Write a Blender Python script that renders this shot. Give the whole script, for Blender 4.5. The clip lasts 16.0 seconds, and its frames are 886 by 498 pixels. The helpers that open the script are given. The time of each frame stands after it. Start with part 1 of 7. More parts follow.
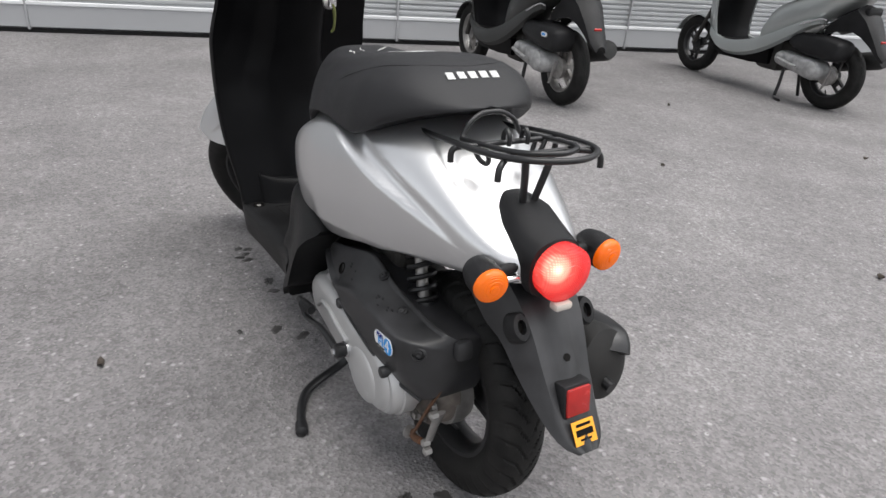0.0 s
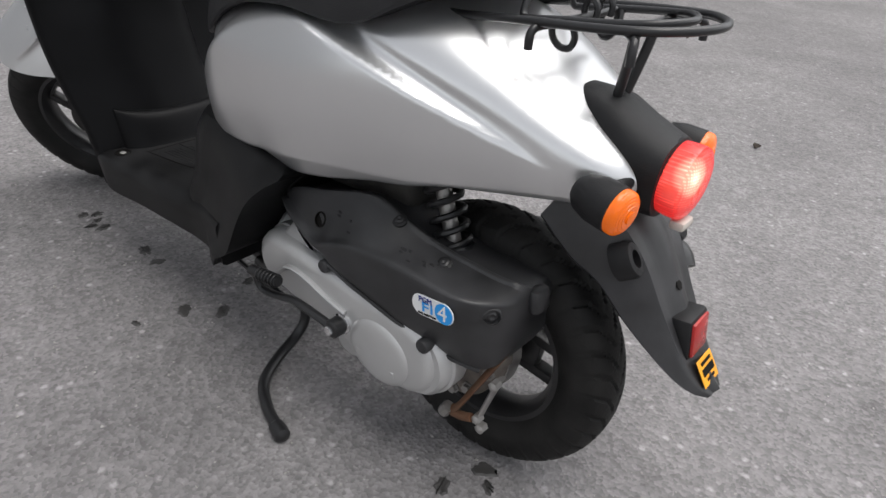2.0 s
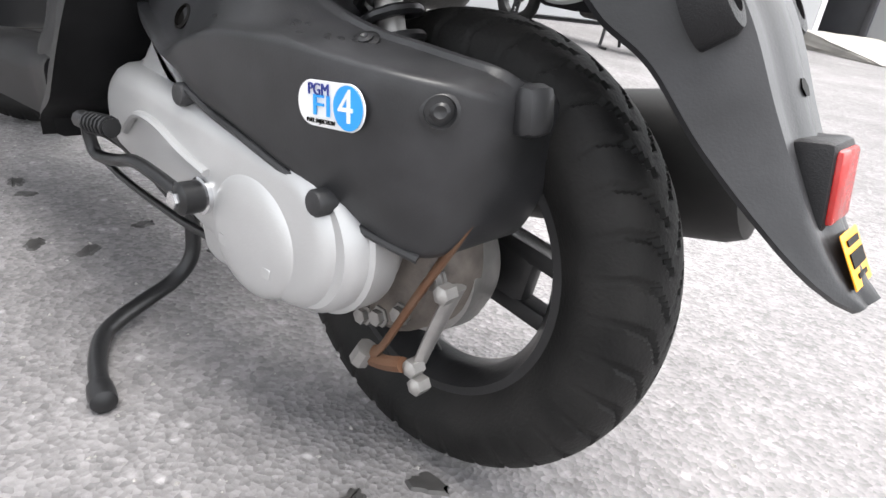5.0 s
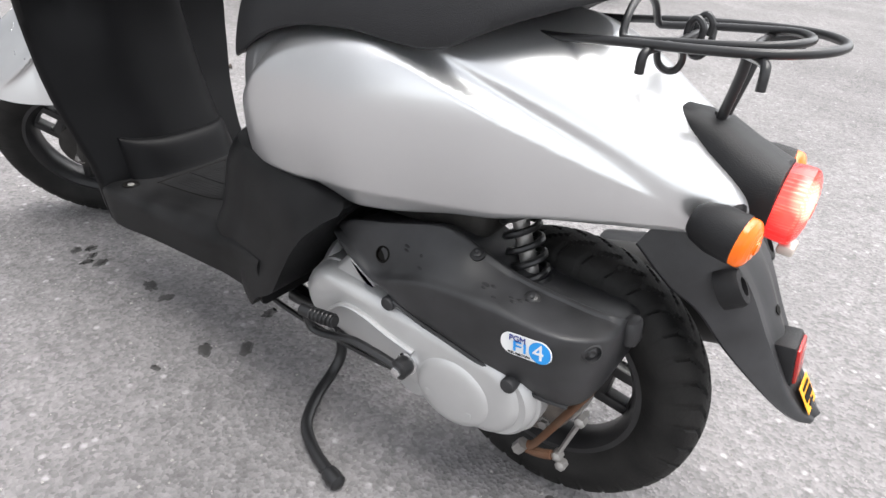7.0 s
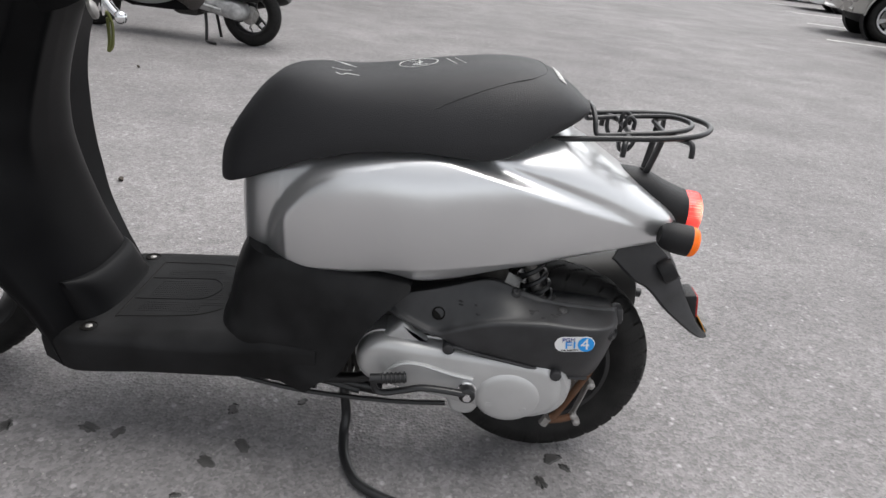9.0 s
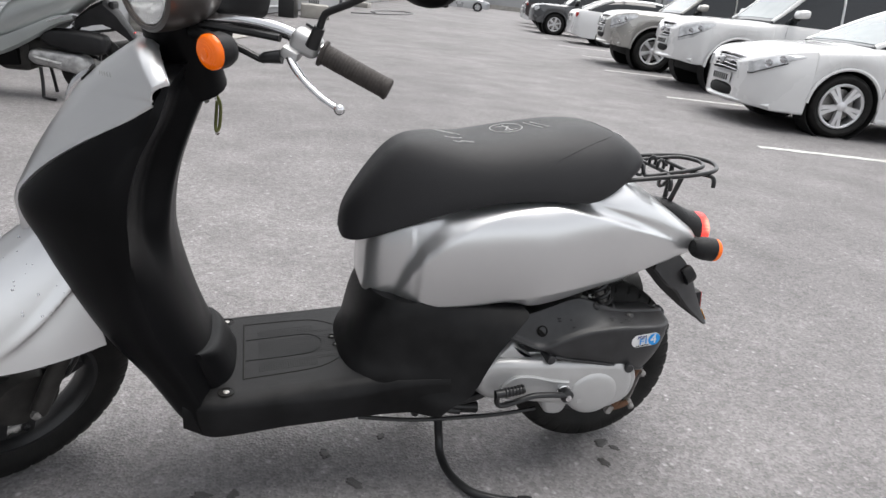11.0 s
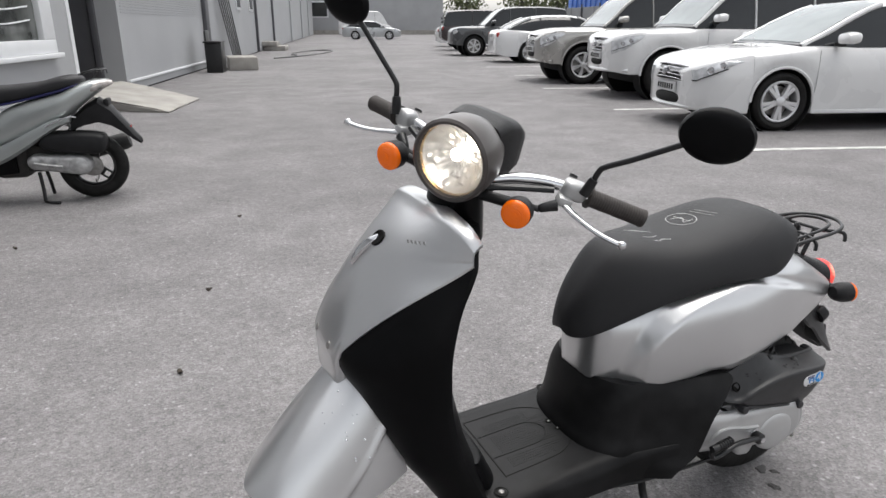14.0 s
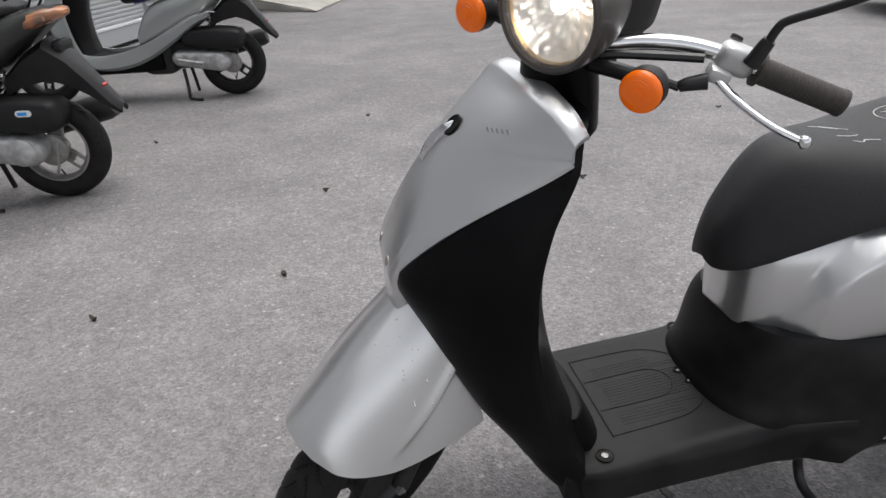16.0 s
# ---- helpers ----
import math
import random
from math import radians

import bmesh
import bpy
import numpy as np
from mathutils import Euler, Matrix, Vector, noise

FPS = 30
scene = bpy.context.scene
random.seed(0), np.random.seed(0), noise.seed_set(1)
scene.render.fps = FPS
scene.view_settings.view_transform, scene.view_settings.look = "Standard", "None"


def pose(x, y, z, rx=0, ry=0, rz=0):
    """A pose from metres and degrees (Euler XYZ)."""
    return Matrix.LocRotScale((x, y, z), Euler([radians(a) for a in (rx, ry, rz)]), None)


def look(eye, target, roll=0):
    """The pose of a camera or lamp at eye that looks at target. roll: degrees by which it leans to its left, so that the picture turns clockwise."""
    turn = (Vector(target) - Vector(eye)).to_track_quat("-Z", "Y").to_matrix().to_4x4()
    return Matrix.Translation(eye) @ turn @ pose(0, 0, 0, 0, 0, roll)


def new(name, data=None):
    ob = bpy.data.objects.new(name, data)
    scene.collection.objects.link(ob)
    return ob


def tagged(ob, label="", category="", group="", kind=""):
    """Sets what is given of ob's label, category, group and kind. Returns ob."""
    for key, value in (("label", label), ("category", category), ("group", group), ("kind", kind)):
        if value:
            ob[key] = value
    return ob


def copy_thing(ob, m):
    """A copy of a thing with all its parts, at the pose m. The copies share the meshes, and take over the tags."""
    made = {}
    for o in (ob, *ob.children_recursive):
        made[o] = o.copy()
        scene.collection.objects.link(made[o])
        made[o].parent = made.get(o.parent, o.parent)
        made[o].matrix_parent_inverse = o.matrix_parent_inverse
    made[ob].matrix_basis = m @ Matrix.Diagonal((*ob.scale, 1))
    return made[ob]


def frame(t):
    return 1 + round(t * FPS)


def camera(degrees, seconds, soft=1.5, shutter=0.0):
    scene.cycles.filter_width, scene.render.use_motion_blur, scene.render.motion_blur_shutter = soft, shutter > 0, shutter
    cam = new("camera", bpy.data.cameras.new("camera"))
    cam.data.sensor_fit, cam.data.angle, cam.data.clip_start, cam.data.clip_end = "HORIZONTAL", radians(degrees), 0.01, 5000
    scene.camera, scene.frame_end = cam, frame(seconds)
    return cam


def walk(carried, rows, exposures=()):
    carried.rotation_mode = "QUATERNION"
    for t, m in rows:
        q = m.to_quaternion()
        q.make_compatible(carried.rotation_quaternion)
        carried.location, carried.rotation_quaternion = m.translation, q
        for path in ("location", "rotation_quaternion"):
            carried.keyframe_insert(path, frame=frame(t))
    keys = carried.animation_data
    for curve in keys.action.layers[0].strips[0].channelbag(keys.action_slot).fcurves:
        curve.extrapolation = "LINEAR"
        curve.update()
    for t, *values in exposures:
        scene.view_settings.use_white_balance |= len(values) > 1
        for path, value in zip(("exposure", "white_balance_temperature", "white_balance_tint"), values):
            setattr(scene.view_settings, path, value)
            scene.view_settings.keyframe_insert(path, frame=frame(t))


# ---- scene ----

cam = camera(67.6, 16.0)
PATH = [
    (0, (-1.335, 0.565, 0.947), (0.188, -0.391, 0.073), 4.6),
    (0.5, (-1.258, 0.628, 0.933), (0.159, -0.482, 0.062), 5.4),
    (1, (-1.149, 0.668, 0.913), (0.154, -0.549, 0.007), 4.7),
    (1.5, (-1.054, 0.674, 0.887), (0.127, -0.630, -0.065), 4.4),
    (2, (-0.943, 0.664, 0.821), (0.101, -0.685, -0.224), 5.4),
    (2.5, (-0.885, 0.587, 0.686), (0.078, -0.835, -0.339), 3.2),
    (3, (-0.867, 0.461, 0.504), (0.180, -0.992, -0.386), 5.7),
    (3.2, (-0.868, 0.429, 0.445), (0.204, -1.042, -0.384), 7.0),
    (5.3, (-0.874, 0.438, 0.450), (0.279, -0.983, -0.357), 9.2),
    (5.5, (-0.874, 0.451, 0.467), (0.267, -0.948, -0.394), 8.7),
    (6, (-0.862, 0.536, 0.578), (0.277, -0.816, -0.357), 11.6),
    (6.5, (-0.845, 0.639, 0.714), (0.159, -0.777, -0.279), 10.6),
    (7, (-0.785, 0.713, 0.815), (0.150, -0.730, -0.208), 5.3),
    (7.5, (-0.666, 0.772, 0.888), (0.112, -0.820, -0.040), 2.2),
    (8, (-0.584, 0.871, 0.901), (-0.039, -0.823, -0.011), 6.8),
    (8.2, (-0.533, 0.932, 0.914), (-0.122, -0.798, -0.002), 6.7),
    (10.3, (0.047, 1.212, 0.963), (-0.378, -0.597, 0.224), 6.9),
    (10.5, (0.106, 1.231, 0.977), (-0.372, -0.571, 0.253), 6.6),
    (11, (0.238, 1.210, 0.971), (-0.332, -0.569, 0.258), 6.7),
    (11.5, (0.354, 1.157, 0.984), (-0.385, -0.547, 0.241), 5.0),
    (12, (0.489, 1.142, 1.014), (-0.309, -0.518, 0.235), 5.2),
    (12.5, (0.674, 1.157, 1.070), (-0.213, -0.454, 0.283), 3.1),
    (13, (0.772, 1.150, 1.107), (-0.115, -0.479, 0.358), 1.8),
    (13.5, (0.810, 1.135, 1.132), (-0.024, -0.544, 0.436), 1.3),
    (14, (0.826, 1.117, 1.162), (0.077, -0.623, 0.520), 0.1),
    (14.5, (0.818, 1.111, 1.155), (0.094, -0.626, 0.477), 0.4),
    (15, (0.760, 1.051, 1.127), (0.222, -0.724, 0.380), -1.0),
    (15.5, (0.677, 0.964, 1.099), (0.299, -0.829, 0.297), -1.1),
    (16, (0.647, 0.893, 1.046), (0.356, -0.876, 0.160), -2.7),
]
walk(cam, [(t, look(eye, target, roll)) for t, eye, target, roll in PATH],
     exposures=[(0.0, 0.88), (2.0, 0.77), (2.6, 1.02), (3.2, 1.37), (5.3, 2.07), (6.0, 2.02), (6.6, 1.84), (7.2, 1.52), (8.0, 0.95), (10.3, 1.0), (12.0, 1.1), (12.8, 1.0), (14.0, 0.8), (16.0, 0.72)])

# ---- light ----
world = bpy.data.worlds.new("overcast_sky")
scene.world = world
world.use_nodes = True
wn = world.node_tree
sky = wn.nodes.new("ShaderNodeTexSky")
sky.sky_type, sky.sun_disc = "NISHITA", False
sky.sun_elevation, sky.sun_rotation = radians(62), radians(200)
sky.dust_density = 3.0
soften = wn.nodes.new("ShaderNodeHueSaturation")
soften.inputs["Saturation"].default_value = 0.16
wn.links.new(sky.outputs[0], soften.inputs["Color"])
wn.links.new(soften.outputs[0], wn.nodes["Background"].inputs[0])
wn.nodes["Background"].inputs[1].default_value = 0.15
sun_data = bpy.data.lights.new("sun", "SUN")
sun_data.energy, sun_data.angle, sun_data.color = 1.1, radians(35), (1.0, 0.97, 0.93)
sun = new("sun", sun_data)
sun.matrix_world = look((0, 0, 20), (5, -2, 0))


# ---- materials ----
def mat(name, col, rough=0.5, metal=0.0, var=0.12, big=6.0, fine=180.0, bump=0.05, coat=0.0, spec=0.5, tint=None, rvar=0.12):
    """A surface with two scales of variation: soft blotches and fine grain."""
    m = bpy.data.materials.new(name)
    m.use_nodes = True
    t = m.node_tree
    b = t.nodes["Principled BSDF"]
    co = t.nodes.new("ShaderNodeTexCoord")
    n1 = t.nodes.new("ShaderNodeTexNoise")
    n1.inputs["Scale"].default_value, n1.inputs["Detail"].default_value = big, 5
    n2 = t.nodes.new("ShaderNodeTexNoise")
    n2.inputs["Scale"].default_value, n2.inputs["Detail"].default_value = fine, 3
    for n in (n1, n2):
        t.links.new(co.outputs["Object"], n.inputs["Vector"])
    mix = t.nodes.new("ShaderNodeMix")
    mix.data_type = "RGBA"
    a, c = [x * (1 - var) for x in col], [min(1, x * (1 + var)) for x in (tint or col)]
    mix.inputs[6].default_value, mix.inputs[7].default_value = (*a, 1), (*c, 1)
    ramp = t.nodes.new("ShaderNodeMapRange")
    ramp.inputs[1].default_value, ramp.inputs[2].default_value = 0.3, 0.7
    t.links.new(n1.outputs[0], ramp.inputs[0])
    t.links.new(ramp.outputs[0], mix.inputs[0])
    t.links.new(mix.outputs[2], b.inputs["Base Color"])
    rr = t.nodes.new("ShaderNodeMapRange")
    rr.inputs[3].default_value, rr.inputs[4].default_value = max(0.02, rough - rvar), min(1, rough + rvar)
    t.links.new(n1.outputs[0], rr.inputs[0])
    t.links.new(rr.outputs[0], b.inputs["Roughness"])
    b.inputs["Metallic"].default_value, b.inputs["Specular IOR Level"].default_value = metal, spec
    b.inputs["Coat Weight"].default_value, b.inputs["Coat Roughness"].default_value = coat, 0.06
    if bump:
        bp = t.nodes.new("ShaderNodeBump")
        bp.inputs["Strength"].default_value, bp.inputs["Distance"].default_value = bump, 0.002
        t.links.new(n2.outputs[0], bp.inputs["Height"])
        t.links.new(bp.outputs[0], b.inputs["Normal"])
    return m


def lit(name, col, strength, base, rough=0.25):
    m = mat(name, base, rough, var=0.05, bump=0)
    b = m.node_tree.nodes["Principled BSDF"]
    b.inputs["Emission Color"].default_value, b.inputs["Emission Strength"].default_value = (*col, 1), strength
    return m


def glass(name, col, rough=0.05, alpha_mix=0.0):
    m = bpy.data.materials.new(name)
    m.use_nodes = True
    b = m.node_tree.nodes["Principled BSDF"]
    b.inputs["Base Color"].default_value, b.inputs["Roughness"].default_value = (*col, 1), rough
    b.inputs["Transmission Weight"].default_value, b.inputs["IOR"].default_value = 1.0 - alpha_mix, 1.45
    return m


def asphalt_material():
    m = bpy.data.materials.new("worn_asphalt")
    m.use_nodes = True
    t = m.node_tree
    b = t.nodes["Principled BSDF"]
    co = t.nodes.new("ShaderNodeTexCoord")

    def noise_at(scale, detail=4, rough=0.55):
        n = t.nodes.new("ShaderNodeTexNoise")
        n.inputs["Scale"].default_value, n.inputs["Detail"].default_value, n.inputs["Roughness"].default_value = scale, detail, rough
        t.links.new(co.outputs["Object"], n.inputs["Vector"])
        return n.outputs[0]

    def cells(scale):
        v = t.nodes.new("ShaderNodeTexVoronoi")
        v.inputs["Scale"].default_value = scale
        t.links.new(co.outputs["Object"], v.inputs["Vector"])
        return v

    def ramp(src, lo, hi, a, c):
        r = t.nodes.new("ShaderNodeMapRange")
        for i, x in enumerate((lo, hi, a, c)):
            r.inputs[i + 1].default_value = x
        t.links.new(src, r.inputs[0])
        return r.outputs[0]

    def math_node(op, a, c):
        n = t.nodes.new("ShaderNodeMath")
        n.operation = op
        for i, x in enumerate((a, c)):
            if isinstance(x, (int, float)):
                n.inputs[i].default_value = x
            else:
                t.links.new(x, n.inputs[i])
        return n.outputs[0]

    stones, chips = cells(150), cells(60)
    sep = t.nodes.new("ShaderNodeSeparateColor")
    t.links.new(stones.outputs["Color"], sep.inputs[0])
    sep2 = t.nodes.new("ShaderNodeSeparateColor")
    t.links.new(chips.outputs["Color"], sep2.inputs[0])
    value = ramp(noise_at(0.35, 6), 0.3, 0.7, 0.155, 0.215)
    value = math_node("MULTIPLY", value, ramp(noise_at(2.3, 7, 0.65), 0.25, 0.75, 0.76, 1.22))
    value = math_node("MULTIPLY", value, ramp(noise_at(26, 5, 0.7), 0.3, 0.7, 0.80, 1.18))
    value = math_node("MULTIPLY", value, ramp(sep.outputs[0], 0, 1, 0.76, 1.24))
    pale = math_node("MULTIPLY", ramp(sep2.outputs[1], 0.925, 0.95, 0, 1), ramp(chips.outputs["Distance"], 0.2, 0.45, 1, 0))
    value = math_node("ADD", value, math_node("MULTIPLY", pale, 0.13))
    dark = ramp(noise_at(7, 8, 0.75), 0.68, 0.74, 1, 0.72)
    value = math_node("MULTIPLY", value, dark)
    col = t.nodes.new("ShaderNodeCombineColor")
    for i, k in enumerate((1.04, 1.0, 1.01)):
        t.links.new(math_node("MULTIPLY", value, k), col.inputs[i])
    t.links.new(col.outputs[0], b.inputs["Base Color"])
    b.inputs["Roughness"].default_value = 0.85
    b.inputs["Specular IOR Level"].default_value = 0.3
    bp = t.nodes.new("ShaderNodeBump")
    bp.inputs["Strength"].default_value, bp.inputs["Distance"].default_value = 0.6, 0.004
    t.links.new(math_node("ADD", stones.outputs["Distance"], math_node("MULTIPLY", noise_at(60, 4), 0.8)), bp.inputs["Height"])
    t.links.new(bp.outputs[0], b.inputs["Normal"])
    return m


ASPHALT = asphalt_material()
SILVER = mat("silver_metallic_paint", (0.65, 0.653, 0.66), 0.31, 0.86, 0.03, 3, 900, 0.03, coat=0.6, rvar=0.04)
SILVER_DULL = mat("cast_silver_aluminium", (0.50, 0.50, 0.50), 0.42, 0.55, 0.06, 14, 500, 0.08, rvar=0.08)
BLACK = mat("black_moulded_plastic", (0.0042, 0.0042, 0.0047), 0.38, 0, 0.25, 9, 900, 0.05, spec=0.085)
DARK = mat("dark_grey_plastic", (0.011, 0.011, 0.012), 0.5, 0, 0.4, 12, 800, 0.25, spec=0.28)
DUSTY = mat("dusty_dark_grey_plastic", (0.015, 0.0155, 0.0165), 0.44, 0, 0.35, 16, 600, 0.08, spec=0.5, tint=(0.026, 0.026, 0.028))
FLOORBLACK = mat("scuffed_black_floor_plastic", (0.0062, 0.0062, 0.0067), 0.46, 0, 0.4, 14, 700, 0.15, spec=0.16, tint=(0.0105, 0.0105, 0.011))
DULLCASE = mat("dull_cast_aluminium", (0.42, 0.42, 0.42), 0.5, 0.5, 0.35, 28, 300, 0.3)
SEATBLACK = mat("black_grained_vinyl", (0.015, 0.015, 0.0167), 0.56, 0, 0.2, 7, 650, 0.35, spec=0.34)
RUBBER = mat("black_tyre_rubber", (0.0055, 0.0055, 0.0055), 0.66, 0, 0.35, 22, 300, 0.3, tint=(0.012, 0.0115, 0.011), spec=0.26)
RIM = mat("black_painted_alloy", (0.016, 0.016, 0.017), 0.4, 0.1, 0.3, 20, 300, 0.1)
STEEL = mat("black_enamelled_steel", (0.014, 0.014, 0.015), 0.35, 0.1, 0.2, 20, 200, 0.05)
CHROME = mat("chrome", (0.75, 0.75, 0.76), 0.14, 1.0, 0.04, 30, 200, 0.02, rvar=0.05)
GREYMETAL = mat("grey_zinc_metal", (0.32, 0.31, 0.30), 0.45, 0.7, 0.2, 40, 300, 0.15)
RUST = mat("orange_rusted_steel", (0.17, 0.07, 0.03), 0.8, 0.1, 0.35, 60, 300, 0.3, tint=(0.09, 0.05, 0.03))
ENGINE = mat("dark_grimy_engine", (0.03, 0.028, 0.026), 0.65, 0.2, 0.5, 30, 300, 0.3)
GRIP = mat("dark_brown_grey_rubber_grip", (0.040, 0.034, 0.031), 0.7, 0, 0.2, 30, 400, 0.3)
# a faint emission is added to deepen the amber of the turn signals
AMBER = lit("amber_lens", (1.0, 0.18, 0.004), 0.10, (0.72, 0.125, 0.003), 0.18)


def lamp_lens(name, base, bulb, stops):
    """A lit lens: its glow falls off from the bulb by stops of (distance, colour, strength); a fine ribbed grid breaks it up."""
    m = lit(name, (1, 0.1, 0.05), 1.0, base, 0.16)
    t = m.node_tree
    b = t.nodes["Principled BSDF"]
    co = t.nodes.new("ShaderNodeTexCoord")
    d = t.nodes.new("ShaderNodeVectorMath")
    d.operation = "DISTANCE"
    d.inputs[1].default_value = bulb
    t.links.new(co.outputs["Object"], d.inputs[0])
    far = max(q[0] for q in stops)
    r = t.nodes.new("ShaderNodeMapRange")
    r.inputs[2].default_value = far
    t.links.new(d.outputs["Value"], r.inputs[0])
    ramp = t.nodes.new("ShaderNodeValToRGB")
    ramp.color_ramp.interpolation = "EASE"
    for k, (dist, col, power) in enumerate(stops):
        e = ramp.color_ramp.elements[k] if k < 2 else ramp.color_ramp.elements.new(dist / far)
        e.position, e.color = dist / far, (*[c * power / 4 for c in col], 1)
    t.links.new(r.outputs[0], ramp.inputs[0])
    grid = []
    for axis, profile in (("Y", "SIN"), ("Z", "SIN")):
        wv = t.nodes.new("ShaderNodeTexWave")
        wv.wave_type, wv.bands_direction = "BANDS", axis
        wv.inputs["Scale"].default_value = 95
        t.links.new(co.outputs["Object"], wv.inputs["Vector"])
        grid.append(wv.outputs["Fac"])
    mul = t.nodes.new("ShaderNodeMath")
    mul.operation = "MULTIPLY"
    t.links.new(grid[0], mul.inputs[0])
    t.links.new(grid[1], mul.inputs[1])
    var = t.nodes.new("ShaderNodeMapRange")
    var.inputs[3].default_value, var.inputs[4].default_value = 2.8, 5.2
    t.links.new(mul.outputs[0], var.inputs[0])
    bp = t.nodes.new("ShaderNodeBump")
    bp.inputs["Strength"].default_value, bp.inputs["Distance"].default_value = 0.5, 0.0008
    t.links.new(mul.outputs[0], bp.inputs["Height"])
    t.links.new(bp.outputs[0], b.inputs["Normal"])
    t.links.new(ramp.outputs[0], b.inputs["Emission Color"])
    t.links.new(var.outputs[0], b.inputs["Emission Strength"])
    return m


REDLENS = lamp_lens("red_tail_lens", (0.42, 0.012, 0.014), (-0.757, 0.022, 0.552), ((0.0, (1.0, 0.62, 0.46), 1.5), (0.064, (1.0, 0.02, 0.02), 0.20), (0.013, (1.0, 0.38, 0.27), 1.0), (0.024, (1.0, 0.12, 0.09), 0.58), (0.042, (1.0, 0.04, 0.035), 0.36)))
REDREFL = mat("red_reflector", (0.36, 0.02, 0.018), 0.25, 0, 0.15, 60, 300, 0.15)
LAMPLENS = glass("clear_headlamp_lens", (0.98, 0.98, 0.97), 0.03)
LAMPBULB = lit("lit_halogen_bulb", (1.0, 0.89, 0.76), 5.0, (0.9, 0.85, 0.7), 0.3)
REFLECTOR = mat("faceted_reflector", (0.90, 0.91, 0.93), 0.22, 0.72, 0.05, 20, 260, 0.2, rvar=0.08)
BRONZE = mat("dark_taupe_bucket_paint", (0.075, 0.066, 0.062), 0.38, 0.3, 0.1, 10, 500, 0.06, coat=0.3)
WHITE = mat("white_print", (0.75, 0.75, 0.75), 0.5, 0, 0.04, 20, 300, 0.02)
BLUE = mat("bright_blue_print", (0.02, 0.30, 0.75), 0.4, 0, 0.05, 20, 300, 0.0)
NAVY = mat("navy_print", (0.015, 0.03, 0.22), 0.4, 0, 0.05, 20, 300, 0.0)
ORANGE = mat("orange_yellow_sticker", (0.85, 0.36, 0.02), 0.45, 0, 0.08, 40, 300, 0.0)
# print black; also painted into screw cups and holes for their shade
INK_AND_SHADE = mat("black_print_and_hole_shade", (0.005, 0.0045, 0.004), 0.5, 0, 0.05, 20, 300, 0.0, spec=0.1)
CHALK = mat("white_chalk", (0.55, 0.55, 0.54), 0.9, 0, 0.3, 300, 900, 0.3)
OIL = mat("oil_stain", (0.045, 0.043, 0.042), 0.55, 0, 0.3, 40, 300, 0.1)


# ---- mesh helpers ----
def finish(bm, name, material, angle=38):
    bmesh.ops.recalc_face_normals(bm, faces=bm.faces)
    me = bpy.data.meshes.new(name)
    bm.to_mesh(me)
    bm.free()
    me.materials.append(material)
    me.polygons.foreach_set("use_smooth", [True] * len(me.polygons))
    me.set_sharp_from_angle(angle=radians(angle))
    return me


def part(name, bm, material, parent, label="", m=None, angle=38):
    """Links a bmesh as one mesh object under a thing or a part."""
    if m is not None:
        bm.transform(m)
    ob = new(name, finish(bm, name, material, angle))
    ob.parent = parent
    if label:
        ob["label"] = label
    return ob


def thing(name, label, category, m=None, group="", kind=""):
    ob = new(name)
    ob.empty_display_size = 0.1
    if m is not None:
        ob.matrix_basis = m
    return tagged(ob, label, category, group, kind)


def solid(name, bm, material, label, category, m=None, group="", kind="", angle=38):
    ob = new(name, finish(bm, name, material, angle))
    if m is not None:
        ob.matrix_basis = m
    return tagged(ob, label, category, group, kind)


def V(*a):
    return Vector(a)


def lerp(a, b, t):
    return a + (b - a) * t


def table(rows, x):
    """Smooth interpolation in rows of (x, value, ...)."""
    rows = sorted(rows)
    if x <= rows[0][0]:
        return rows[0][1:]
    if x >= rows[-1][0]:
        return rows[-1][1:]
    for i in range(len(rows) - 1):
        if x <= rows[i + 1][0]:
            a, b = rows[i], rows[i + 1]
            p, q = rows[max(0, i - 1)], rows[min(len(rows) - 1, i + 2)]
            t, h = (x - a[0]) / (b[0] - a[0]), b[0] - a[0]
            out = []
            for k in range(1, len(a)):
                ma = (b[k] - p[k]) / (b[0] - p[0]) * h
                mb = (q[k] - a[k]) / (q[0] - a[0]) * h
                d = b[k] - a[k]
                if d == 0:
                    ma = mb = 0
                else:
                    ma, mb = (max(0, min(3, s / d)) * d for s in (ma, mb))
                out.append((2 * t**3 - 3 * t**2 + 1) * a[k] + (t**3 - 2 * t**2 + t) * ma + (-2 * t**3 + 3 * t**2) * b[k] + (t**3 - t**2) * mb)
            return out


def rings(bm, loops, closed=True, caps=True):
    vs = [[bm.verts.new(p) for p in loop] for loop in loops]
    n = len(vs[0])
    for a, b in zip(vs, vs[1:]):
        for i in range(n if closed else n - 1):
            j = (i + 1) % n
            bm.faces.new((a[i], a[j], b[j], b[i]))
    if caps and closed:
        bm.faces.new(vs[0])
        bm.faces.new(vs[-1])
    return vs


def spline(pts, k=6, closed=False):
    pts = [Vector(p) for p in pts]
    n, out = len(pts), []
    for i in range(n if closed else n - 1):
        if closed:
            p = [pts[(i + j) % n] for j in (-1, 0, 1, 2)]
        else:
            p = [pts[max(0, i - 1)], pts[i], pts[i + 1], pts[min(n - 1, i + 2)]]
        for s in range(k):
            t = s / k
            out.append(0.5 * ((2 * p[1]) + (p[2] - p[0]) * t + (2 * p[0] - 5 * p[1] + 4 * p[2] - p[3]) * t * t + (3 * p[1] - p[0] - 3 * p[2] + p[3]) * t**3))
    if not closed:
        out.append(pts[-1])
    return out


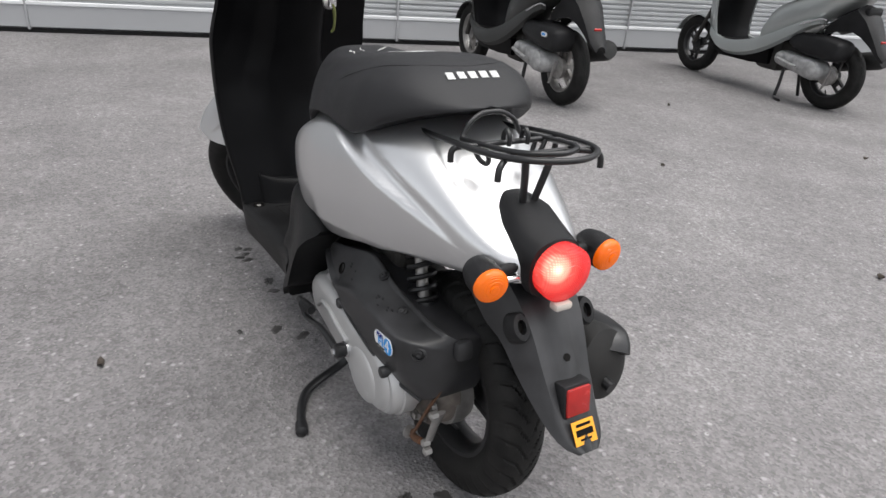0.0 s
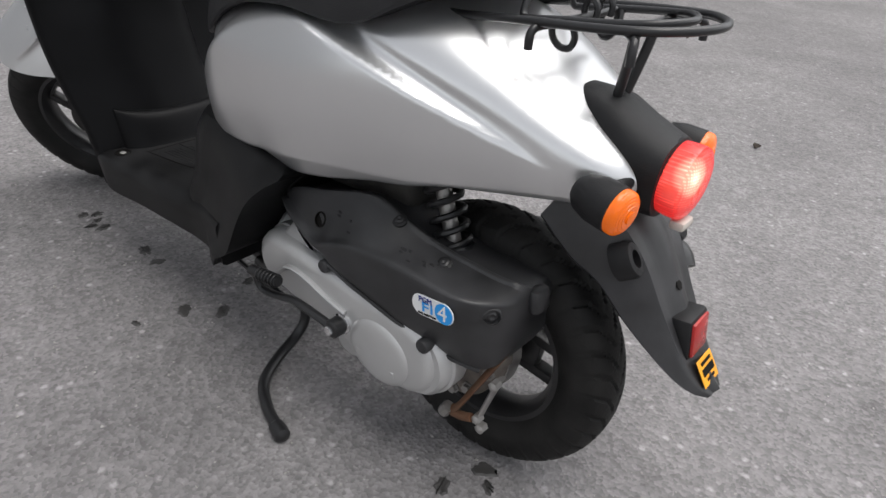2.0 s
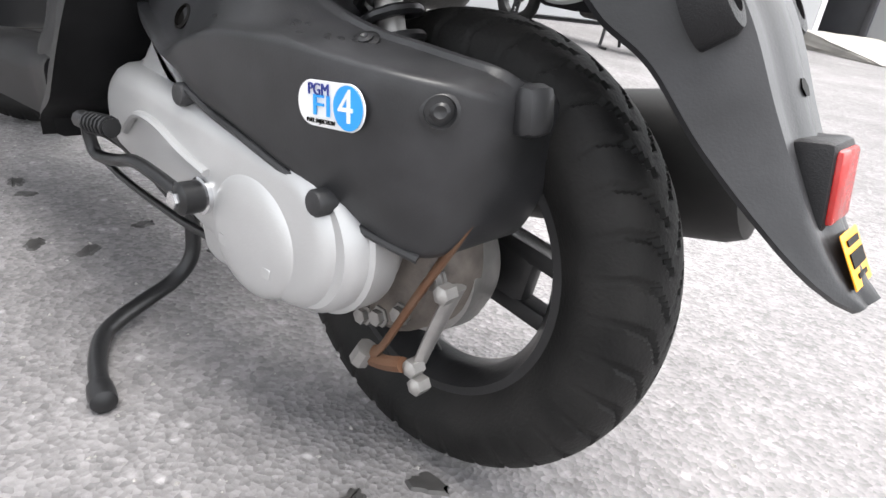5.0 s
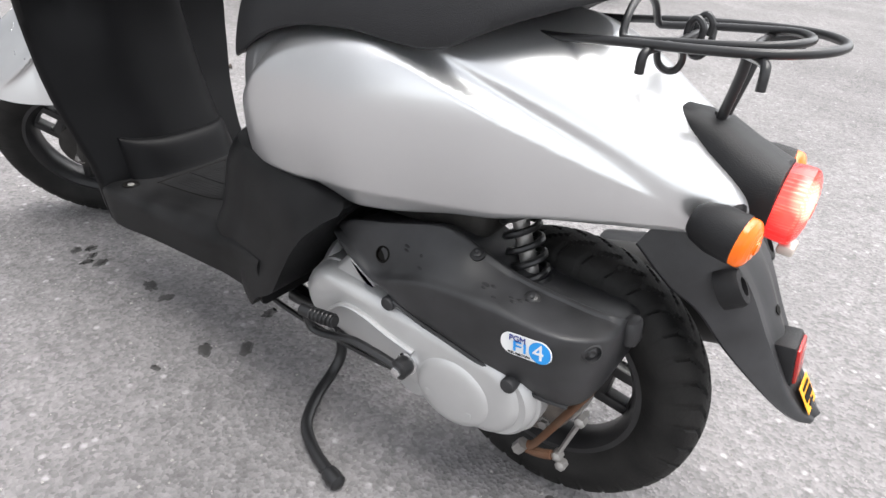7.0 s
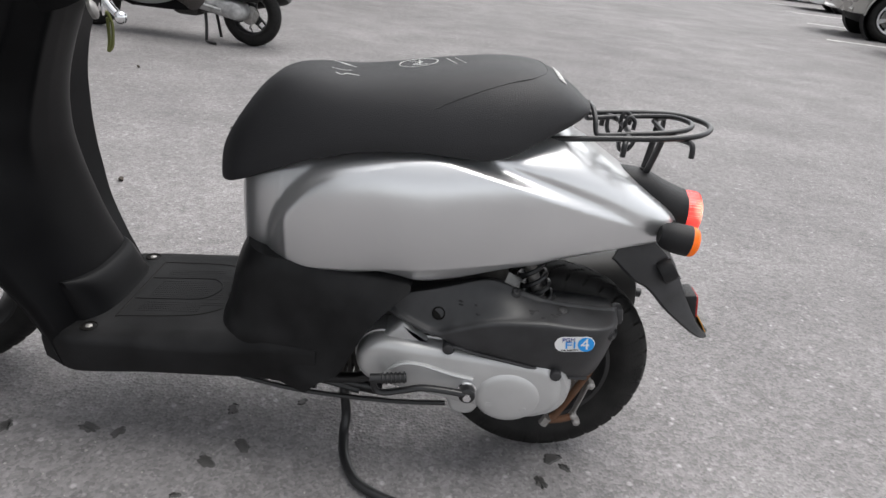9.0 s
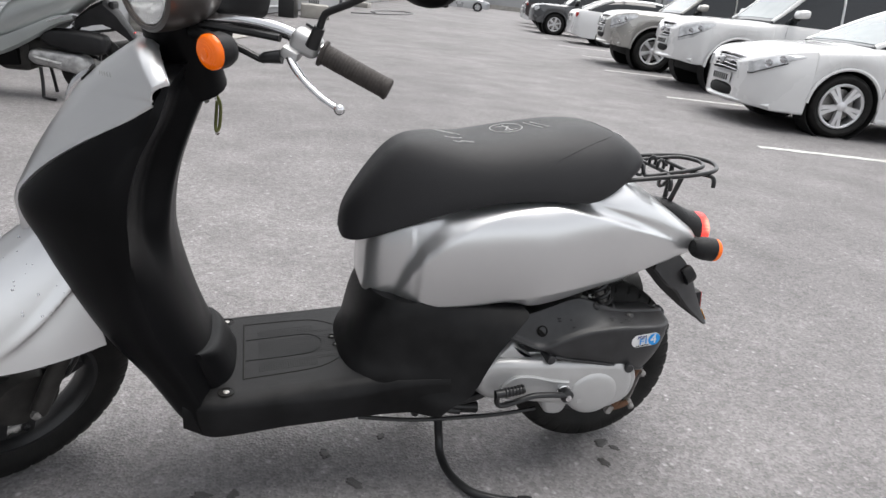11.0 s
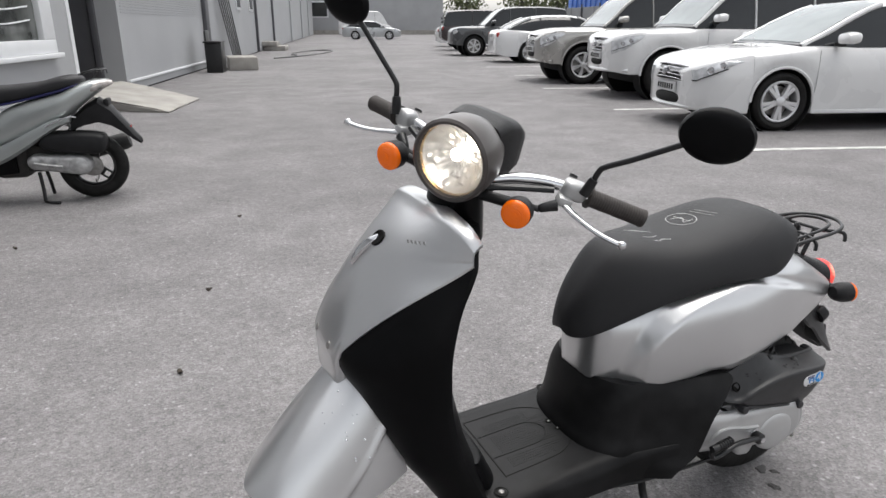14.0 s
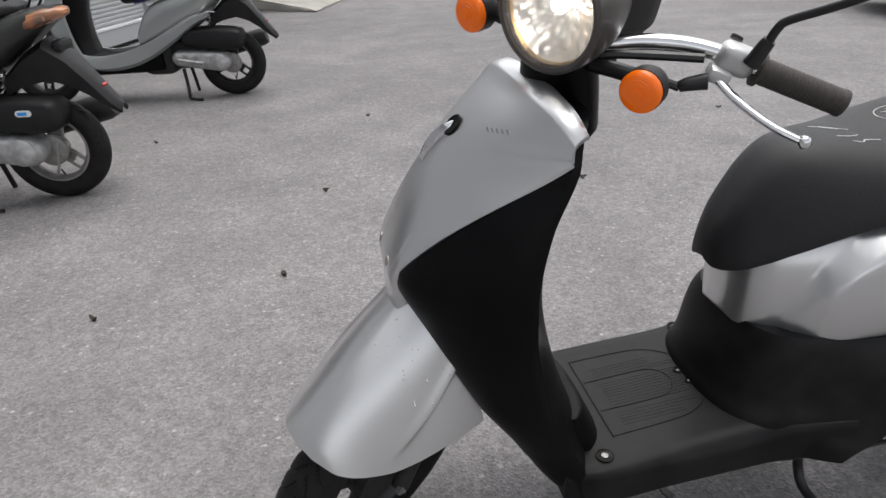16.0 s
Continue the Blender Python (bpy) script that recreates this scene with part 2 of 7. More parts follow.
def tube(bm, pts, r, n=10, k=6, closed=False, end=None, flat=1.0):
    """A round bar along a smooth line; end: the radius at its far end; flat: the ratio of its height."""
    line = spline(pts, k, closed) if k > 1 else [Vector(p) for p in pts]
    up, loops = V(0, 0, 1), []
    m = len(line)
    for i, p in enumerate(line):
        a, b = line[(i - 1) % m if closed else max(0, i - 1)], line[(i + 1) % m if closed else min(m - 1, i + 1)]
        d = (b - a).normalized()
        if abs(d.dot(up)) > 0.95:
            up = V(1, 0, 0) if abs(d.x) < 0.9 else V(0, 1, 0)
        side = d.cross(up).normalized()
        top = side.cross(d).normalized()
        up = top
        rr = r if end is None else lerp(r, end, i / (m - 1))
        loops.append([p + side * rr * math.cos(2 * math.pi * j / n) + top * rr * flat * math.sin(2 * math.pi * j / n) for j in range(n)])
    if closed:
        loops.append(loops[0])
    rings(bm, loops, caps=not closed)
    if closed:
        bmesh.ops.remove_doubles(bm, verts=bm.verts, dist=1e-5)
    return bm


def tubes(*args, **kw):
    bm = bmesh.new()
    return tube(bm, *args, **kw)


def frame_to(p, d, up=(0, 0, 1)):
    """A pose at p whose z runs along d."""
    d = Vector(d).normalized()
    u = Vector(up)
    if abs(d.dot(u)) > 0.98:
        u = V(1, 0, 0)
    x = u.cross(d).normalized()
    y = d.cross(x)
    return Matrix.Translation(p) @ Matrix((x, y, d)).transposed().to_4x4()


def lathe(bm, profile, m=None, n=32):
    """Turns (radius, height) rows round z, then sets them at m."""
    loops = [[V(max(r, 1e-5) * math.cos(2 * math.pi * j / n), max(r, 1e-5) * math.sin(2 * math.pi * j / n), h) for j in range(n)] for r, h in profile]
    start = len(bm.verts)
    rings(bm, loops, caps=profile[0] != profile[-1])
    if m is not None:
        bm.verts.ensure_lookup_table()
        bmesh.ops.transform(bm, matrix=m, verts=bm.verts[start:])
    return bm


def turned(profile, m=None, n=32):
    return lathe(bmesh.new(), profile, m, n)


def rbox(bm, size, m=None, r=0.005, seg=2):
    """A box with rounded edges."""
    b2 = bmesh.new()
    bmesh.ops.create_cube(b2, size=1, matrix=Matrix.Diagonal((*size, 1)))
    if r:
        bmesh.ops.bevel(b2, geom=b2.edges[:], offset=min(r, min(size) * 0.45), segments=seg, affect="EDGES", profile=0.5)
    if m is not None:
        b2.transform(m)
    me = bpy.data.meshes.new("tmp")
    b2.to_mesh(me)
    b2.free()
    bm.from_mesh(me)
    bpy.data.meshes.remove(me)
    return bm


def block(size, m=None, r=0.005, seg=2):
    return rbox(bmesh.new(), size, m, r, seg)


def inset_loop(pts, d):
    """Moves a flat outline (2D) inwards by d."""
    n = len(pts)
    area = sum(pts[i][0] * pts[(i + 1) % n][1] - pts[(i + 1) % n][0] * pts[i][1] for i in range(n))
    s = 1 if area > 0 else -1
    out = []
    for i in range(n):
        ax, ay = pts[i - 1]
        bx, by = pts[(i + 1) % n]
        tx, ty = bx - ax, by - ay
        h = math.hypot(tx, ty) or 1
        out.append((pts[i][0] - s * ty / h * d, pts[i][1] + s * tx / h * d))
    return out


def prism(bm, outline, steps, axis="y", smooth=4):
    """Stacks copies of a flat outline: steps are (depth, inset). axis: the way of the depth."""
    pts = [(p.x, p.y) for p in spline([(x, y, 0) for x, y in outline], smooth, True)] if smooth > 1 else outline
    loops = []
    for depth, ins in steps:
        q = inset_loop(pts, ins)
        loops.append([V(x, depth, z) if axis == "y" else V(x, z, depth) if axis == "z" else V(depth, x, z) for x, z in q])
    rings(bm, loops)
    return bm


def super_ring(x, zb, zt, w, n=40, p=0.75, q=0.75, mid=0.5):
    """A rounded upright section at x, between two heights."""
    zm, out = lerp(zb, zt, mid), []
    for j in range(n):
        a = 2 * math.pi * j / n
        c, s = math.cos(a), math.sin(a)
        y = w * math.copysign(abs(c) ** p, c)
        z = zm + (zt - zm if s > 0 else zm - zb) * math.copysign(abs(s) ** q, s)
        out.append(V(x, y, z))
    return out


def letters(text, size, m, depth=0.0004):
    """Raised lettering as a bmesh."""
    cu = bpy.data.curves.new("lettering", "FONT")
    cu.body, cu.size, cu.extrude, cu.align_x, cu.align_y = text, size, depth, "CENTER", "CENTER"
    ob = new("lettering", cu)
    me = ob.to_mesh()
    bm = bmesh.new()
    bm.from_mesh(me)
    ob.to_mesh_clear()
    bpy.data.objects.remove(ob)
    bpy.data.curves.remove(cu)
    bm.transform(m)
    return bm


# ---- wheels ----
def tyre_mesh(R, w, rim, n=360, tread=0.006, period=10.0):
    """A tyre turned round y, with slanted grooves cut in its tread."""
    bm = bmesh.new()
    prof = []
    steps = 27 if tread else 15
    for i in range(steps):
        a = lerp(-1, 1, i / (steps - 1))
        y = a * w / 2
        r = R - (R - rim) * 0.30 * abs(a) ** 2.6 if abs(a) < 0.86 else None
        prof.append((r, y, a))
    prof = [(r, y, a) for r, y, a in prof if r]
    side = [(rim - 0.004, 0.30), (rim + 0.004, 0.36), (lerp(rim, R, 0.3), 0.48), (lerp(rim, R, 0.5), 0.5)]
    full = [(r, -y * w, None) for r, y in side] + prof + [(r, y * w, None) for r, y in reversed(side)]
    loops = []
    for r, y, a in full:
        loop = []
        for j in range(n):
            deg = 360 * j / n
            rr = r
            if a is not None and tread:
                s = abs(a)
                shift = (22 * s if s < 0.5 else 11 + 6 * (s - 0.5)) + (5 if a > 0 else 0)
                ph = (deg + shift) % period
                if 0.12 < s < 0.86 and ph < 1.9:
                    rr -= tread
                elif s < 0.10:
                    rr -= tread * 0.3 if ph < 1.0 else 0
            t = radians(deg)
            loop.append(V(rr * math.cos(t), y, rr * math.sin(t)))
        loops.append(loop)
    rings(bm, loops, caps=False)
    return bm


def rim_band(rim, w):
    y = w * 0.34
    return turned([(rim + 0.004, -y), (rim - 0.006, -y), (rim - 0.010, -y * 0.8), (rim - 0.018, -y * 0.4), (rim - 0.018, y * 0.4), (rim - 0.010, y * 0.8), (rim - 0.006, y), (rim + 0.004, y), (rim + 0.004, -y)], pose(0, 0, 0, 90), 64)


def spoke_mesh(rim, hub, angle, half, bar, thick, root=0.58):
    """One cast spoke: a root at the hub that parts into two bars with a long slot between them."""
    bm = bmesh.new()
    turn = Matrix.Rotation(-radians(angle), 4, "Y")
    end = rim - 0.012
    for s in (-1, 1):
        rbox(bm, (end - hub * 0.7, thick, bar), turn @ Matrix.Translation(((end + hub * 0.7) / 2, 0, s * half)), 0.004)
    rbox(bm, (rim * root - hub * 0.6, thick * 0.96, half * 2 + bar * 0.6), turn @ Matrix.Translation(((rim * root + hub * 0.6) / 2, 0, 0)), 0.008)
    rbox(bm, (0.016, thick * 0.96, half * 2 + bar * 0.6), turn @ Matrix.Translation((end - 0.004, 0, 0)), 0.004)
    return bm


def wheel(name, parent, m, R, w, rim, rim_mat, spokes=3, half=0.020, turn=0.0, n=360, tread=0.0035, bar=0.017, hub=0.035, inset=0.0):
    ob = part(name, rim_band(rim, w), rim_mat, parent, m=m)
    y = w * 0.34
    part("hub", turned([(0.012, -y * 1.1), (hub, -y), (hub * 1.1, 0), (hub, y), (0.012, y * 1.1)], pose(0, 0, 0, 90), 32), rim_mat, ob, m=m)
    for k in range(spokes):
        part("spoke", spoke_mesh(rim, hub, turn + 360 / spokes * k, half, bar, 0.024), rim_mat, ob, m=m @ Matrix.Translation((0, inset, 0)))
    part("tyre", tyre_mesh(R, w, rim, n, tread), RUBBER, ob, "black treaded rubber tyre", m=m)
    part("valve_stem", tubes([(0, 0, -rim + 0.016), (0, 0.02, -rim + 0.045)], 0.0035, 8, 1), STEEL, ob, m=m)
    return ob


# ---- the silver scooter ----
scooter = thing("scooter", "silver and black retro scooter with lights on, on its stand", "scooter", pose(0, 0, 0))

# saddle: lower edge, crest and half width along its length
SEAT = [(0.068, 0.530, 0.556, 0.012), (0.064, 0.523, 0.574, 0.030), (0.054, 0.523, 0.597, 0.046), (0.033, 0.531, 0.632, 0.068), (0.0, 0.547, 0.678, 0.086), (-0.026, 0.561, 0.704, 0.097), (-0.053, 0.575, 0.718, 0.108), (-0.094, 0.596, 0.724, 0.123), (-0.157, 0.619, 0.725, 0.140),
        (-0.20, 0.630, 0.731, 0.148), (-0.28, 0.640, 0.746, 0.156), (-0.332, 0.639, 0.755, 0.159), (-0.374, 0.640, 0.761, 0.160), (-0.407, 0.648, 0.763, 0.155), (-0.440, 0.667, 0.761, 0.145), (-0.467, 0.681, 0.753, 0.130), (-0.495, 0.693, 0.738, 0.108), (-0.518, 0.702, 0.723, 0.078), (-0.531, 0.706, 0.713, 0.045), (-0.536, 0.708, 0.711, 0.012)]


def seat_arc(x, a):
    """A point of the saddle's skin over its lower edge: a runs from the left edge over the crest to the right edge."""
    zb, zt, w = table(SEAT, x)
    lip = min(0.012, (zt - zb) * 0.25)
    c, h = math.cos(a), abs(math.sin(a)) ** 0.70
    full = lerp(0.20, 0.10, min(1.0, max(0.0, -x / 0.30)))
    y = w * math.copysign(abs(c) ** 0.56, c) * (1 - full * h)
    return V(x, y, zb + lip + (zt - zb - lip) * h)


def seat_top(x, y):
    lo, hi = 0.0, math.pi / 2
    for _ in range(30):
        mid = (lo + hi) / 2
        if seat_arc(x, mid).y > abs(y):
            lo = mid
        else:
            hi = mid
    return seat_arc(x, hi).z


bm = bmesh.new()
loops = []
for i in range(73):
    x = 0.068 - 0.604 * (0.5 - 0.5 * math.cos(math.pi * i / 72))
    zb, zt, w = table(SEAT, x)
    over = [seat_arc(x, math.pi * j / 44) for j in range(45)]
    under = [V(x, w * q, zb + d) for q, d in ((-0.995, 0.003), (-0.97, 0.0), (-0.90, 0.002), (0.0, 0.006), (0.90, 0.002), (0.97, 0.0), (0.995, 0.003))]
    loops.append(over + under)
rings(bm, loops)
seat = part("seat", bm, SEATBLACK, scooter, "black grained vinyl saddle with white chalk marks")
# sewn edge round the rear hump
edge = ((-0.24, 0.146), (-0.30, 0.138), (-0.352, 0.124), (-0.396, 0.108), (-0.432, 0.088), (-0.452, 0.050), (-0.458, 0.0))
pipe = [V(x, y, seat_top(x, y) + 0.0002) for x, y in edge + tuple((x, -y) for x, y in reversed(edge[:-1]))]
part("seam", tubes(pipe, 0.0005, 6, 8), SEATBLACK, seat)


def on_seat(pts, r=0.0009):
    return tubes([V(x, y, seat_top(x, y) + 0.0006) for x, y in pts], r, 5, 4, flat=0.5)


ring_mark = tuple((-0.252 + 0.031 * math.cos(a), -0.008 + 0.036 * math.sin(a)) for a in [2 * math.pi * q / 14 for q in range(15)])
for pts in (((-0.112, -0.032), (-0.128, -0.016), (-0.142, -0.002)), ((-0.124, -0.024), (-0.140, -0.008), (-0.154, 0.006)), ((-0.118, 0.026), (-0.136, 0.034), (-0.150, 0.032)), ((-0.128, 0.050), (-0.140, 0.058), (-0.146, 0.052), (-0.166, 0.060)),
            ring_mark, ((-0.236, -0.026), (-0.258, -0.012), (-0.244, 0.010), (-0.268, 0.012)), ((-0.252, -0.034), (-0.256, 0.018)), ((-0.296, -0.030), (-0.304, -0.002), (-0.314, 0.028)), ((-0.310, -0.030), (-0.318, -0.004), (-0.328, 0.024))):
    part("chalk_mark", on_seat(pts), CHALK, seat, "hand-drawn white chalk mark")
# the maker's mark on the seat's back, as plain bars
for i in range(5):
    bar = block((0.0012, 0.0135, 0.0150), None, 0.0005, 1)
    y = 0.040 - i * 0.0200
    bx = -0.480
    part("badge_bar", bar, CHALK, seat, m=Matrix.Translation((bx, y, seat_top(bx, y) + 0.001)) @ pose(0, 0, 0, 0, 60, 0))

# silver body
BODY = [(0.030, 0.450, 0.540, 0.020), (0.022, 0.424, 0.560, 0.050), (0.010, 0.424, 0.578, 0.070), (-0.012, 0.424, 0.590, 0.090), (-0.065, 0.425, 0.612, 0.117), (-0.12, 0.428, 0.632, 0.136), (-0.18, 0.433, 0.650, 0.151), (-0.228, 0.443, 0.658, 0.162), (-0.256, 0.440, 0.662, 0.169), (-0.289, 0.433, 0.666, 0.171), (-0.337, 0.441, 0.672, 0.168), (-0.36, 0.447, 0.675, 0.166), (-0.425, 0.466, 0.676, 0.156), (-0.477, 0.476, 0.672, 0.146), (-0.519, 0.487, 0.660, 0.135),
        (-0.56, 0.493, 0.640, 0.124), (-0.60, 0.498, 0.616, 0.112), (-0.65, 0.503, 0.586, 0.094), (-0.69, 0.508, 0.562, 0.072), (-0.712, 0.512, 0.547, 0.045)]
CREASE = [(-0.022, 0.42), (-0.028, 0.471), (-0.050, 0.525), (-0.084, 0.568), (-0.120, 0.598), (-0.156, 0.616), (-0.205, 0.630), (-0.25, 0.637), (-0.29, 0.640), (-0.332, 0.636), (-0.388, 0.624), (-0.458, 0.606), (-0.528, 0.584), (-0.585, 0.564), (-0.629, 0.547), (-0.66, 0.535)]
TUCK = [(-0.06, 0.42), (-0.20, 0.440), (-0.26, 0.452), (-0.303, 0.462), (-0.377, 0.473), (-0.482, 0.486), (-0.56, 0.498), (-0.646, 0.510)]


def panel_bulge(x, z):
    """How far the side panel stands proud of the body there, less its turned-in lower edge."""
    if x > -0.022:
        return 0.0
    top = table(CREASE, x)[0]
    slope = (table(CREASE, x - 0.004)[0] - table(CREASE, min(-0.022, x + 0.004))[0]) / 0.008
    d = (top - z) / math.sqrt(1 + slope * slope)
    wide = lerp(0.030, 0.007, max(0, min(1, (-0.13 - x) / 0.18)))
    k = max(0, min(1, d / wide))
    k = k * k * (3 - 2 * k)
    rear = max(0, min(1, (x + 0.64) / 0.16))
    fore = max(0, min(1, (-0.022 - x) / 0.05))
    # a hollow runs above the crease towards the tail
    h = max(0.0, min(1.0, (-0.27 - x) / 0.08)) * rear
    hollow = 0.0045 * h * math.exp(-((d + 0.007) / 0.007) ** 2)
    q = max(0, min(1, (-0.08 - x) / 0.20))
    rise = lerp(0.027, 0.016, q * q * (3 - 2 * q))
    return rise * fore * k * rear - hollow - 0.32 * max(0.0, table(TUCK, x)[0] - z)


bm = bmesh.new()
loops = []
for i in range(161):
    s = i / 160
    x = 0.030 - 0.742 * (s - 0.10 * math.sin(2 * math.pi * s) / 1.0 * 0.6)
    zb, zt, w = table(BODY, x)
    if -0.60 < x < -0.06:
        w = sum(table(BODY, x + d)[2] for d in (-0.04, -0.02, 0.0, 0.02, 0.04)) / 5
    loop = []
    n = 84
    for side in (1, -1):
        half = []
        for j in range(n + 1):
            a = j / n * radians(150)
            sn, cs = math.sin(a), math.cos(a)
            zm = lerp(zb, zt, 0.45)
            y = w * abs(sn) ** 0.72 if a < math.pi / 2 else w * lerp(1, 0.90, ((a - math.pi / 2) / radians(60)) ** 2)
            z = zm + (zt - zm) * cs ** 0.72 if cs > 0 else lerp(zm, zb, ((a - math.pi / 2) / radians(60)))
            y += panel_bulge(x, z) if sn > 0.3 else 0
            half.append(V(x, side * y, z))
        loop += half if side == 1 else half[::-1][:-1]
    loops.append(loop)
rings(bm, loops)
body = part("body_cover", bm, SILVER, scooter, "silver metallic painted body panels with a raised side crease", angle=60)

# black cover under the saddle: nose, arch edge, half width at the nose and at the arch, by height
bm = bmesh.new()
loops = []
LOWER = [(0.214, 0.060, -0.120, 0.158, 0.196), (0.240, 0.062, -0.140, 0.160, 0.203), (0.262, 0.062, -0.172, 0.161, 0.205), (0.285, 0.060, -0.186, 0.160, 0.205), (0.310, 0.050, -0.197, 0.154, 0.204), (0.350, 0.042, -0.217, 0.150, 0.202), (0.380, 0.036, -0.238, 0.150, 0.200), (0.405, 0.028, -0.262, 0.149, 0.190), (0.422, 0.020, -0.282, 0.145, 0.176), (0.434, 0.014, -0.270, 0.137, 0.160)]
for i in range(33):
    z = lerp(0.214, 0.432, i / 32)
    xf, xr, w, wr = table(LOWER, z)
    half = []
    for j in range(33):
        t = j / 32
        if t < 0.5:
            f = t / 0.5 * math.pi / 2
            x, y = xf - 0.10 + 0.10 * math.cos(f) ** 0.8, w * math.sin(f) ** 0.75
        else:
            u = (t - 0.5) / 0.5
            x, y = lerp(xf - 0.10, xr, u), lerp(w, wr, lerp(u, u * u * (3 - 2 * u), 0.35))
        half.append(V(x, y, z))
    loops.append([V(p.x, -p.y, p.z) for p in reversed(half[1:])] + half)
rings(bm, loops)
part("under_seat_cover", bm, FLOORBLACK, scooter, "black moulded plastic cover below the saddle", angle=50)
FLOOR_TOP = [(-0.16, 0.300), (-0.115, 0.293), (-0.035, 0.276), (0.02, 0.264), (0.071, 0.260), (0.223, 0.254), (0.30, 0.250), (0.35, 0.248)]


def floor_z(x):
    """The flat of the foot board; it lies a little above its outer edge."""
    return table([(-0.20, 0.302), (-0.1, 0.293), (0.0, 0.285), (0.27, 0.258), (0.35, 0.252)], x)[0]


# floor board with a rounded outer edge that climbs into the cover
bm = bmesh.new()
loops = []
for i in range(45):
    x = lerp(-0.135, 0.345, i / 44)
    zt, ze = floor_z(x), table(FLOOR_TOP, x)[0]
    zb, = table([(-0.20, 0.224), (-0.12, 0.213), (-0.04, 0.205), (0.07, 0.197), (0.17, 0.190), (0.29, 0.178), (0.35, 0.196)], x)
    w, = table([(-0.135, 0.194), (-0.10, 0.183), (-0.06, 0.173), (-0.02, 0.168), (0.0, 0.167), (0.29, 0.168), (0.35, 0.155)], x)
    half = [V(x, 0, zt), V(x, w - 0.034, zt), V(x, w - 0.020, lerp(zt, ze, 0.15)), V(x, w - 0.010, lerp(zt, ze, 0.55)), V(x, w - 0.004, ze - 0.001), V(x, w - 0.001, ze - 0.006), V(x, w, ze - 0.012), V(x, w * 0.985, lerp(zt, zb, 0.6)), V(x, w * 0.965, zb + 0.004), V(x, w * 0.93, zb), V(x, 0, zb)]
    far, = table([(-0.135, 0.036), (-0.06, 0.027), (0.03, 0.015), (0.17, 0.011), (0.25, 0.007), (0.35, 0.0)], x)
    loops.append(half + [V(p.x, -p.y * (1 + far / w), p.z) for p in half[-2:0:-1]])
rings(bm, loops)
floorboard = part("floorboard", bm, FLOORBLACK, scooter, "black textured plastic foot board with screwed hatch")


# hatch outline: straight front edge, rounded rear
hatch = [V(0.242, 0.098, 0), V(0.13, 0.093, 0), V(0.085, 0.082, 0), V(0.052, 0.052, 0), V(0.038, 0.0, 0), V(0.050, -0.060, 0), V(0.085, -0.096, 0), V(0.13, -0.110, 0), V(0.242, -0.114, 0)]
front_gap = [V(0.242, y, 0) for y in (-0.116, -0.05, 0.0, 0.05, 0.100)]
inner = [V(0.238, 0.034, 0), V(0.13, 0.034, 0), V(0.100, 0.022, 0), V(0.088, -0.006, 0), V(0.100, -0.034, 0), V(0.13, -0.046, 0), V(0.238, -0.046, 0)]
for p in hatch + front_gap + inner:
    p.z = floor_z(p.x) + 0.0004
part("hatch_gap", tubes(hatch, 0.0012, 6, 6, flat=0.5), INK_AND_SHADE, floorboard, "dark gap round the battery hatch")
part("hatch_gap", tubes(front_gap, 0.0018, 6, 2, flat=0.4), INK_AND_SHADE, floorboard)
part("hatch_rib", tubes(inner, 0.0011, 6, 5, flat=0.6), BLACK, floorboard)
dots = bmesh.new()
for ix in range(34):
    for iy in range(22):
        x, y = 0.212 - ix * 0.0045, 0.078 - iy * 0.0074
        if (x > 0.10 or abs(y) < 0.06) and abs(abs(y) - 0.04) > 0.004:
            bmesh.ops.create_cone(dots, segments=4, radius1=0.0013, radius2=0.0008, depth=0.0006, cap_ends=True, matrix=Matrix.Translation((x, y, floor_z(x) + 0.0006)))
tagged(part("grip_dots", dots, FLOORBLACK, floorboard), kind="stuff")
# floor screws; the cups are blackened to look like shaded cavities
for x, y in ((0.272, 0.134), (0.278, -0.138), (-0.004, 0.135), (0.004, -0.150), (0.065, -0.021), (0.06, 0.012)):
    k = 0.55 if abs(y) < 0.1 else 1.0
    b = turned([(0.0155 * k, 0), (0.0150 * k, 0.0010), (0.0130 * k, 0.0012), (0.0120 * k, -0.001), (0.001, -0.001)], Matrix.Translation((x, y, floor_z(x) + 0.0005)), 20)
    sc = part("screw_cup", b, INK_AND_SHADE, floorboard)
    part("screw_head", turned([(0.0058 * k, -0.002), (0.0060 * k, 0.0006), (0.0040 * k, 0.0016), (0.001, 0.0020)], Matrix.Translation((x, y, floor_z(x) + 0.0006)), 12), GREYMETAL, sc, "small bright screw head")

# leg shield: nose line, rear edge, half width and column line by height
SHIELD = [(0.186, 0.345, 0.312, 0.160, 0.285), (0.204, 0.368, 0.318, 0.161, 0.284), (0.25, 0.400, 0.328, 0.164, 0.284), (0.288, 0.424, 0.345, 0.166, 0.292), (0.37, 0.480, 0.386, 0.179, 0.322), (0.43, 0.512, 0.404, 0.187, 0.340),
          (0.488, 0.540, 0.417, 0.191, 0.354), (0.54, 0.562, 0.422, 0.194, 0.361), (0.60, 0.586, 0.422, 0.196, 0.357), (0.65, 0.562, 0.416, 0.197, 0.347), (0.70, 0.532, 0.401, 0.191, 0.331), (0.75, 0.501, 0.376, 0.184, 0.312), (0.785, 0.478, 0.364, 0.182, 0.298), (0.80, 0.466, 0.360, 0.176, 0.292), (0.815, 0.430, 0.352, 0.165, 0.286), (0.83, 0.39, 0.340, 0.130, 0.290)]


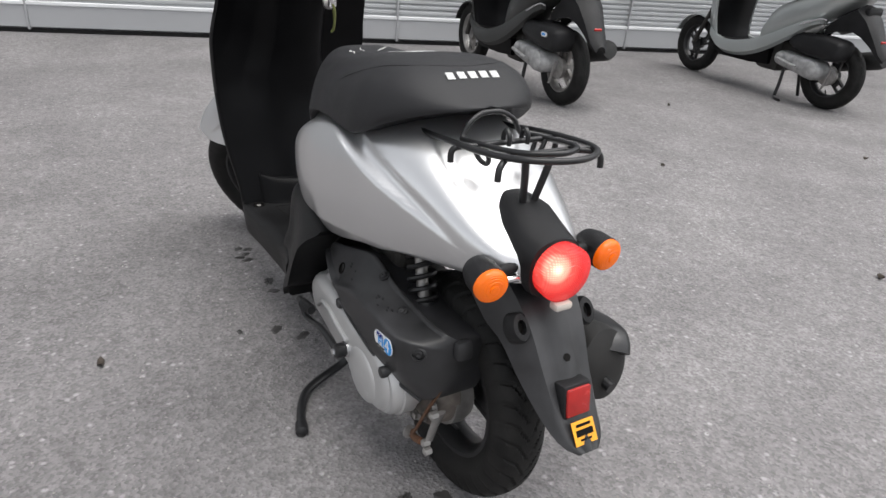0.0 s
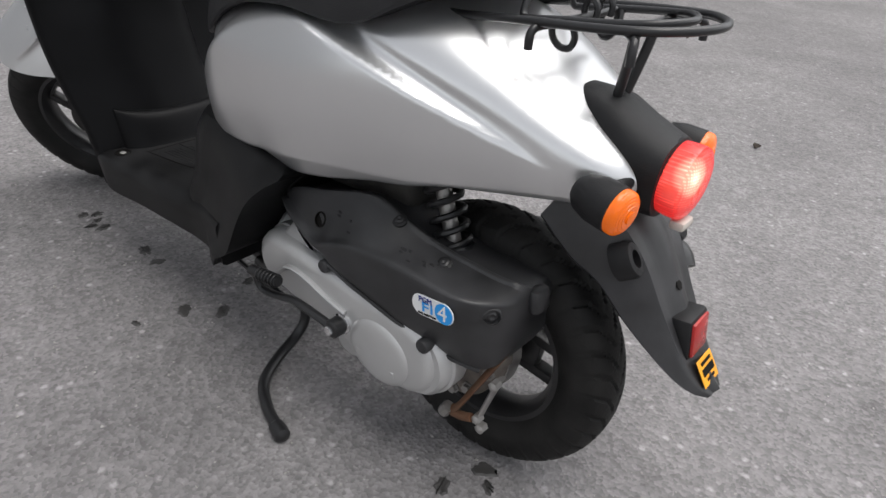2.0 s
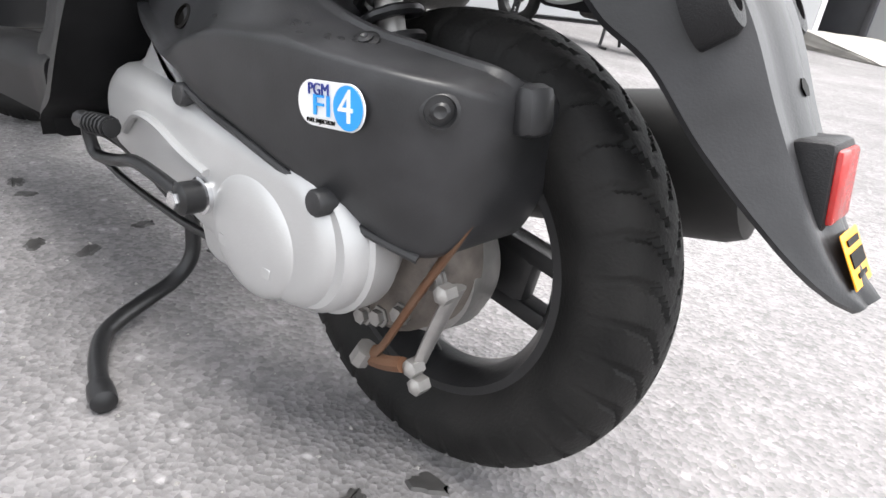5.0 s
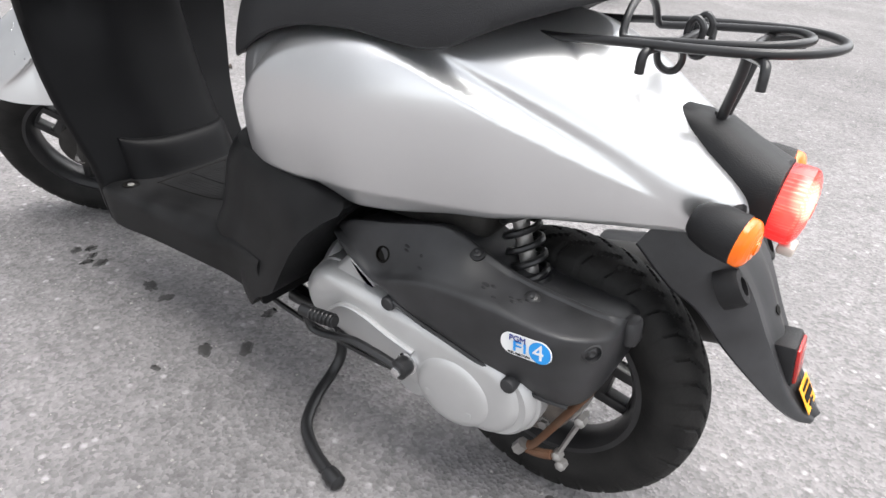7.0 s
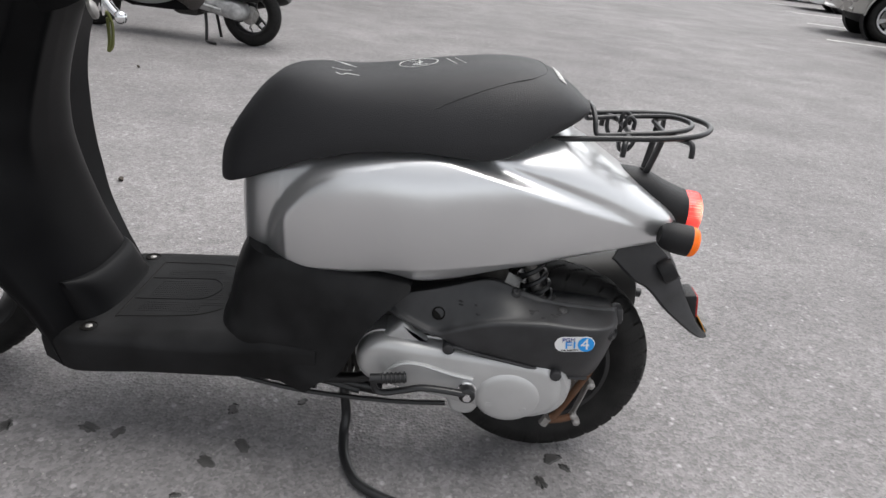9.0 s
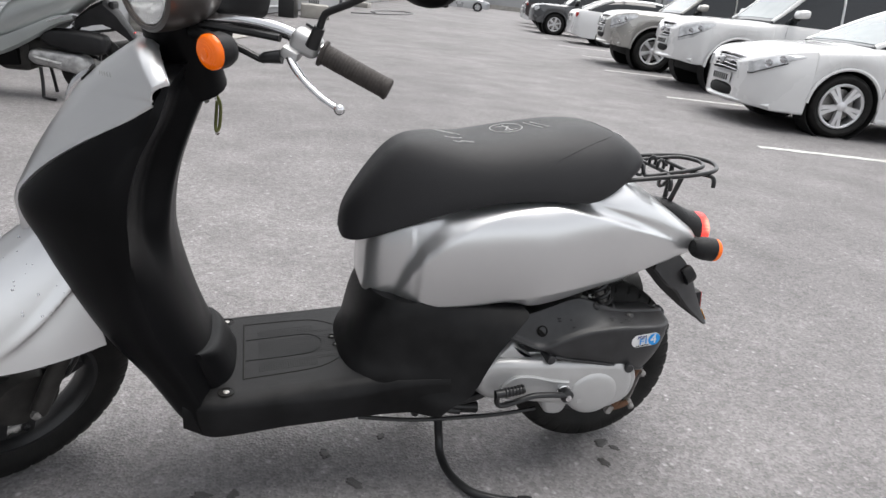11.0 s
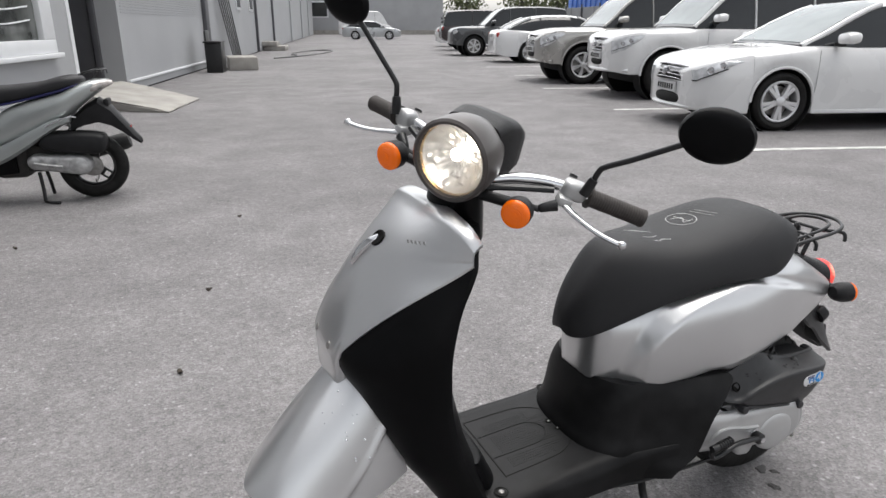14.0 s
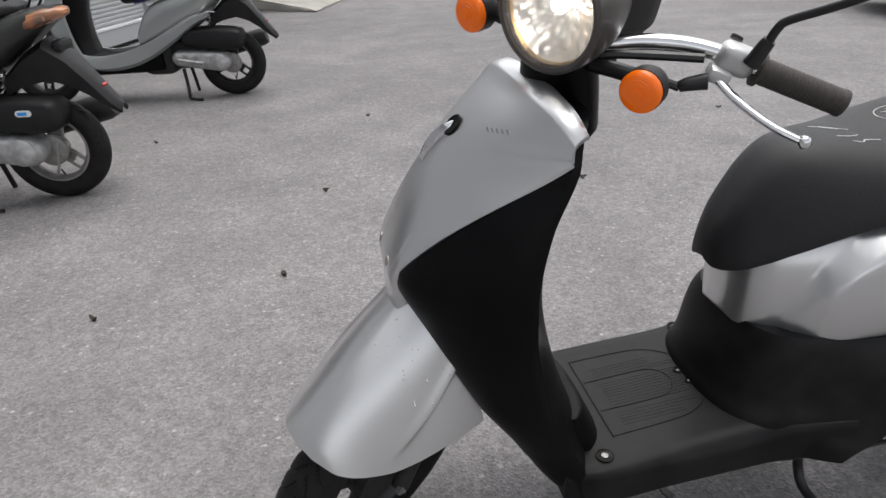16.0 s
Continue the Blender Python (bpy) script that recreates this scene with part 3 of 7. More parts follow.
def shield_x(y, z):
    """The outer surface of the leg shield."""
    if z > 0.785:
        u = (z - 0.785) / 0.070
        xn = 0.478 - 0.050 * u - 0.026 * u * u
        xe, w = 0.364 - 0.010 * u, 0.184
    else:
        xn, xe, w, _ = table(SHIELD, z)
    p = lerp(4.2, 2.3, max(0, min(1, (z - 0.60) / 0.2)))
    return xn - (xn - xe) * (min(1, abs(y) / w)) ** p


def cover_bottom(y):
    t = abs(y) / 0.183
    k = max(0.0, min(1.0, (t - 0.35) / 0.10))
    return lerp(0.503, 0.566 + 0.212 * max(0.0, (t - 0.27) / 0.73) ** 1.18, k * k * (3 - 2 * k))


COLUMN = [(0.20, 0.120), (0.32, 0.112), (0.40, 0.102), (0.50, 0.090), (0.60, 0.080), (0.83, 0.074)]


def column_x(y, w, z, xc, xe):
    """The inner side of the shield: a narrow upper column that widens at a shoulder, round on its other flank."""
    if y < 0:
        u = min(1.0, -y / table(COLUMN, z)[0])
        f = 1 - (1 - u ** 2.8) ** (1 / 2.8)
    else:
        t = y / w
        k = max(0.0, min(1.0, (z - 0.47) / 0.11))
        k = k * k * (3 - 2 * k)
        t = min(1.0, t * (1 + 0.30 * max(0.0, min(1.0, (z - 0.58) / 0.08))))
        u = max(0.0, min(1.0, (t - 0.34) / 0.30))
        high = 0.15 * max(0.0, t - 0.1) + 0.62 * u * u * (3 - 2 * u) + 0.23 * max(0.0, (t - 0.34) / 0.66)
        f = lerp(t ** 2.3, high, k)
    return xc + (xe - 0.012 - xc) * min(1.0, f)


bm = bmesh.new()
loops = []
for i in range(61):
    z = lerp(0.186, 0.83, i / 60)
    xn, xe, w, xc = table(SHIELD, z)
    out = [V(shield_x(lerp(-w, w, j / 40) * 0.999, z), lerp(-w, w, j / 40), z) for j in range(41)]
    back = []
    for j in range(1, 80):
        y = lerp(w, -w, j / 80)
        back.append(V(min(column_x(y, w, z, xc, xe), xe), y, z))
    reach = 1 + 0.10 * max(0.0, min(1.0, (z - 0.30) / 0.20))
    reach = lerp(reach, 1.0, max(0.0, min(1.0, (z - 0.765) / 0.02)))
    slim = 1 - 0.06 * max(0.0, min(1.0, (z - 0.770) / 0.014))
    out = [V(p.x - 0.016 * max(0.0, min(1.0, (z - cover_bottom(p.y) - 0.003) / 0.03)), p.y, p.z) for p in out]
    loops.append([V(p.x, p.y * (reach if p.y < 0 else 1) * slim, p.z) for p in out + back])
rings(bm, loops)
shield = part("leg_shield", bm, BLACK, scooter, "matt black plastic leg shield with a bulging inner column", angle=50)
# plinth at the foot of the column, with a rounded ledge on top
bm = bmesh.new()
loops = []
for z, k in ((0.246, 0.040), (0.256, 0.031), (0.268, 0.026), (0.292, 0.0215), (0.304, 0.019), (0.3105, 0.0165), (0.3145, 0.0125), (0.3160, 0.008), (0.3155, -0.004)):
    loop = []
    for j in range(49):
        y = lerp(-0.118, 0.116, j / 48)
        xn, xe, w, xc = table(SHIELD, z)
        lift = 0.012 * (max(0.0, y) / 0.116) ** 2
        x = column_x(y, w, z, xc, xe) - k * (1 - 0.8 * (abs(y) / 0.118) ** 6)
        loop.append(V(x, y, z + lift * (z - 0.246) / 0.07))
    loops.append(loop + [V(p.x + 0.06, p.y, p.z) for p in (loop[-1], loop[0])])
rings(bm, loops)
part("column_foot", bm, BLACK, shield, angle=50)

# silver front cover over the shield
def cover_top(y):
    t = min(0.9999, abs(y) / 0.183)
    return 0.854 - 0.032 * t ** 2.4 - 0.022 * t ** 12


def cover_x(y, z):
    """The outer surface of the front cover: fuller than the shield, with a blunt nose."""
    x = shield_x(min(0.182, abs(y)), min(z, 0.885))
    belly = max(0.0, math.sin(math.pi * max(0.0, min(1.0, (z - 0.59) / 0.24))))
    x += 0.012 * belly * max(0.0, 1 - (y / 0.183) ** 2)
    if z < 0.605:
        full = 0.5885 - 0.022 * max(0.0, (0.540 - z) / 0.032) ** 2
        x += max(0.0, full - table(SHIELD, z)[0]) * max(0.0, 1 - (abs(y) / 0.108) ** 4)
    return x


bm = bmesh.new()
outer, inner_rows = [], []
for i in range(73):
    y = 0.183 * math.sin(lerp(-1, 1, i / 72) * math.pi / 2)
    a, b = cover_bottom(y), cover_top(y)
    col = []
    for j in range(29):
        t = j / 28
        z = lerp(a, b, t)
        lip = 0.004 * min(1, t * 10) ** 0.5
        x = cover_x(y, z) + lip - 0.001
        col.append(V(x, y, z))
    # a narrow bevel along the top edge
    p = col[-1]
    back = p.x - lerp(0.030, 0.019, (abs(y) / 0.183) ** 3)
    for q, dz in ((0.08, 0.0030), (0.20, 0.0055), (0.40, 0.0082), (0.70, 0.0108), (1.0, 0.0125)):
        col.append(V(lerp(p.x, back, q), y * (1 - 0.05 * q), p.z + dz))
    outer.append(col)
for i, c in enumerate(outer):
    loop = c + [V(p.x - 0.010 + 0.009 * (abs(p.y) / 0.183) ** 6, p.y * 0.985, p.z - (0.006 if k > 26 else 0)) for k, p in reversed(list(enumerate(c)))]
    inner_rows.append(loop)
rings(bm, inner_rows)
cover = part("front_cover", bm, SILVER, scooter, "silver metallic front cover with a bag hook", angle=50)
# bag hook recess, screw and plate below
hk = frame_to((cover_x(0.014, 0.793) + 0.002, 0.014, 0.793), (0.75, 0.12, 0.65))
part("hook_recess", turned([(0.001, 0.0035), (0.011, 0.0035), (0.0125, 0.0045), (0.0145, 0.003), (0.014, 0.0)], hk @ Matrix.Diagonal((1.3, 1.15, 1, 1)), 28), INK_AND_SHADE, cover, "dark oval bag hook recess")
bm = bmesh.new()
loops = []
for y, z, d, r in ((0.010, 0.800, 0.004, 0.003), (0.006, 0.792, 0.008, 0.0095), (0.000, 0.779, 0.010, 0.0115), (-0.005, 0.766, 0.010, 0.0105), (-0.010, 0.754, 0.008, 0.0085), (-0.013, 0.744, 0.006, 0.0055), (-0.014, 0.739, 0.004, 0.001)):
    m = frame_to((cover_x(y, z) + d, y, z), (0.35, 0.25, -0.85))
    loops.append([m @ V(r * math.cos(a * math.pi / 8), 0.55 * r * math.sin(a * math.pi / 8), 0) for a in range(16)])
rings(bm, loops)
part("bag_hook", bm, CHROME, cover, "chromed folding bag hook")
for y in (0.043, -0.043):
    z = 0.612
    part("cover_screw", turned([(0.0075, 0), (0.0075, 0.0012), (0.005, 0.002), (0.001, 0.0006)], frame_to((cover_x(y, z) + 0.003, y, z), (0.9, y * 3, 0.3)), 16), GREYMETAL, cover)
# small plain bars where the printed name was
for i in range(5):
    y, z = 0.118 - i * 0.007, 0.806 - i * 0.0005
    part("badge_bar", block((0.0006, 0.0045, 0.010), frame_to((cover_x(y, z) + 0.0035, y, z), (0.15, -0.3, 1)), 0), SILVER_DULL, cover)
# ignition switch with key strap on the inner column
key = part("ignition_lock", turned([(0.016, 0), (0.016, 0.006), (0.012, 0.009), (0.001, 0.009)], frame_to((0.315, -0.075, 0.755), (-1, -0.25, 0.35)), 20), GREYMETAL, scooter, "bright metal ignition lock with key")
part("key", block((0.004, 0.022, 0.026), Matrix.Translation((0.292, -0.078, 0.762)), 0.003), CHROME, key)
part("key_strap", tubes([(0.290, -0.079, 0.755), (0.284, -0.082, 0.735), (0.286, -0.080, 0.700), (0.292, -0.076, 0.690), (0.293, -0.084, 0.705), (0.290, -0.080, 0.745)], 0.003, 6, 5), mat("olive_green_strap", (0.10, 0.11, 0.03), 0.8), key, "olive green key strap")

# ---- steered front end ----
RAKE = radians(26)
AXIS = V(-math.sin(RAKE), 0, math.cos(RAKE))
PIVOT = V(0.34, 0, 0.85)
STEER = Matrix.Translation(PIVOT) @ Matrix.Rotation(radians(41), 4, AXIS) @ Matrix.Translation(-PIVOT)
SHRINK = Matrix.Diagonal((1 / 1.02, 1 / 1.02, 1 / 1.02, 1)) @ Matrix.Translation((0, 0, -0.012))
TOP = SHRINK @ STEER @ Matrix.Translation((0, 0.017, 0))
SIDE = {s: TOP @ Matrix.Translation((0, -0.017 * s, 0)) for s in (1, -1)}
LOW = SHRINK @ STEER
AXLE = V(0.656, 0, 0.2185)

# front fender
RIDGE = [(0.0, 0.573, 0.606), (0.25, 0.638, 0.566), (0.5, 0.701, 0.525), (0.75, 0.758, 0.482), (0.92, 0.794, 0.451), (1.0, 0.807, 0.433)]
EDGE = [(0.0, 0.563, 0.147, 0.414), (0.25, 0.628, 0.138, 0.406), (0.5, 0.692, 0.120, 0.402), (0.75, 0.752, 0.092, 0.407), (0.92, 0.792, 0.060, 0.419), (1.0, 0.806, 0.020, 0.429)]


def fender_point(t, s):
    """The fender's skin: t along the ridge, s from the ridge (0) to the lower edge (1)."""
    rx, rz = table(RIDGE, t)
    ex, ey, ez = table(EDGE, t)
    k = (math.sqrt(s * s + 0.02) - 0.1414) / (math.sqrt(1.02) - 0.1414)
    y = ey * s ** 0.92
    z = rz - (rz - ez) * k ** 1.5
    # a crease climbs to the rear edge, hollow below it
    at = 0.88 - 0.32 * max(0.0, 0.62 - t) / 0.62
    fade = max(0.0, min(1.0, (0.62 - t) / 0.35))
    d = s - at
    y += 0.004 * fade * math.exp(-((d + 0.02) / 0.05) ** 2)
    if d > 0:
        y -= 0.015 * fade * (1 - math.exp(-d / 0.025)) * math.exp(-d / 0.28)
    return V(lerp(rx, ex, s ** 1.4), y, z)


bm = bmesh.new()
loops = []
for i in range(65):
    t = i / 64
    half = [fender_point(t, j / 80) for j in range(81)]
    loop = [V(p.x, -p.y, p.z) for p in reversed(half[1:])] + half
    inner = [V(p.x - 0.003, p.y * 0.97, p.z - 0.003) for p in reversed(loop)]
    loops.append(loop + inner)
rings(bm, loops)
fender = part("front_fender", bm, SILVER, scooter, "silver front fender beaded with water drops", m=LOW, angle=50)
drops = random.Random(4)
for i in range(26):
    t, s = drops.uniform(0.02, 0.4), drops.uniform(-0.1, 0.75)
    p = fender_point(t, abs(s))
    y = math.copysign(p.y, s)
    r = drops.uniform(0.0008, 0.0026)
    nrm = V(0.6, y * 5, 0.8)
    part("water_drop", turned([(r, 0), (r * 0.8, r * 0.45), (r * 0.3, r * 0.62), (0.0001, r * 0.65)], frame_to((p.x, y, p.z), nrm), 8), CHROME, fender, m=LOW)

wheel("front_wheel", scooter, LOW @ Matrix.Translation(AXLE), 0.207, 0.086, 0.132, RIM, 3, 0.026, 40, n=720)
for s in (1, -1):
    leg = part("fork_leg", tubes([(0.565, 0.062 * s, 0.42), (0.61, 0.062 * s, 0.315), (0.650, 0.062 * s, 0.215)], 0.016, 14, 4), ENGINE, scooter, m=LOW)
    part("axle_nut", turned([(0.012, 0), (0.012, 0.008), (0.006, 0.010), (0.001, 0.014)], frame_to((0.656, 0.066 * s, 0.2185), (0, s, 0)), 6), GREYMETAL, leg, m=LOW)
part("brake_drum", turned([(0.02, -0.035), (0.058, -0.032), (0.062, 0.0), (0.058, 0.03), (0.02, 0.036)], Matrix.Translation(AXLE) @ pose(0, 0, 0, 90), 36), ENGINE, scooter, m=LOW)
part("brake_cable", tubes([(0.60, 0.075, 0.30), (0.585, 0.09, 0.36), (0.56, 0.085, 0.45)], 0.004, 8, 5), STEEL, scooter, m=LOW)

# headlamp
LAMP = V(0.434, 0.004, 0.998)
look_way = V(1, 0, -0.02)
lm = frame_to(LAMP, look_way)
bucket = part("headlamp_bucket", turned([(0.001, -0.050), (0.064, -0.050), (0.0648, -0.004), (0.0745, 0.000), (0.0755, -0.012), (0.075, -0.030), (0.071, -0.060), (0.058, -0.095), (0.040, -0.115), (0.001, -0.120)], lm, 48), BRONZE, scooter, "round headlamp in a dark taupe housing, lit", m=TOP)
part("lamp_rim", turned([(0.0635, -0.004), (0.0655, 0.004), (0.070, 0.0055), (0.0745, 0.001), (0.0745, -0.006), (0.064, -0.010), (0.0635, -0.004)], lm, 48), BRONZE, bucket, m=TOP)
bm = bmesh.new()
loops = []
facets = random.Random(21)
tilt = [[facets.uniform(-0.0016, 0.0016) for _ in range(24)] for _ in range(7)]
for i in range(29):
    t = i / 28
    loop = []
    for j in range(120):
        a = 2 * math.pi * j / 120
        r = min(0.0635 * t + 0.006, 0.0645)
        cell = tilt[min(6, int(t * 7))][j // 5]
        k = cell * math.sin(math.pi * ((j % 5) + 0.5) / 5) if 0.1 < t < 0.93 else 0
        loop.append(V(r * math.cos(a), r * math.sin(a), -0.045 + 0.040 * t * t + k))
    loops.append(loop)
rings(bm, loops, caps=False)
part("reflector_bowl", bm, REFLECTOR, bucket, m=TOP @ lm)
part("bulb", turned([(0.009, -0.042), (0.012, -0.020), (0.009, -0.014), (0.001, -0.011)], lm @ Matrix.Translation((0.0, 0.006, 0)), 16), LAMPBULB, bucket, "glowing halogen bulb", m=TOP)
part("inner_ring", turned([(0.0622, -0.0085), (0.0640, -0.0035), (0.0632, -0.0025), (0.0614, -0.0075), (0.0622, -0.0085)], lm, 48), mat("warm_brass_ring", (0.62, 0.42, 0.20), 0.25, 1.0, 0.05, 30), bucket, "thin brass-coloured ring round the reflector", m=TOP)
lens = part("lens", turned([(0.0645, 0.0), (0.060, 0.004), (0.045, 0.0085), (0.025, 0.0115), (0.0001, 0.0125), (0.0001, 0.0105), (0.025, 0.0095), (0.045, 0.0065), (0.060, 0.002), (0.0645, -0.002)], lm, 48), LAMPLENS, bucket, "clear curved headlamp glass", m=TOP)
lens.visible_shadow = False
# neck under the lamp
part("steering_neck", tubes([(0.345, 0, 0.82), (0.36, 0, 0.88), (0.385, 0, 0.945)], 0.062, 24, 5, end=0.048), BLACK, scooter, "black neck under the headlamp", m=TOP)
part("headlamp_stay", block((0.10, 0.10, 0.05), Matrix.Translation((0.345, 0, 0.925)), 0.018, 3), BLACK, scooter, m=TOP)
# instrument hood
bm = bmesh.new()
loops = []
for x, zb, zt, w in ((0.375, 0.985, 1.040, 0.040), (0.362, 0.970, 1.058, 0.056), (0.32, 0.950, 1.063, 0.060), (0.275, 0.940, 1.052, 0.061), (0.245, 0.945, 1.034, 0.058), (0.236, 0.960, 1.020, 0.050)):
    loops.append(super_ring(x, zb, zt, w, 40, 0.36, 0.4, 0.5))
rings(bm, loops)
meter = part("instrument_hood", bm, DARK, scooter, "black plastic instrument housing", m=TOP)
part("meter_glass", block((0.012, 0.09, 0.06), Matrix.Translation((0.246, 0, 1.012)) @ pose(0, 0, 0, 0, 30, 0), 0.004), INK_AND_SHADE, meter, m=TOP)


def round_lamp(name, base, way, r, length, parent, m, lens_mat, stalk=None):
    """A turn signal: a black cup on a stalk, with a ribbed lens."""
    f = frame_to(base, way)
    cup = part(name, turned([(r * 0.55, -length), (r * 0.8, -length * 0.85), (r * 0.98, -length * 0.5), (r, 0.0), (r * 0.95, 0.001), (r * 0.9, -0.002)], f, 28), DARK, parent, "round turn signal with an amber lens", m=m)
    prof = [(r * 0.96, -0.001)]
    for i in range(8):
        t = i / 8
        prof += [(r * 0.97 * math.sqrt(1 - (t * 0.98) ** 2), 0.006 + 0.010 * t), (r * 0.955 * math.sqrt(1 - (t * 0.98) ** 2), 0.0066 + 0.010 * t)]
    prof.append((0.0005, 0.0155))
    part("lens", turned(prof, f, 32), lens_mat, cup, "amber ribbed plastic lens", m=m)
    part("lens_button", turned([(r * 0.28, 0.0135), (r * 0.28, 0.017), (r * 0.1, 0.018), (0.0005, 0.0175)], f, 16), lens_mat, cup, m=m)
    if stalk:
        part("stalk", tubes([Vector(p) for p in stalk], 0.009, 12, 3), DARK, cup, m=m)
    return cup


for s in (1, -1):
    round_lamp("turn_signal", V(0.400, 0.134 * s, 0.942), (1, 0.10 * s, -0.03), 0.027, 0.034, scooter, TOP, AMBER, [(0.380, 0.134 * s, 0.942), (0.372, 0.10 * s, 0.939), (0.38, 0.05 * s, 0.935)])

# handlebar, grips, levers, mirrors
bar = part("handlebar", tubes([(0.36, 0.0, 0.945), (0.352, 0.05, 0.948), (0.318, 0.10, 0.962), (0.288, 0.15, 0.968), (0.268, 0.20, 0.966), (0.250, 0.25, 0.958), (0.210, 0.325, 0.938)], 0.011, 14, 6), CHROME, scooter, "chromed handlebar with rubber grips", m=SIDE[1])
part("handlebar", tubes([(0.36, 0.0, 0.945), (0.352, -0.05, 0.948), (0.318, -0.10, 0.962), (0.288, -0.15, 0.968), (0.268, -0.20, 0.966), (0.250, -0.25, 0.958), (0.210, -0.325, 0.938)], 0.011, 14, 6), CHROME, scooter, "chromed handlebar with rubber grips", m=SIDE[-1])
for s in (1, -1):
    g0, g1 = V(0.262, 0.228 * s, 0.962), V(0.204, 0.330 * s, 0.940)
    d = (g1 - g0)
    prof = [(0.013, 0.0), (0.021, 0.001), (0.021, 0.005), (0.0165, 0.007)]
    for i in range(20):
        h = lerp(0.009, d.length - 0.012, i / 19)
        prof += [(0.0168, h), (0.0162, h + 0.001), (0.0162, h + 0.0025), (0.0168, h + 0.0035)]
    prof += [(0.0175, d.length - 0.007), (0.0175, d.length - 0.002), (0.013, d.length), (0.001, d.length)]
    part("grip", turned(prof, frame_to(g0, d), 24), GRIP, scooter, "dark ribbed rubber handlebar grip", m=SIDE[s])
    housing = part("switch_housing", block((0.036, 0.036, 0.048), frame_to((0.272, 0.204 * s, 0.968), d), 0.012, 3), SILVER_DULL, scooter, "cast silver lever and switch housing", m=SIDE[s])
    part("clamp", block((0.030, 0.020, 0.030), frame_to((0.292, 0.196 * s, 0.950), d), 0.007, 2), SILVER_DULL, housing, m=SIDE[s])
    part("boot", tubes([(0.305, 0.190 * s, 0.942), (0.318, 0.172 * s, 0.934), (0.322, 0.165 * s, 0.928)], 0.011, 12, 3, end=0.007), STEEL, housing, m=SIDE[s])
    part("button", turned([(0.008, 0), (0.008, 0.004), (0.001, 0.005)], frame_to((0.258, 0.19 * s, 0.985), (-0.5, 0, 0.8)), 14), STEEL, housing, m=SIDE[s])
    lv = bmesh.new()
    tube(lv, [(0.298, 0.200 * s, 0.946), (0.306, 0.222 * s, 0.940), (0.309, 0.255 * s, 0.931), (0.308, 0.290 * s, 0.924), (0.302, 0.322 * s, 0.920)], 0.0075, 12, 6, end=0.0055, flat=0.75)
    bmesh.ops.create_uvsphere(lv, u_segments=12, v_segments=8, radius=0.0085, matrix=Matrix.Translation((0.301, 0.324 * s, 0.9195)))
    part("brake_lever", lv, CHROME, scooter, "polished metal brake lever", m=SIDE[s])
    part("cable", tubes([(0.322, 0.165 * s, 0.928), (0.345, 0.125 * s, 0.935), (0.375, 0.08 * s, 0.94), (0.385, 0.04 * s, 0.92)], 0.0060, 8, 6), STEEL, scooter, "black control cable", m=SIDE[s])
    part("cable", tubes([(0.300, 0.175 * s, 0.965), (0.330, 0.12 * s, 0.955), (0.365, 0.07 * s, 0.945), (0.38, 0.03 * s, 0.915)], 0.0062, 8, 6), STEEL, scooter, "black control cable", m=SIDE[s])
    stem = part("mirror_stem", tubes([(0.280, 0.226 * s, 0.976), (0.279, 0.232 * s, 1.000), (0.278, 0.236 * s, 1.022), (0.276, 0.244 * s, 1.034), (0.272, 0.285 * s, 1.065), (0.272, 0.352 * s, 1.121)], 0.0055, 10, 5), STEEL, scooter, "thin black mirror stem", m=SIDE[s])
    part("stem_boot", tubes([(0.281, 0.225 * s, 0.972), (0.279, 0.231 * s, 0.998), (0.2785, 0.233 * s, 1.006)], 0.0105, 12, 2, end=0.008), STEEL, stem, m=SIDE[s])
    # oval mirror head, its glass to the rear
    mm = frame_to((0.270, 0.392 * s, 1.150), (1, 0.10 * s, -0.10)) @ pose(0, 0, 0, 0, 0, 8 * s)
    e = Matrix.Diagonal((0.0595, 0.0465, 1, 1))
    head = part("mirror", turned([(0.98, -0.006), (1.0, -0.003), (1.0, 0.002), (0.95, 0.010), (0.75, 0.017), (0.4, 0.021), (0.001, 0.022)], mm @ e, 40), BLACK, scooter, "black oval rear-view mirror", m=SIDE[s])
    part("mirror_glass", turned([(0.93, -0.005), (0.93, -0.0075), (0.001, -0.0085)], mm @ e, 40), mat("mirror_glass", (0.9, 0.9, 0.9), 0.02, 1.0, 0.01, bump=0, rvar=0.01), head, m=SIDE[s])

# ---- rear end ----
# tail cover and lamp
bm = bmesh.new()
loops = []
for x, zb, zt, w in ((-0.612, 0.598, 0.626, 0.014), (-0.624, 0.588, 0.634, 0.030), (-0.645, 0.575, 0.633, 0.040), (-0.670, 0.550, 0.631, 0.046), (-0.705, 0.525, 0.615, 0.048), (-0.730, 0.513, 0.606, 0.047), (-0.743, 0.514, 0.602, 0.045)):
    loops.append(super_ring(x, zb, zt, w, 32, 0.75, 0.75, 0.5))
rings(bm, loops)
tail = part("tail_cover", bm, DARK, scooter, "matt dark grey tail cover", m=SHRINK)
tf = frame_to((-0.742, -0.002, 0.559), (-1, 0, -0.04))
lamp = part("tail_lamp_base", turned([(0.030, -0.02), (0.043, -0.012), (0.0445, 0.0), (0.040, 0.002), (0.001, 0.002)], tf, 36), DARK, scooter, "round red tail lamp, lit", m=SHRINK)
prof = [(0.0415, 0.001), (0.0425, 0.012), (0.0425, 0.022)]
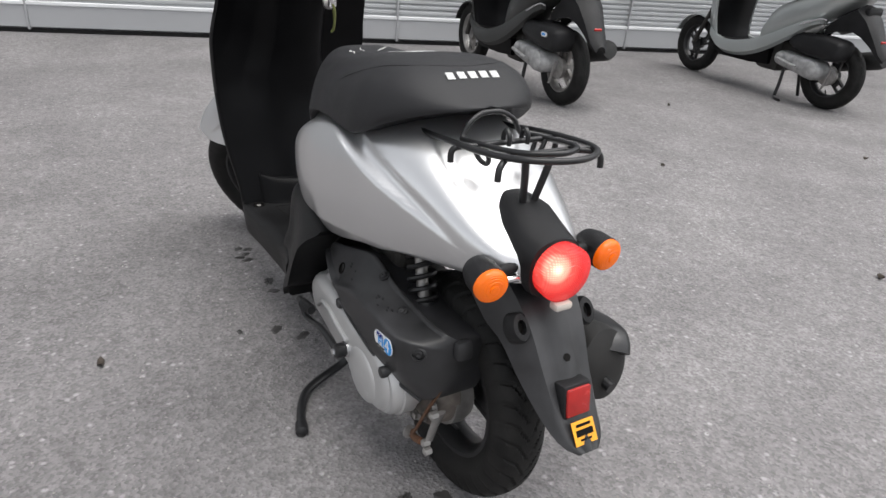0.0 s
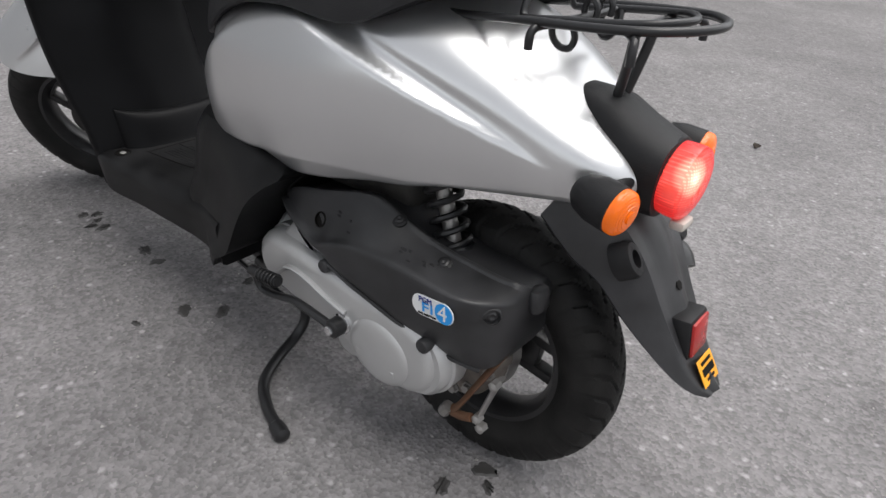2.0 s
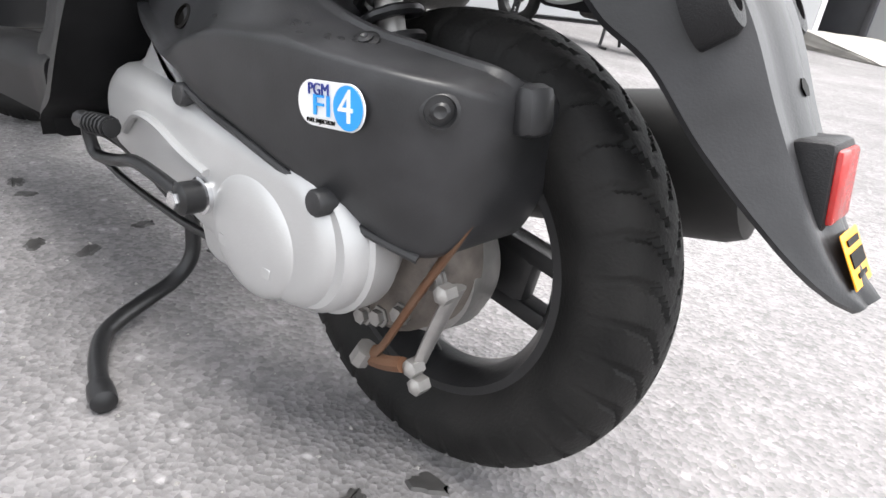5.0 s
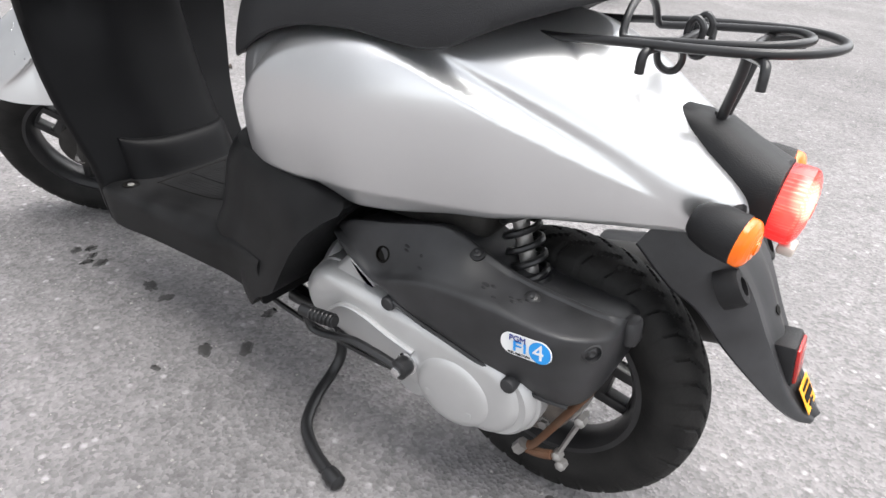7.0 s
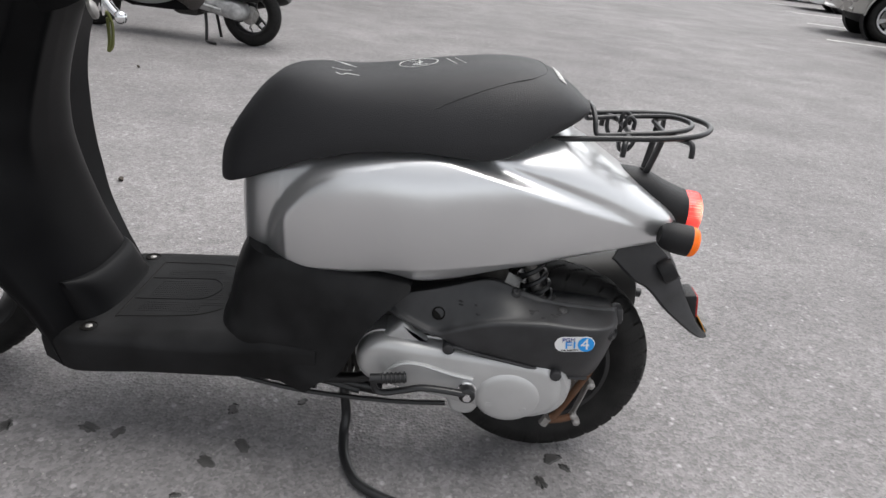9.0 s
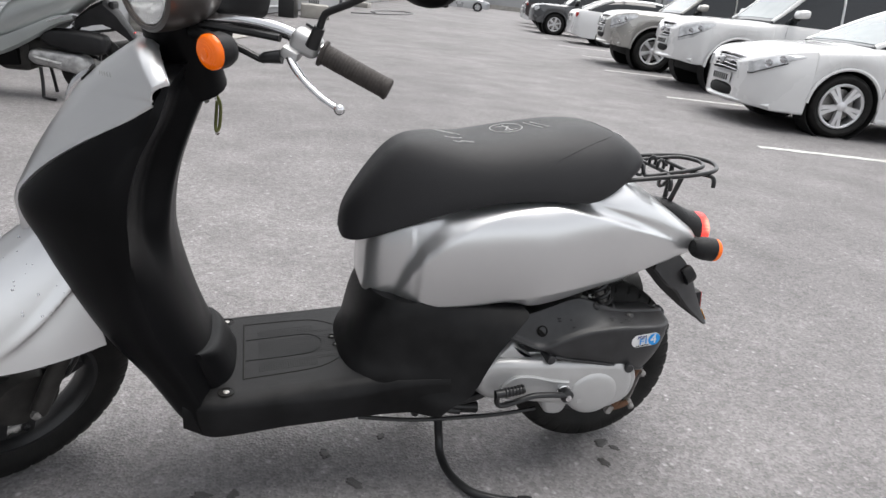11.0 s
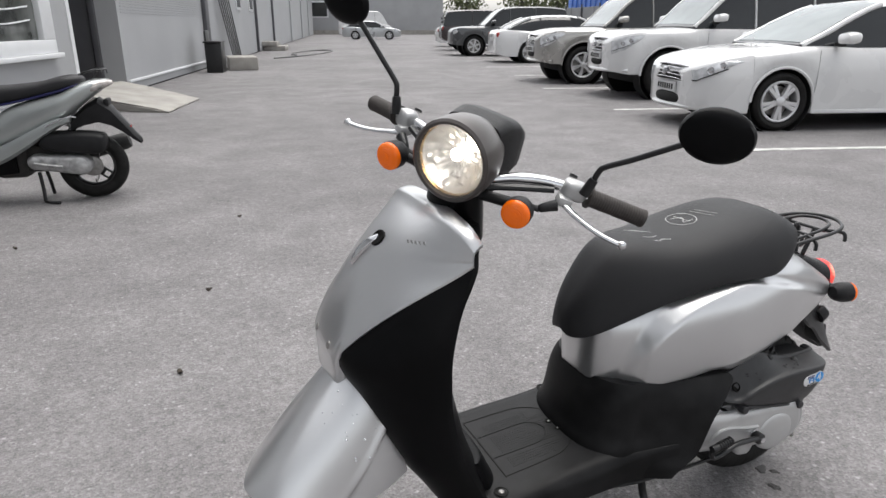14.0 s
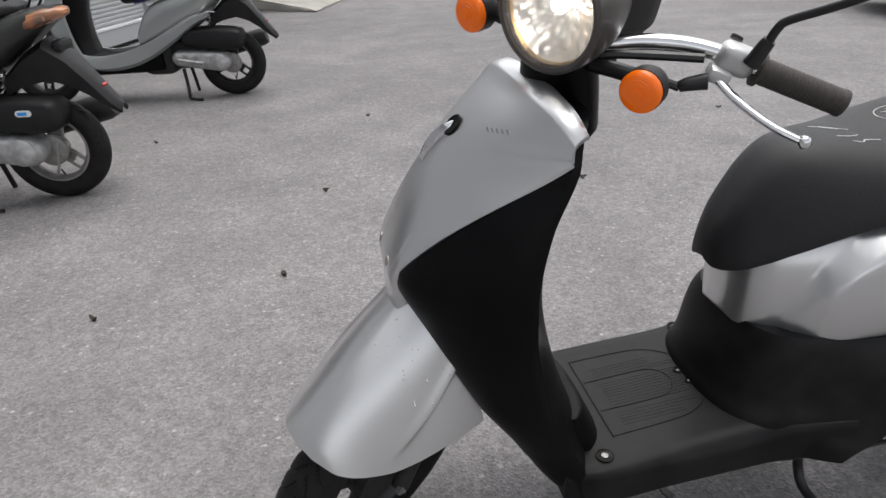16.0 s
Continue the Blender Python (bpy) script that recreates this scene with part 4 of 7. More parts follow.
for i in range(10):
    t = i / 9.2
    prof += [(0.042 * math.sqrt(1 - t * t), 0.024 + 0.011 * t), (0.0405 * math.sqrt(1 - t * t), 0.0248 + 0.011 * t)]
prof.append((0.0003, 0.036))
part("lens", turned(prof, tf, 40), REDLENS, lamp, "glowing red ribbed lens", m=SHRINK)
part("plate_lamp", block((0.018, 0.03, 0.012), Matrix.Translation((-0.767, 0, 0.512)), 0.004), mat("clear_plate_lamp", (0.55, 0.50, 0.45), 0.2), lamp, m=SHRINK)
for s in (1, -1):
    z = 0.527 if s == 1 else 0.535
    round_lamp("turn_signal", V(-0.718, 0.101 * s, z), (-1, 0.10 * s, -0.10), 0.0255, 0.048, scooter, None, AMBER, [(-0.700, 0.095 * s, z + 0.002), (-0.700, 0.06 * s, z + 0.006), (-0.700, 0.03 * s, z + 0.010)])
    part("signal_stay", tubes([(-0.71, 0.078 * s, z - 0.004), (-0.712, 0.05 * s, z - 0.004)], 0.006, 10, 2), CHROME, scooter)

# rear carrier of bent black rod
rack = part("carrier", tubes([(-0.455, 0.074, 0.662), (-0.490, 0.076, 0.665), (-0.560, 0.083, 0.675), (-0.640, 0.084, 0.684), (-0.695, 0.070, 0.690), (-0.726, 0.038, 0.693), (-0.737, 0.0, 0.694), (-0.726, -0.038, 0.693), (-0.695, -0.070, 0.690), (-0.640, -0.084, 0.684), (-0.560, -0.083, 0.675), (-0.490, -0.076, 0.665), (-0.455, -0.074, 0.662)], 0.0046, 10, 6), STEEL, scooter, "black bent-rod luggage carrier")
part("inner_loop", tubes([(-0.540, 0.0, 0.706), (-0.541, 0.020, 0.704), (-0.543, 0.040, 0.692), (-0.546, 0.051, 0.674), (-0.556, 0.055, 0.672), (-0.600, 0.056, 0.679), (-0.650, 0.054, 0.686), (-0.690, 0.040, 0.692), (-0.708, 0.0, 0.694), (-0.690, -0.040, 0.692), (-0.650, -0.054, 0.686), (-0.600, -0.056, 0.679), (-0.556, -0.055, 0.672), (-0.546, -0.051, 0.674), (-0.543, -0.040, 0.692), (-0.541, -0.020, 0.704)], 0.0042, 10, 6, closed=True), STEEL, rack, "inner rod loop with a raised front hoop")
part("cross_bar", tubes([(-0.600, 0.050, 0.678), (-0.600, 0.0, 0.678), (-0.600, -0.050, 0.678)], 0.0042, 10, 3), STEEL, rack)
part("cross_bar", tubes([(-0.661, 0.048, 0.680), (-0.661, 0.0, 0.680), (-0.661, -0.048, 0.680)], 0.0042, 10, 3), STEEL, rack)
for s in (1, -1):
    part("strut", tubes([(-0.662, 0.024 * s, 0.682), (-0.659, 0.018 * s, 0.650), (-0.650, 0.008 * s, 0.596)], 0.0055, 10, 4), STEEL, rack)
    part("front_stay", tubes([(-0.598, 0.016 * s, 0.677), (-0.598, 0.016 * s, 0.690), (-0.604, 0.016 * s, 0.697), (-0.612, 0.016 * s, 0.690), (-0.612, 0.016 * s, 0.677)], 0.0036, 8, 4), STEEL, rack)
    part("hook", tubes([(-0.600, 0.050 * s, 0.676), (-0.590, 0.075 * s, 0.675), (-0.585, 0.088 * s, 0.672), (-0.584, 0.093 * s, 0.665), (-0.584, 0.093 * s, 0.652)], 0.0046, 10, 4), STEEL, rack)
    part("hook", tubes([(-0.661, 0.045 * s, 0.680), (-0.675, 0.066 * s, 0.682), (-0.687, 0.080 * s, 0.681), (-0.690, 0.086 * s, 0.674), (-0.691, 0.087 * s, 0.660)], 0.0046, 10, 4), STEEL, rack)
    part("ring_hook", tubes([(-0.584, 0.055 * s, 0.676), (-0.585, 0.050 * s, 0.658), (-0.592, 0.044 * s, 0.649), (-0.602, 0.042 * s, 0.650), (-0.608, 0.046 * s, 0.662), (-0.606, 0.054 * s, 0.678)], 0.0038, 8, 5), STEEL, rack)
part("strut_bolt", turned([(0.015, 0), (0.015, 0.003), (0.008, 0.004), (0.008, 0.009), (0.001, 0.010)], frame_to((-0.648, 0, 0.600), (-0.3, 0, 1)), 16), STEEL, rack)

# mud guard
GUARD = [(0.0, -0.640, 0.517, 0.080, 0.055), (0.12, -0.668, 0.503, 0.078, 0.062), (0.25, -0.705, 0.478, 0.074, 0.066), (0.42, -0.737, 0.444, 0.067, 0.056), (0.65, -0.770, 0.390, 0.059, 0.040), (0.85, -0.806, 0.336, 0.049, 0.018), (0.95, -0.830, 0.308, 0.037, 0.007), (1.0, -0.844, 0.296, 0.018, 0.003)]
GY = -0.015
bm = bmesh.new()
loops = []
for i in range(31):
    t = i / 30
    x, z, w, th = table(GUARD, t)
    x2, z2 = table(GUARD, min(1, t + 0.02))[:2]
    x1, z1 = table(GUARD, max(0, t - 0.02))[:2]
    d = V(x2 - x1, 0, z2 - z1).normalized()
    nrm = V(d.z, 0, -d.x) * -1
    if nrm.x > 0:
        nrm = -nrm
    loop = []
    for j in range(21):
        a = lerp(-1, 1, j / 20)
        y = w * a
        ridge = 0.006 * max(0, 1 - abs(a) / 0.35) ** 0.5
        loop.append(V(x, y + GY, z) + nrm * (ridge - th * max(0, abs(a) - 0.75) / 0.25 * 1.0))
    low = [p - nrm * 0.005 + V(0, -0.004 * math.copysign(1, p.y - GY) if abs(p.y - GY) > 0.01 else 0, 0) for p in reversed(loop)]
    loops.append(loop + low)
rings(bm, loops)
guard = part("mud_guard", bm, DUSTY, scooter, "dark grey plastic rear mud guard")
gn = V(-0.82, 0, 0.57).normalized()
for s in (1, -1):
    hump = part("bolt_hump", turned([(0.019, -0.02), (0.0185, 0.0), (0.016, 0.005), (0.009, 0.006), (0.0085, -0.004), (0.001, -0.004)], frame_to((-0.726, GY + 0.060 * s, 0.449), gn) @ Matrix.Diagonal((0.8, 1.2, 1, 1)), 24), DARK, guard)
    part("bolt_hole", turned([(0.0085, -0.0035), (0.001, -0.003)], frame_to((-0.726, GY + 0.056 * s, 0.449), gn), 16), INK_AND_SHADE, hump)
part("bolt_hole", turned([(0.006, 0.0), (0.0065, 0.0012), (0.001, 0.0013)], frame_to((-0.762, GY, 0.404), gn) @ Matrix.Translation((0, 0, 0.005)), 6), INK_AND_SHADE, guard)
rf = frame_to((-0.792, -0.013, 0.356), (-0.98, 0, 0.18))
refl = part("reflector_holder", block((0.050, 0.054, 0.026), rf, 0.005), DARK, guard)
part("reflector", block((0.042, 0.044, 0.006), rf @ Matrix.Translation((0, 0, 0.0135)), 0.003), REDREFL, refl, "red rectangular reflector")
sf = frame_to((-0.8200, -0.014, 0.3145), (-0.82, 0, 0.57)) @ Matrix.Translation((0, 0, 0.0088))
stick = part("sticker", block((0.040, 0.034, 0.0012), sf, 0.0005, 1), ORANGE, guard, "orange-yellow dealer sticker with unreadable dark print")
for dy, w2, h in ((0.0105, 0.026, 0.004), (0.0, 0.030, 0.009), (-0.010, 0.020, 0.003)):
    part("print_bar", block((w2, h, 0.0006), sf @ Matrix.Translation((0, dy, 0.0013)), 0), INK_AND_SHADE, stick)

# rear wheel, drum, brake gear
RAXLE = V(-0.538, 0.0, 0.211)
rear_wheel = wheel("rear_wheel", scooter, Matrix.Translation(RAXLE), 0.2035, 0.090, 0.128, RIM, 3, 0.026, 187, n=720, inset=-0.022)
part("drum", turned([(0.02, 0.012), (0.060, 0.014), (0.066, 0.030), (0.064, 0.052), (0.03, 0.062), (0.001, 0.062)], Matrix.Translation(RAXLE) @ pose(0, 0, 0, -90), 36), GREYMETAL, scooter, "grey dusty brake drum plate")
gb = bmesh.new()
prism(gb, [(-0.585, 0.27), (-0.54, 0.285), (-0.49, 0.27), (-0.48, 0.21), (-0.50, 0.165), (-0.55, 0.155), (-0.59, 0.18), (-0.602, 0.225)], [(0.045, 0), (0.085, 0.004), (0.094, 0.012)])
gear = part("gear_case", gb, mat("dusty_brown_alloy", (0.15, 0.13, 0.115), 0.7, 0.2, 0.4, 45, 300, 0.3), scooter, "dusty gear case behind the clutch cover")
for x, z in ((-0.545, 0.172), (-0.568, 0.186), (-0.598, 0.230), (-0.575, 0.262), (-0.527, 0.165)):
    part("bolt", turned([(0.0095, 0), (0.0095, 0.003), (0.007, 0.0035), (0.007, 0.009), (0.001, 0.010)], frame_to((x, 0.093, z), (0, 1, 0)), 6), GREYMETAL, gear)
arm = bmesh.new()
tube(arm, [(-0.620, 0.096, 0.285), (-0.612, 0.102, 0.262), (-0.590, 0.108, 0.212), (-0.566, 0.110, 0.160), (-0.556, 0.110, 0.150)], 0.008, 10, 6, end=0.006, flat=0.45)
part("brake_arm", arm, RUST, scooter, "rusty orange brake spring arm")
part("brake_spring", tubes([(-0.556, 0.108, 0.142), (-0.575, 0.112, 0.150), (-0.592, 0.112, 0.158)], 0.0065, 8, 3), RUST, scooter)
part("cable_end", turned([(0.009, 0), (0.009, 0.018), (0.006, 0.020), (0.001, 0.022)], frame_to((-0.552, 0.112, 0.152), (0.5, 0, -1)), 8), GREYMETAL, scooter)
lever = bmesh.new()
tube(lever, [(-0.617, 0.094, 0.232), (-0.608, 0.098, 0.198), (-0.598, 0.100, 0.158)], 0.0105, 10, 5, end=0.008, flat=0.4)
lev = part("brake_lever_arm", lever, GREYMETAL, scooter, "grey cast brake arm")
for x, z in ((-0.617, 0.230), (-0.598, 0.157), (-0.606, 0.145)):
    part("nut", turned([(0.0075, 0), (0.0075, 0.012), (0.004, 0.014), (0.001, 0.015)], frame_to((x, 0.100, z), (0, 1, 0)), 6), GREYMETAL, lev)

# crank case cover
def capsule(ax, az, ar, bx, bz, br, n=14):
    """The outline round two circles."""
    d = math.hypot(bx - ax, bz - az)
    base = math.atan2(bz - az, bx - ax)
    off = math.acos((ar - br) / d)
    out = []
    for k in range(n + 1):
        t = base + off + (2 * math.pi - 2 * off) * k / n
        out.append((ax + ar * math.cos(t), az + ar * math.sin(t)))
    for k in range(n + 1):
        t = base - off + 2 * off * k / n
        out.append((bx + br * math.cos(t), bz + br * math.sin(t)))
    return out


cb = bmesh.new()
prism(cb, capsule(-0.243, 0.268, 0.048, -0.498, 0.240, 0.062), [(0.06, 0.0), (0.128, -0.002), (0.134, -0.002), (0.135, 0.001), (0.150, 0.002), (0.158, 0.006), (0.163, 0.012), (0.165, 0.020)], smooth=1)
case = part("crankcase_cover", cb, SILVER_DULL, scooter, "silver cast engine cover with a round clutch boss", angle=50)
tb = bmesh.new()
prism(tb, [(-0.232, 0.298), (-0.250, 0.324), (-0.266, 0.343), (-0.278, 0.343), (-0.294, 0.326), (-0.320, 0.303)], [(0.09, 0.0), (0.138, 0.0), (0.145, 0.003), (0.148, 0.008)])
part("case_tab", tb, SILVER_DULL, case)
tb = bmesh.new()
prism(tb, [(-0.36, 0.225), (-0.365, 0.180), (-0.385, 0.168), (-0.408, 0.172), (-0.42, 0.20), (-0.42, 0.225)], [(0.10, 0.0), (0.145, 0.0), (0.150, 0.004), (0.152, 0.008)])
part("case_tab", tb, SILVER_DULL, case)
part("clutch_boss", turned([(0.064, -0.004), (0.0615, 0.002), (0.058, 0.0045), (0.053, 0.0065), (0.046, 0.0080), (0.030, 0.0092), (0.001, 0.0098)], frame_to((-0.463, 0.162, 0.226), (0, 1, 0)) @ Matrix.Diagonal((0.92, 0.80, 1, 1)), 48), SILVER_DULL, case)
for i in range(5):
    part("cast_bar", block((0.011, 0.0010, 0.009), Matrix.Translation((-0.432 - i * 0.0150, 0.1705, 0.212 - i * 0.001)), 0.0004, 1), SILVER_DULL, case)
part("case_end", turned([(0.062, -0.03), (0.062, -0.006), (0.058, -0.004), (0.057, 0.008), (0.052, 0.014), (0.001, 0.015)], frame_to((-0.512, 0.142, 0.240), (0, 1, 0)), 40), SILVER_DULL, case)
part("case_groove", tubes([(-0.250, 0.1655, 0.252), (-0.275, 0.166, 0.274), (-0.31, 0.166, 0.276), (-0.36, 0.166, 0.264), (-0.40, 0.1665, 0.258)], 0.005, 8, 5, flat=0.7), SILVER_DULL, case)
part("case_ring", turned([(0.052, 0.0), (0.056, 0.010), (0.052, 0.018), (0.03, 0.02)], frame_to((-0.215, 0.085, 0.268), (1, 0.15, 0)), 32), SILVER_DULL, case, "bright ring at the front of the case")
part("kick_boss", turned([(0.016, 0), (0.016, 0.006), (0.011, 0.008), (0.011, 0.020), (0.001, 0.020)], frame_to((-0.392, 0.163, 0.236), (0, 1, 0)), 24), CHROME, case)
kick = bmesh.new()
tube(kick, [(-0.395, 0.184, 0.238), (-0.355, 0.186, 0.243), (-0.315, 0.187, 0.244), (-0.285, 0.188, 0.236), (-0.258, 0.190, 0.230), (-0.241, 0.191, 0.231), (-0.234, 0.193, 0.245), (-0.233, 0.195, 0.264)], 0.0068, 10, 5, end=0.006, flat=0.9)
kick = part("kick_lever", kick, STEEL, scooter, "black folding kick-start lever")
part("kick_bolt", turned([(0.0075, 0.0), (0.0075, 0.020), (0.001, 0.021)], frame_to((-0.392, 0.174, 0.236), (0, 1, 0)), 6), CHROME, kick)
part("kick_hub", turned([(0.013, -0.008), (0.014, 0.0), (0.014, 0.013), (0.010, 0.016), (0.001, 0.016)], frame_to((-0.392, 0.174, 0.236), (0, 1, 0)), 20), STEEL, kick)
pedal = part("kick_pedal", tubes([(-0.228, 0.197, 0.260), (-0.258, 0.196, 0.263), (-0.288, 0.194, 0.267)], 0.0085, 10, 3), STEEL, kick)
for i in range(6):
    part("pedal_ridge", turned([(0.0098, -0.0015), (0.0105, 0), (0.0098, 0.0015)], frame_to(V(-0.249 - i * 0.007, 0.1965 - i * 0.0004, 0.262 + i * 0.001), (-1, 0, 0.12)), 10), STEEL, pedal)

# air cleaner: lower edge and its half width, outer face, upper edge of the face, top and its half width, by station
AIRBOX = [(-0.240, 0.364, 0.140, 0.146, 0.367, 0.372, 0.142), (-0.262, 0.354, 0.148, 0.154, 0.357, 0.386, 0.140), (-0.290, 0.344, 0.154, 0.160, 0.347, 0.395, 0.138), (-0.318, 0.333, 0.158, 0.164, 0.337, 0.402, 0.136), (-0.335, 0.326, 0.161, 0.167, 0.338, 0.407, 0.135), (-0.355, 0.317, 0.165, 0.171, 0.348, 0.413, 0.133), (-0.385, 0.309, 0.167, 0.1725, 0.360, 0.422, 0.130), (-0.410, 0.305, 0.167, 0.173, 0.368, 0.425, 0.127), (-0.430, 0.302, 0.167, 0.173, 0.372, 0.421, 0.125), (-0.465, 0.295, 0.166, 0.173, 0.3755, 0.407, 0.121),
          (-0.500, 0.288, 0.164, 0.173, 0.378, 0.396, 0.118), (-0.535, 0.276, 0.155, 0.173, 0.3795, 0.391, 0.116), (-0.565, 0.262, 0.143, 0.173, 0.3805, 0.390, 0.115), (-0.588, 0.251, 0.131, 0.170, 0.381, 0.389, 0.114), (-0.604, 0.254, 0.124, 0.162, 0.380, 0.388, 0.112), (-0.617, 0.264, 0.116, 0.150, 0.378, 0.387, 0.108), (-0.627, 0.285, 0.106, 0.135, 0.375, 0.385, 0.104), (-0.634, 0.310, 0.095, 0.116, 0.370, 0.380, 0.095), (-0.637, 0.330, 0.080, 0.092, 0.362, 0.370, 0.080)]


def airbox_point(x, t):
    """A point on the upper slope of the box: t 0 at the outer face, 1 at the ridge."""
    zb, yb, yo, ze, zt, yt = table(AIRBOX, x)
    if t < 0.2:
        u = t / 0.2
        return V(x, yo - 0.010 * u * u, ze + min(0.008, (zt - ze) * 0.5) * u ** 0.6)
    u = (t - 0.2) / 0.8
    return V(x, lerp(yo - 0.010, min(yt, yo - 0.011), u), lerp(ze + min(0.008, (zt - ze) * 0.5), zt, u))


ab = bmesh.new()
loops = []
for i in range(85):
    x = lerp(-0.240, -0.637, (0.5 - 0.5 * math.cos(math.pi * i / 84)) * 0.5 + 0.5 * i / 84)
    zb, yb, yo, ze, zt, yt = table(AIRBOX, x)
    h = ze - zb
    loop = [V(x, 0.03, zb), V(x, yb - 0.014, zb), V(x, yb - 0.004, zb + min(0.004, h * 0.2)), V(x, yb, zb + min(0.010, h * 0.4))]
    loop += [V(x, lerp(yb, yo, 1 - (1 - k) ** 2), lerp(zb + min(0.010, h * 0.4), ze, k)) for k in (0.25, 0.5, 0.75, 0.9)]
    loop += [airbox_point(x, t / 16) for t in range(17)]
    p = airbox_point(x, 1)
    loop += [V(x, p.y - 0.002, zt + 0.0035), V(x, p.y - 0.006, zt + 0.0045), V(x, p.y - 0.010, zt + 0.002), V(x, p.y - 0.012, zt - 0.006), V(x, 0.05, zt - 0.010), V(x, 0.03, zt - 0.014)]
    loops.append(loop)
rings(ab, loops)
air = part("air_cleaner", ab, DUSTY, scooter, "dusty black air cleaner box with a blue sticker", angle=45)
hp = airbox_point(-0.329, 0.52)
# the hole's shade is a black disc
part("box_hole", turned([(0.0105, 0), (0.0112, 0.002), (0.009, 0.003), (0.0085, -0.002), (0.001, -0.002)], frame_to(hp, (0.05, 1, 0.45)), 20), INK_AND_SHADE, air)
for x, t in ((-0.535, 0.75), (-0.452, 0.98)):
    p = airbox_point(x, t)
    boss = part("box_boss", turned([(0.010, -0.012), (0.010, 0.0006), (0.008, 0.0016), (0.001, 0.0016)], frame_to(p, (-0.1, 0.5, 0.85)), 16), DARK, air)
    part("box_screw", turned([(0.006, 0.001), (0.006, 0.003), (0.003, 0.0038), (0.001, 0.0025)], frame_to(p, (-0.1, 0.5, 0.85)), 12), STEEL, boss)
# screw in its pocket at the rear corner
rs = frame_to((-0.619, 0.143, 0.364), (-0.72, 0.68, 0.15))
pocket = part("screw_pocket", turned([(0.012, -0.012), (0.0125, 0.003), (0.010, 0.005), (0.0085, 0.0), (0.001, 0.0)], rs, 20), DUSTY, air)
part("box_screw", turned([(0.0065, 0.0), (0.0065, 0.003), (0.004, 0.0045), (0.001, 0.003)], rs, 12), STEEL, pocket)
part("rear_lug", block((0.020, 0.030, 0.034), Matrix.Translation((-0.640, 0.078, 0.366)) @ pose(0, 0, 0, 0, 10, 0), 0.008, 2), DUSTY, air)
part("box_flange", tubes([V(x, table(AIRBOX, x)[1] - 0.004, table(AIRBOX, x)[0] + 0.002) for x in (-0.36, -0.40, -0.44, -0.48, -0.52, -0.56, -0.60)], 0.004, 8, 4), DUSTY, air)
for x, z in ((-0.352, 0.311), (-0.538, 0.281)):
    part("box_lug", turned([(0.010, -0.05), (0.010, 0.0), (0.0085, 0.002), (0.001, 0.003)], frame_to((x, 0.165, z), (0, 1, 0)), 18), DUSTY, air)
marks = random.Random(12)
for i in range(12):
    p = airbox_point(marks.choice((-0.375, -0.39, -0.49, -0.51, -0.525)) + marks.uniform(-0.012, 0.012), marks.uniform(0.25, 0.7))
    part("water_mark", turned([(0.004, 0), (0.003, 0.0005), (0.001, 0.0006)], frame_to(p, (0, 0.7, 0.75)) @ Matrix.Diagonal((marks.uniform(0.6, 1.6), marks.uniform(0.4, 0.8), 1, 1)), 8), DARK, air)
# blue injection sticker
bm = bmesh.new()
sx, sz = -0.5555, 0.3535
prism(bm, capsule(-0.018, 0.0, 0.0145, 0.018, 0.0, 0.0145), [(0.0, 0.0), (0.0008, 0.0004)], smooth=1)
label = part("sticker", bm, WHITE, air, "white and blue fuel injection sticker", m=Matrix.Translation((sx, 0.1722, sz)) @ pose(0, 0, 0, 0, 8, 0))
face = Matrix.Translation((sx, 0.1737, sz)) @ pose(0, 0, 0, 0, 8, 0) @ pose(0, 0, 0, 90, 0, 180)
part("sticker_disc", turned([(0.0135, 0), (0.0135, 0.0004), (0.001, 0.0004)], face @ Matrix.Translation((0.018, 0, 0)), 28), BLUE, label)
part("lettering", letters("PGM", 0.0105, face @ Matrix.Translation((-0.010, 0.0085, 0.0003))), NAVY, label)
part("lettering", letters("FI", 0.0185, face @ Matrix.Translation((-0.007, -0.0015, 0.0003)) @ Matrix.Diagonal((1.5, 1, 1, 1))), BLUE, label)
part("lettering", letters("FUEL INJECTION", 0.0038, face @ Matrix.Translation((-0.008, -0.0108, 0.0003))), INK_AND_SHADE, label)
part("lettering", letters("4", 0.029, face @ Matrix.Translation((0.0165, 0.0, 0.0007))), WHITE, label)

# engine block, frame tubes, shock absorber, exhaust
engine = part("engine", block((0.24, 0.15, 0.16), Matrix.Translation((-0.30, 0.01, 0.275)), 0.03, 3), ENGINE, scooter, "dark grimy engine block with cooling fins")
part("cylinder", block((0.10, 0.16, 0.13), Matrix.Translation((-0.17, 0.0, 0.245)), 0.025, 3), ENGINE, engine)
for i in range(7):
    part("cooling_fin", block((0.006, 0.17, 0.12), Matrix.Translation((-0.13 - 0.012 * i, 0.0, 0.225)), 0.001, 1), ENGINE, engine)
part("inner_guard", block((0.30, 0.19, 0.10), Matrix.Translation((-0.29, 0, 0.44)) @ pose(0, 0, 0, 0, 4, 0), 0.02, 3), ENGINE, scooter)
part("undertray", block((0.14, 0.16, 0.055), Matrix.Translation((-0.01, 0, 0.178)), 0.02, 3), ENGINE, scooter, "dark undertray below the foot board")
part("frame_tube", tubes([(0.30, 0.06, 0.20), (0.0, 0.07, 0.175), (-0.12, 0.08, 0.165), (-0.24, 0.08, 0.15)], 0.013, 10, 4), STEEL, scooter)
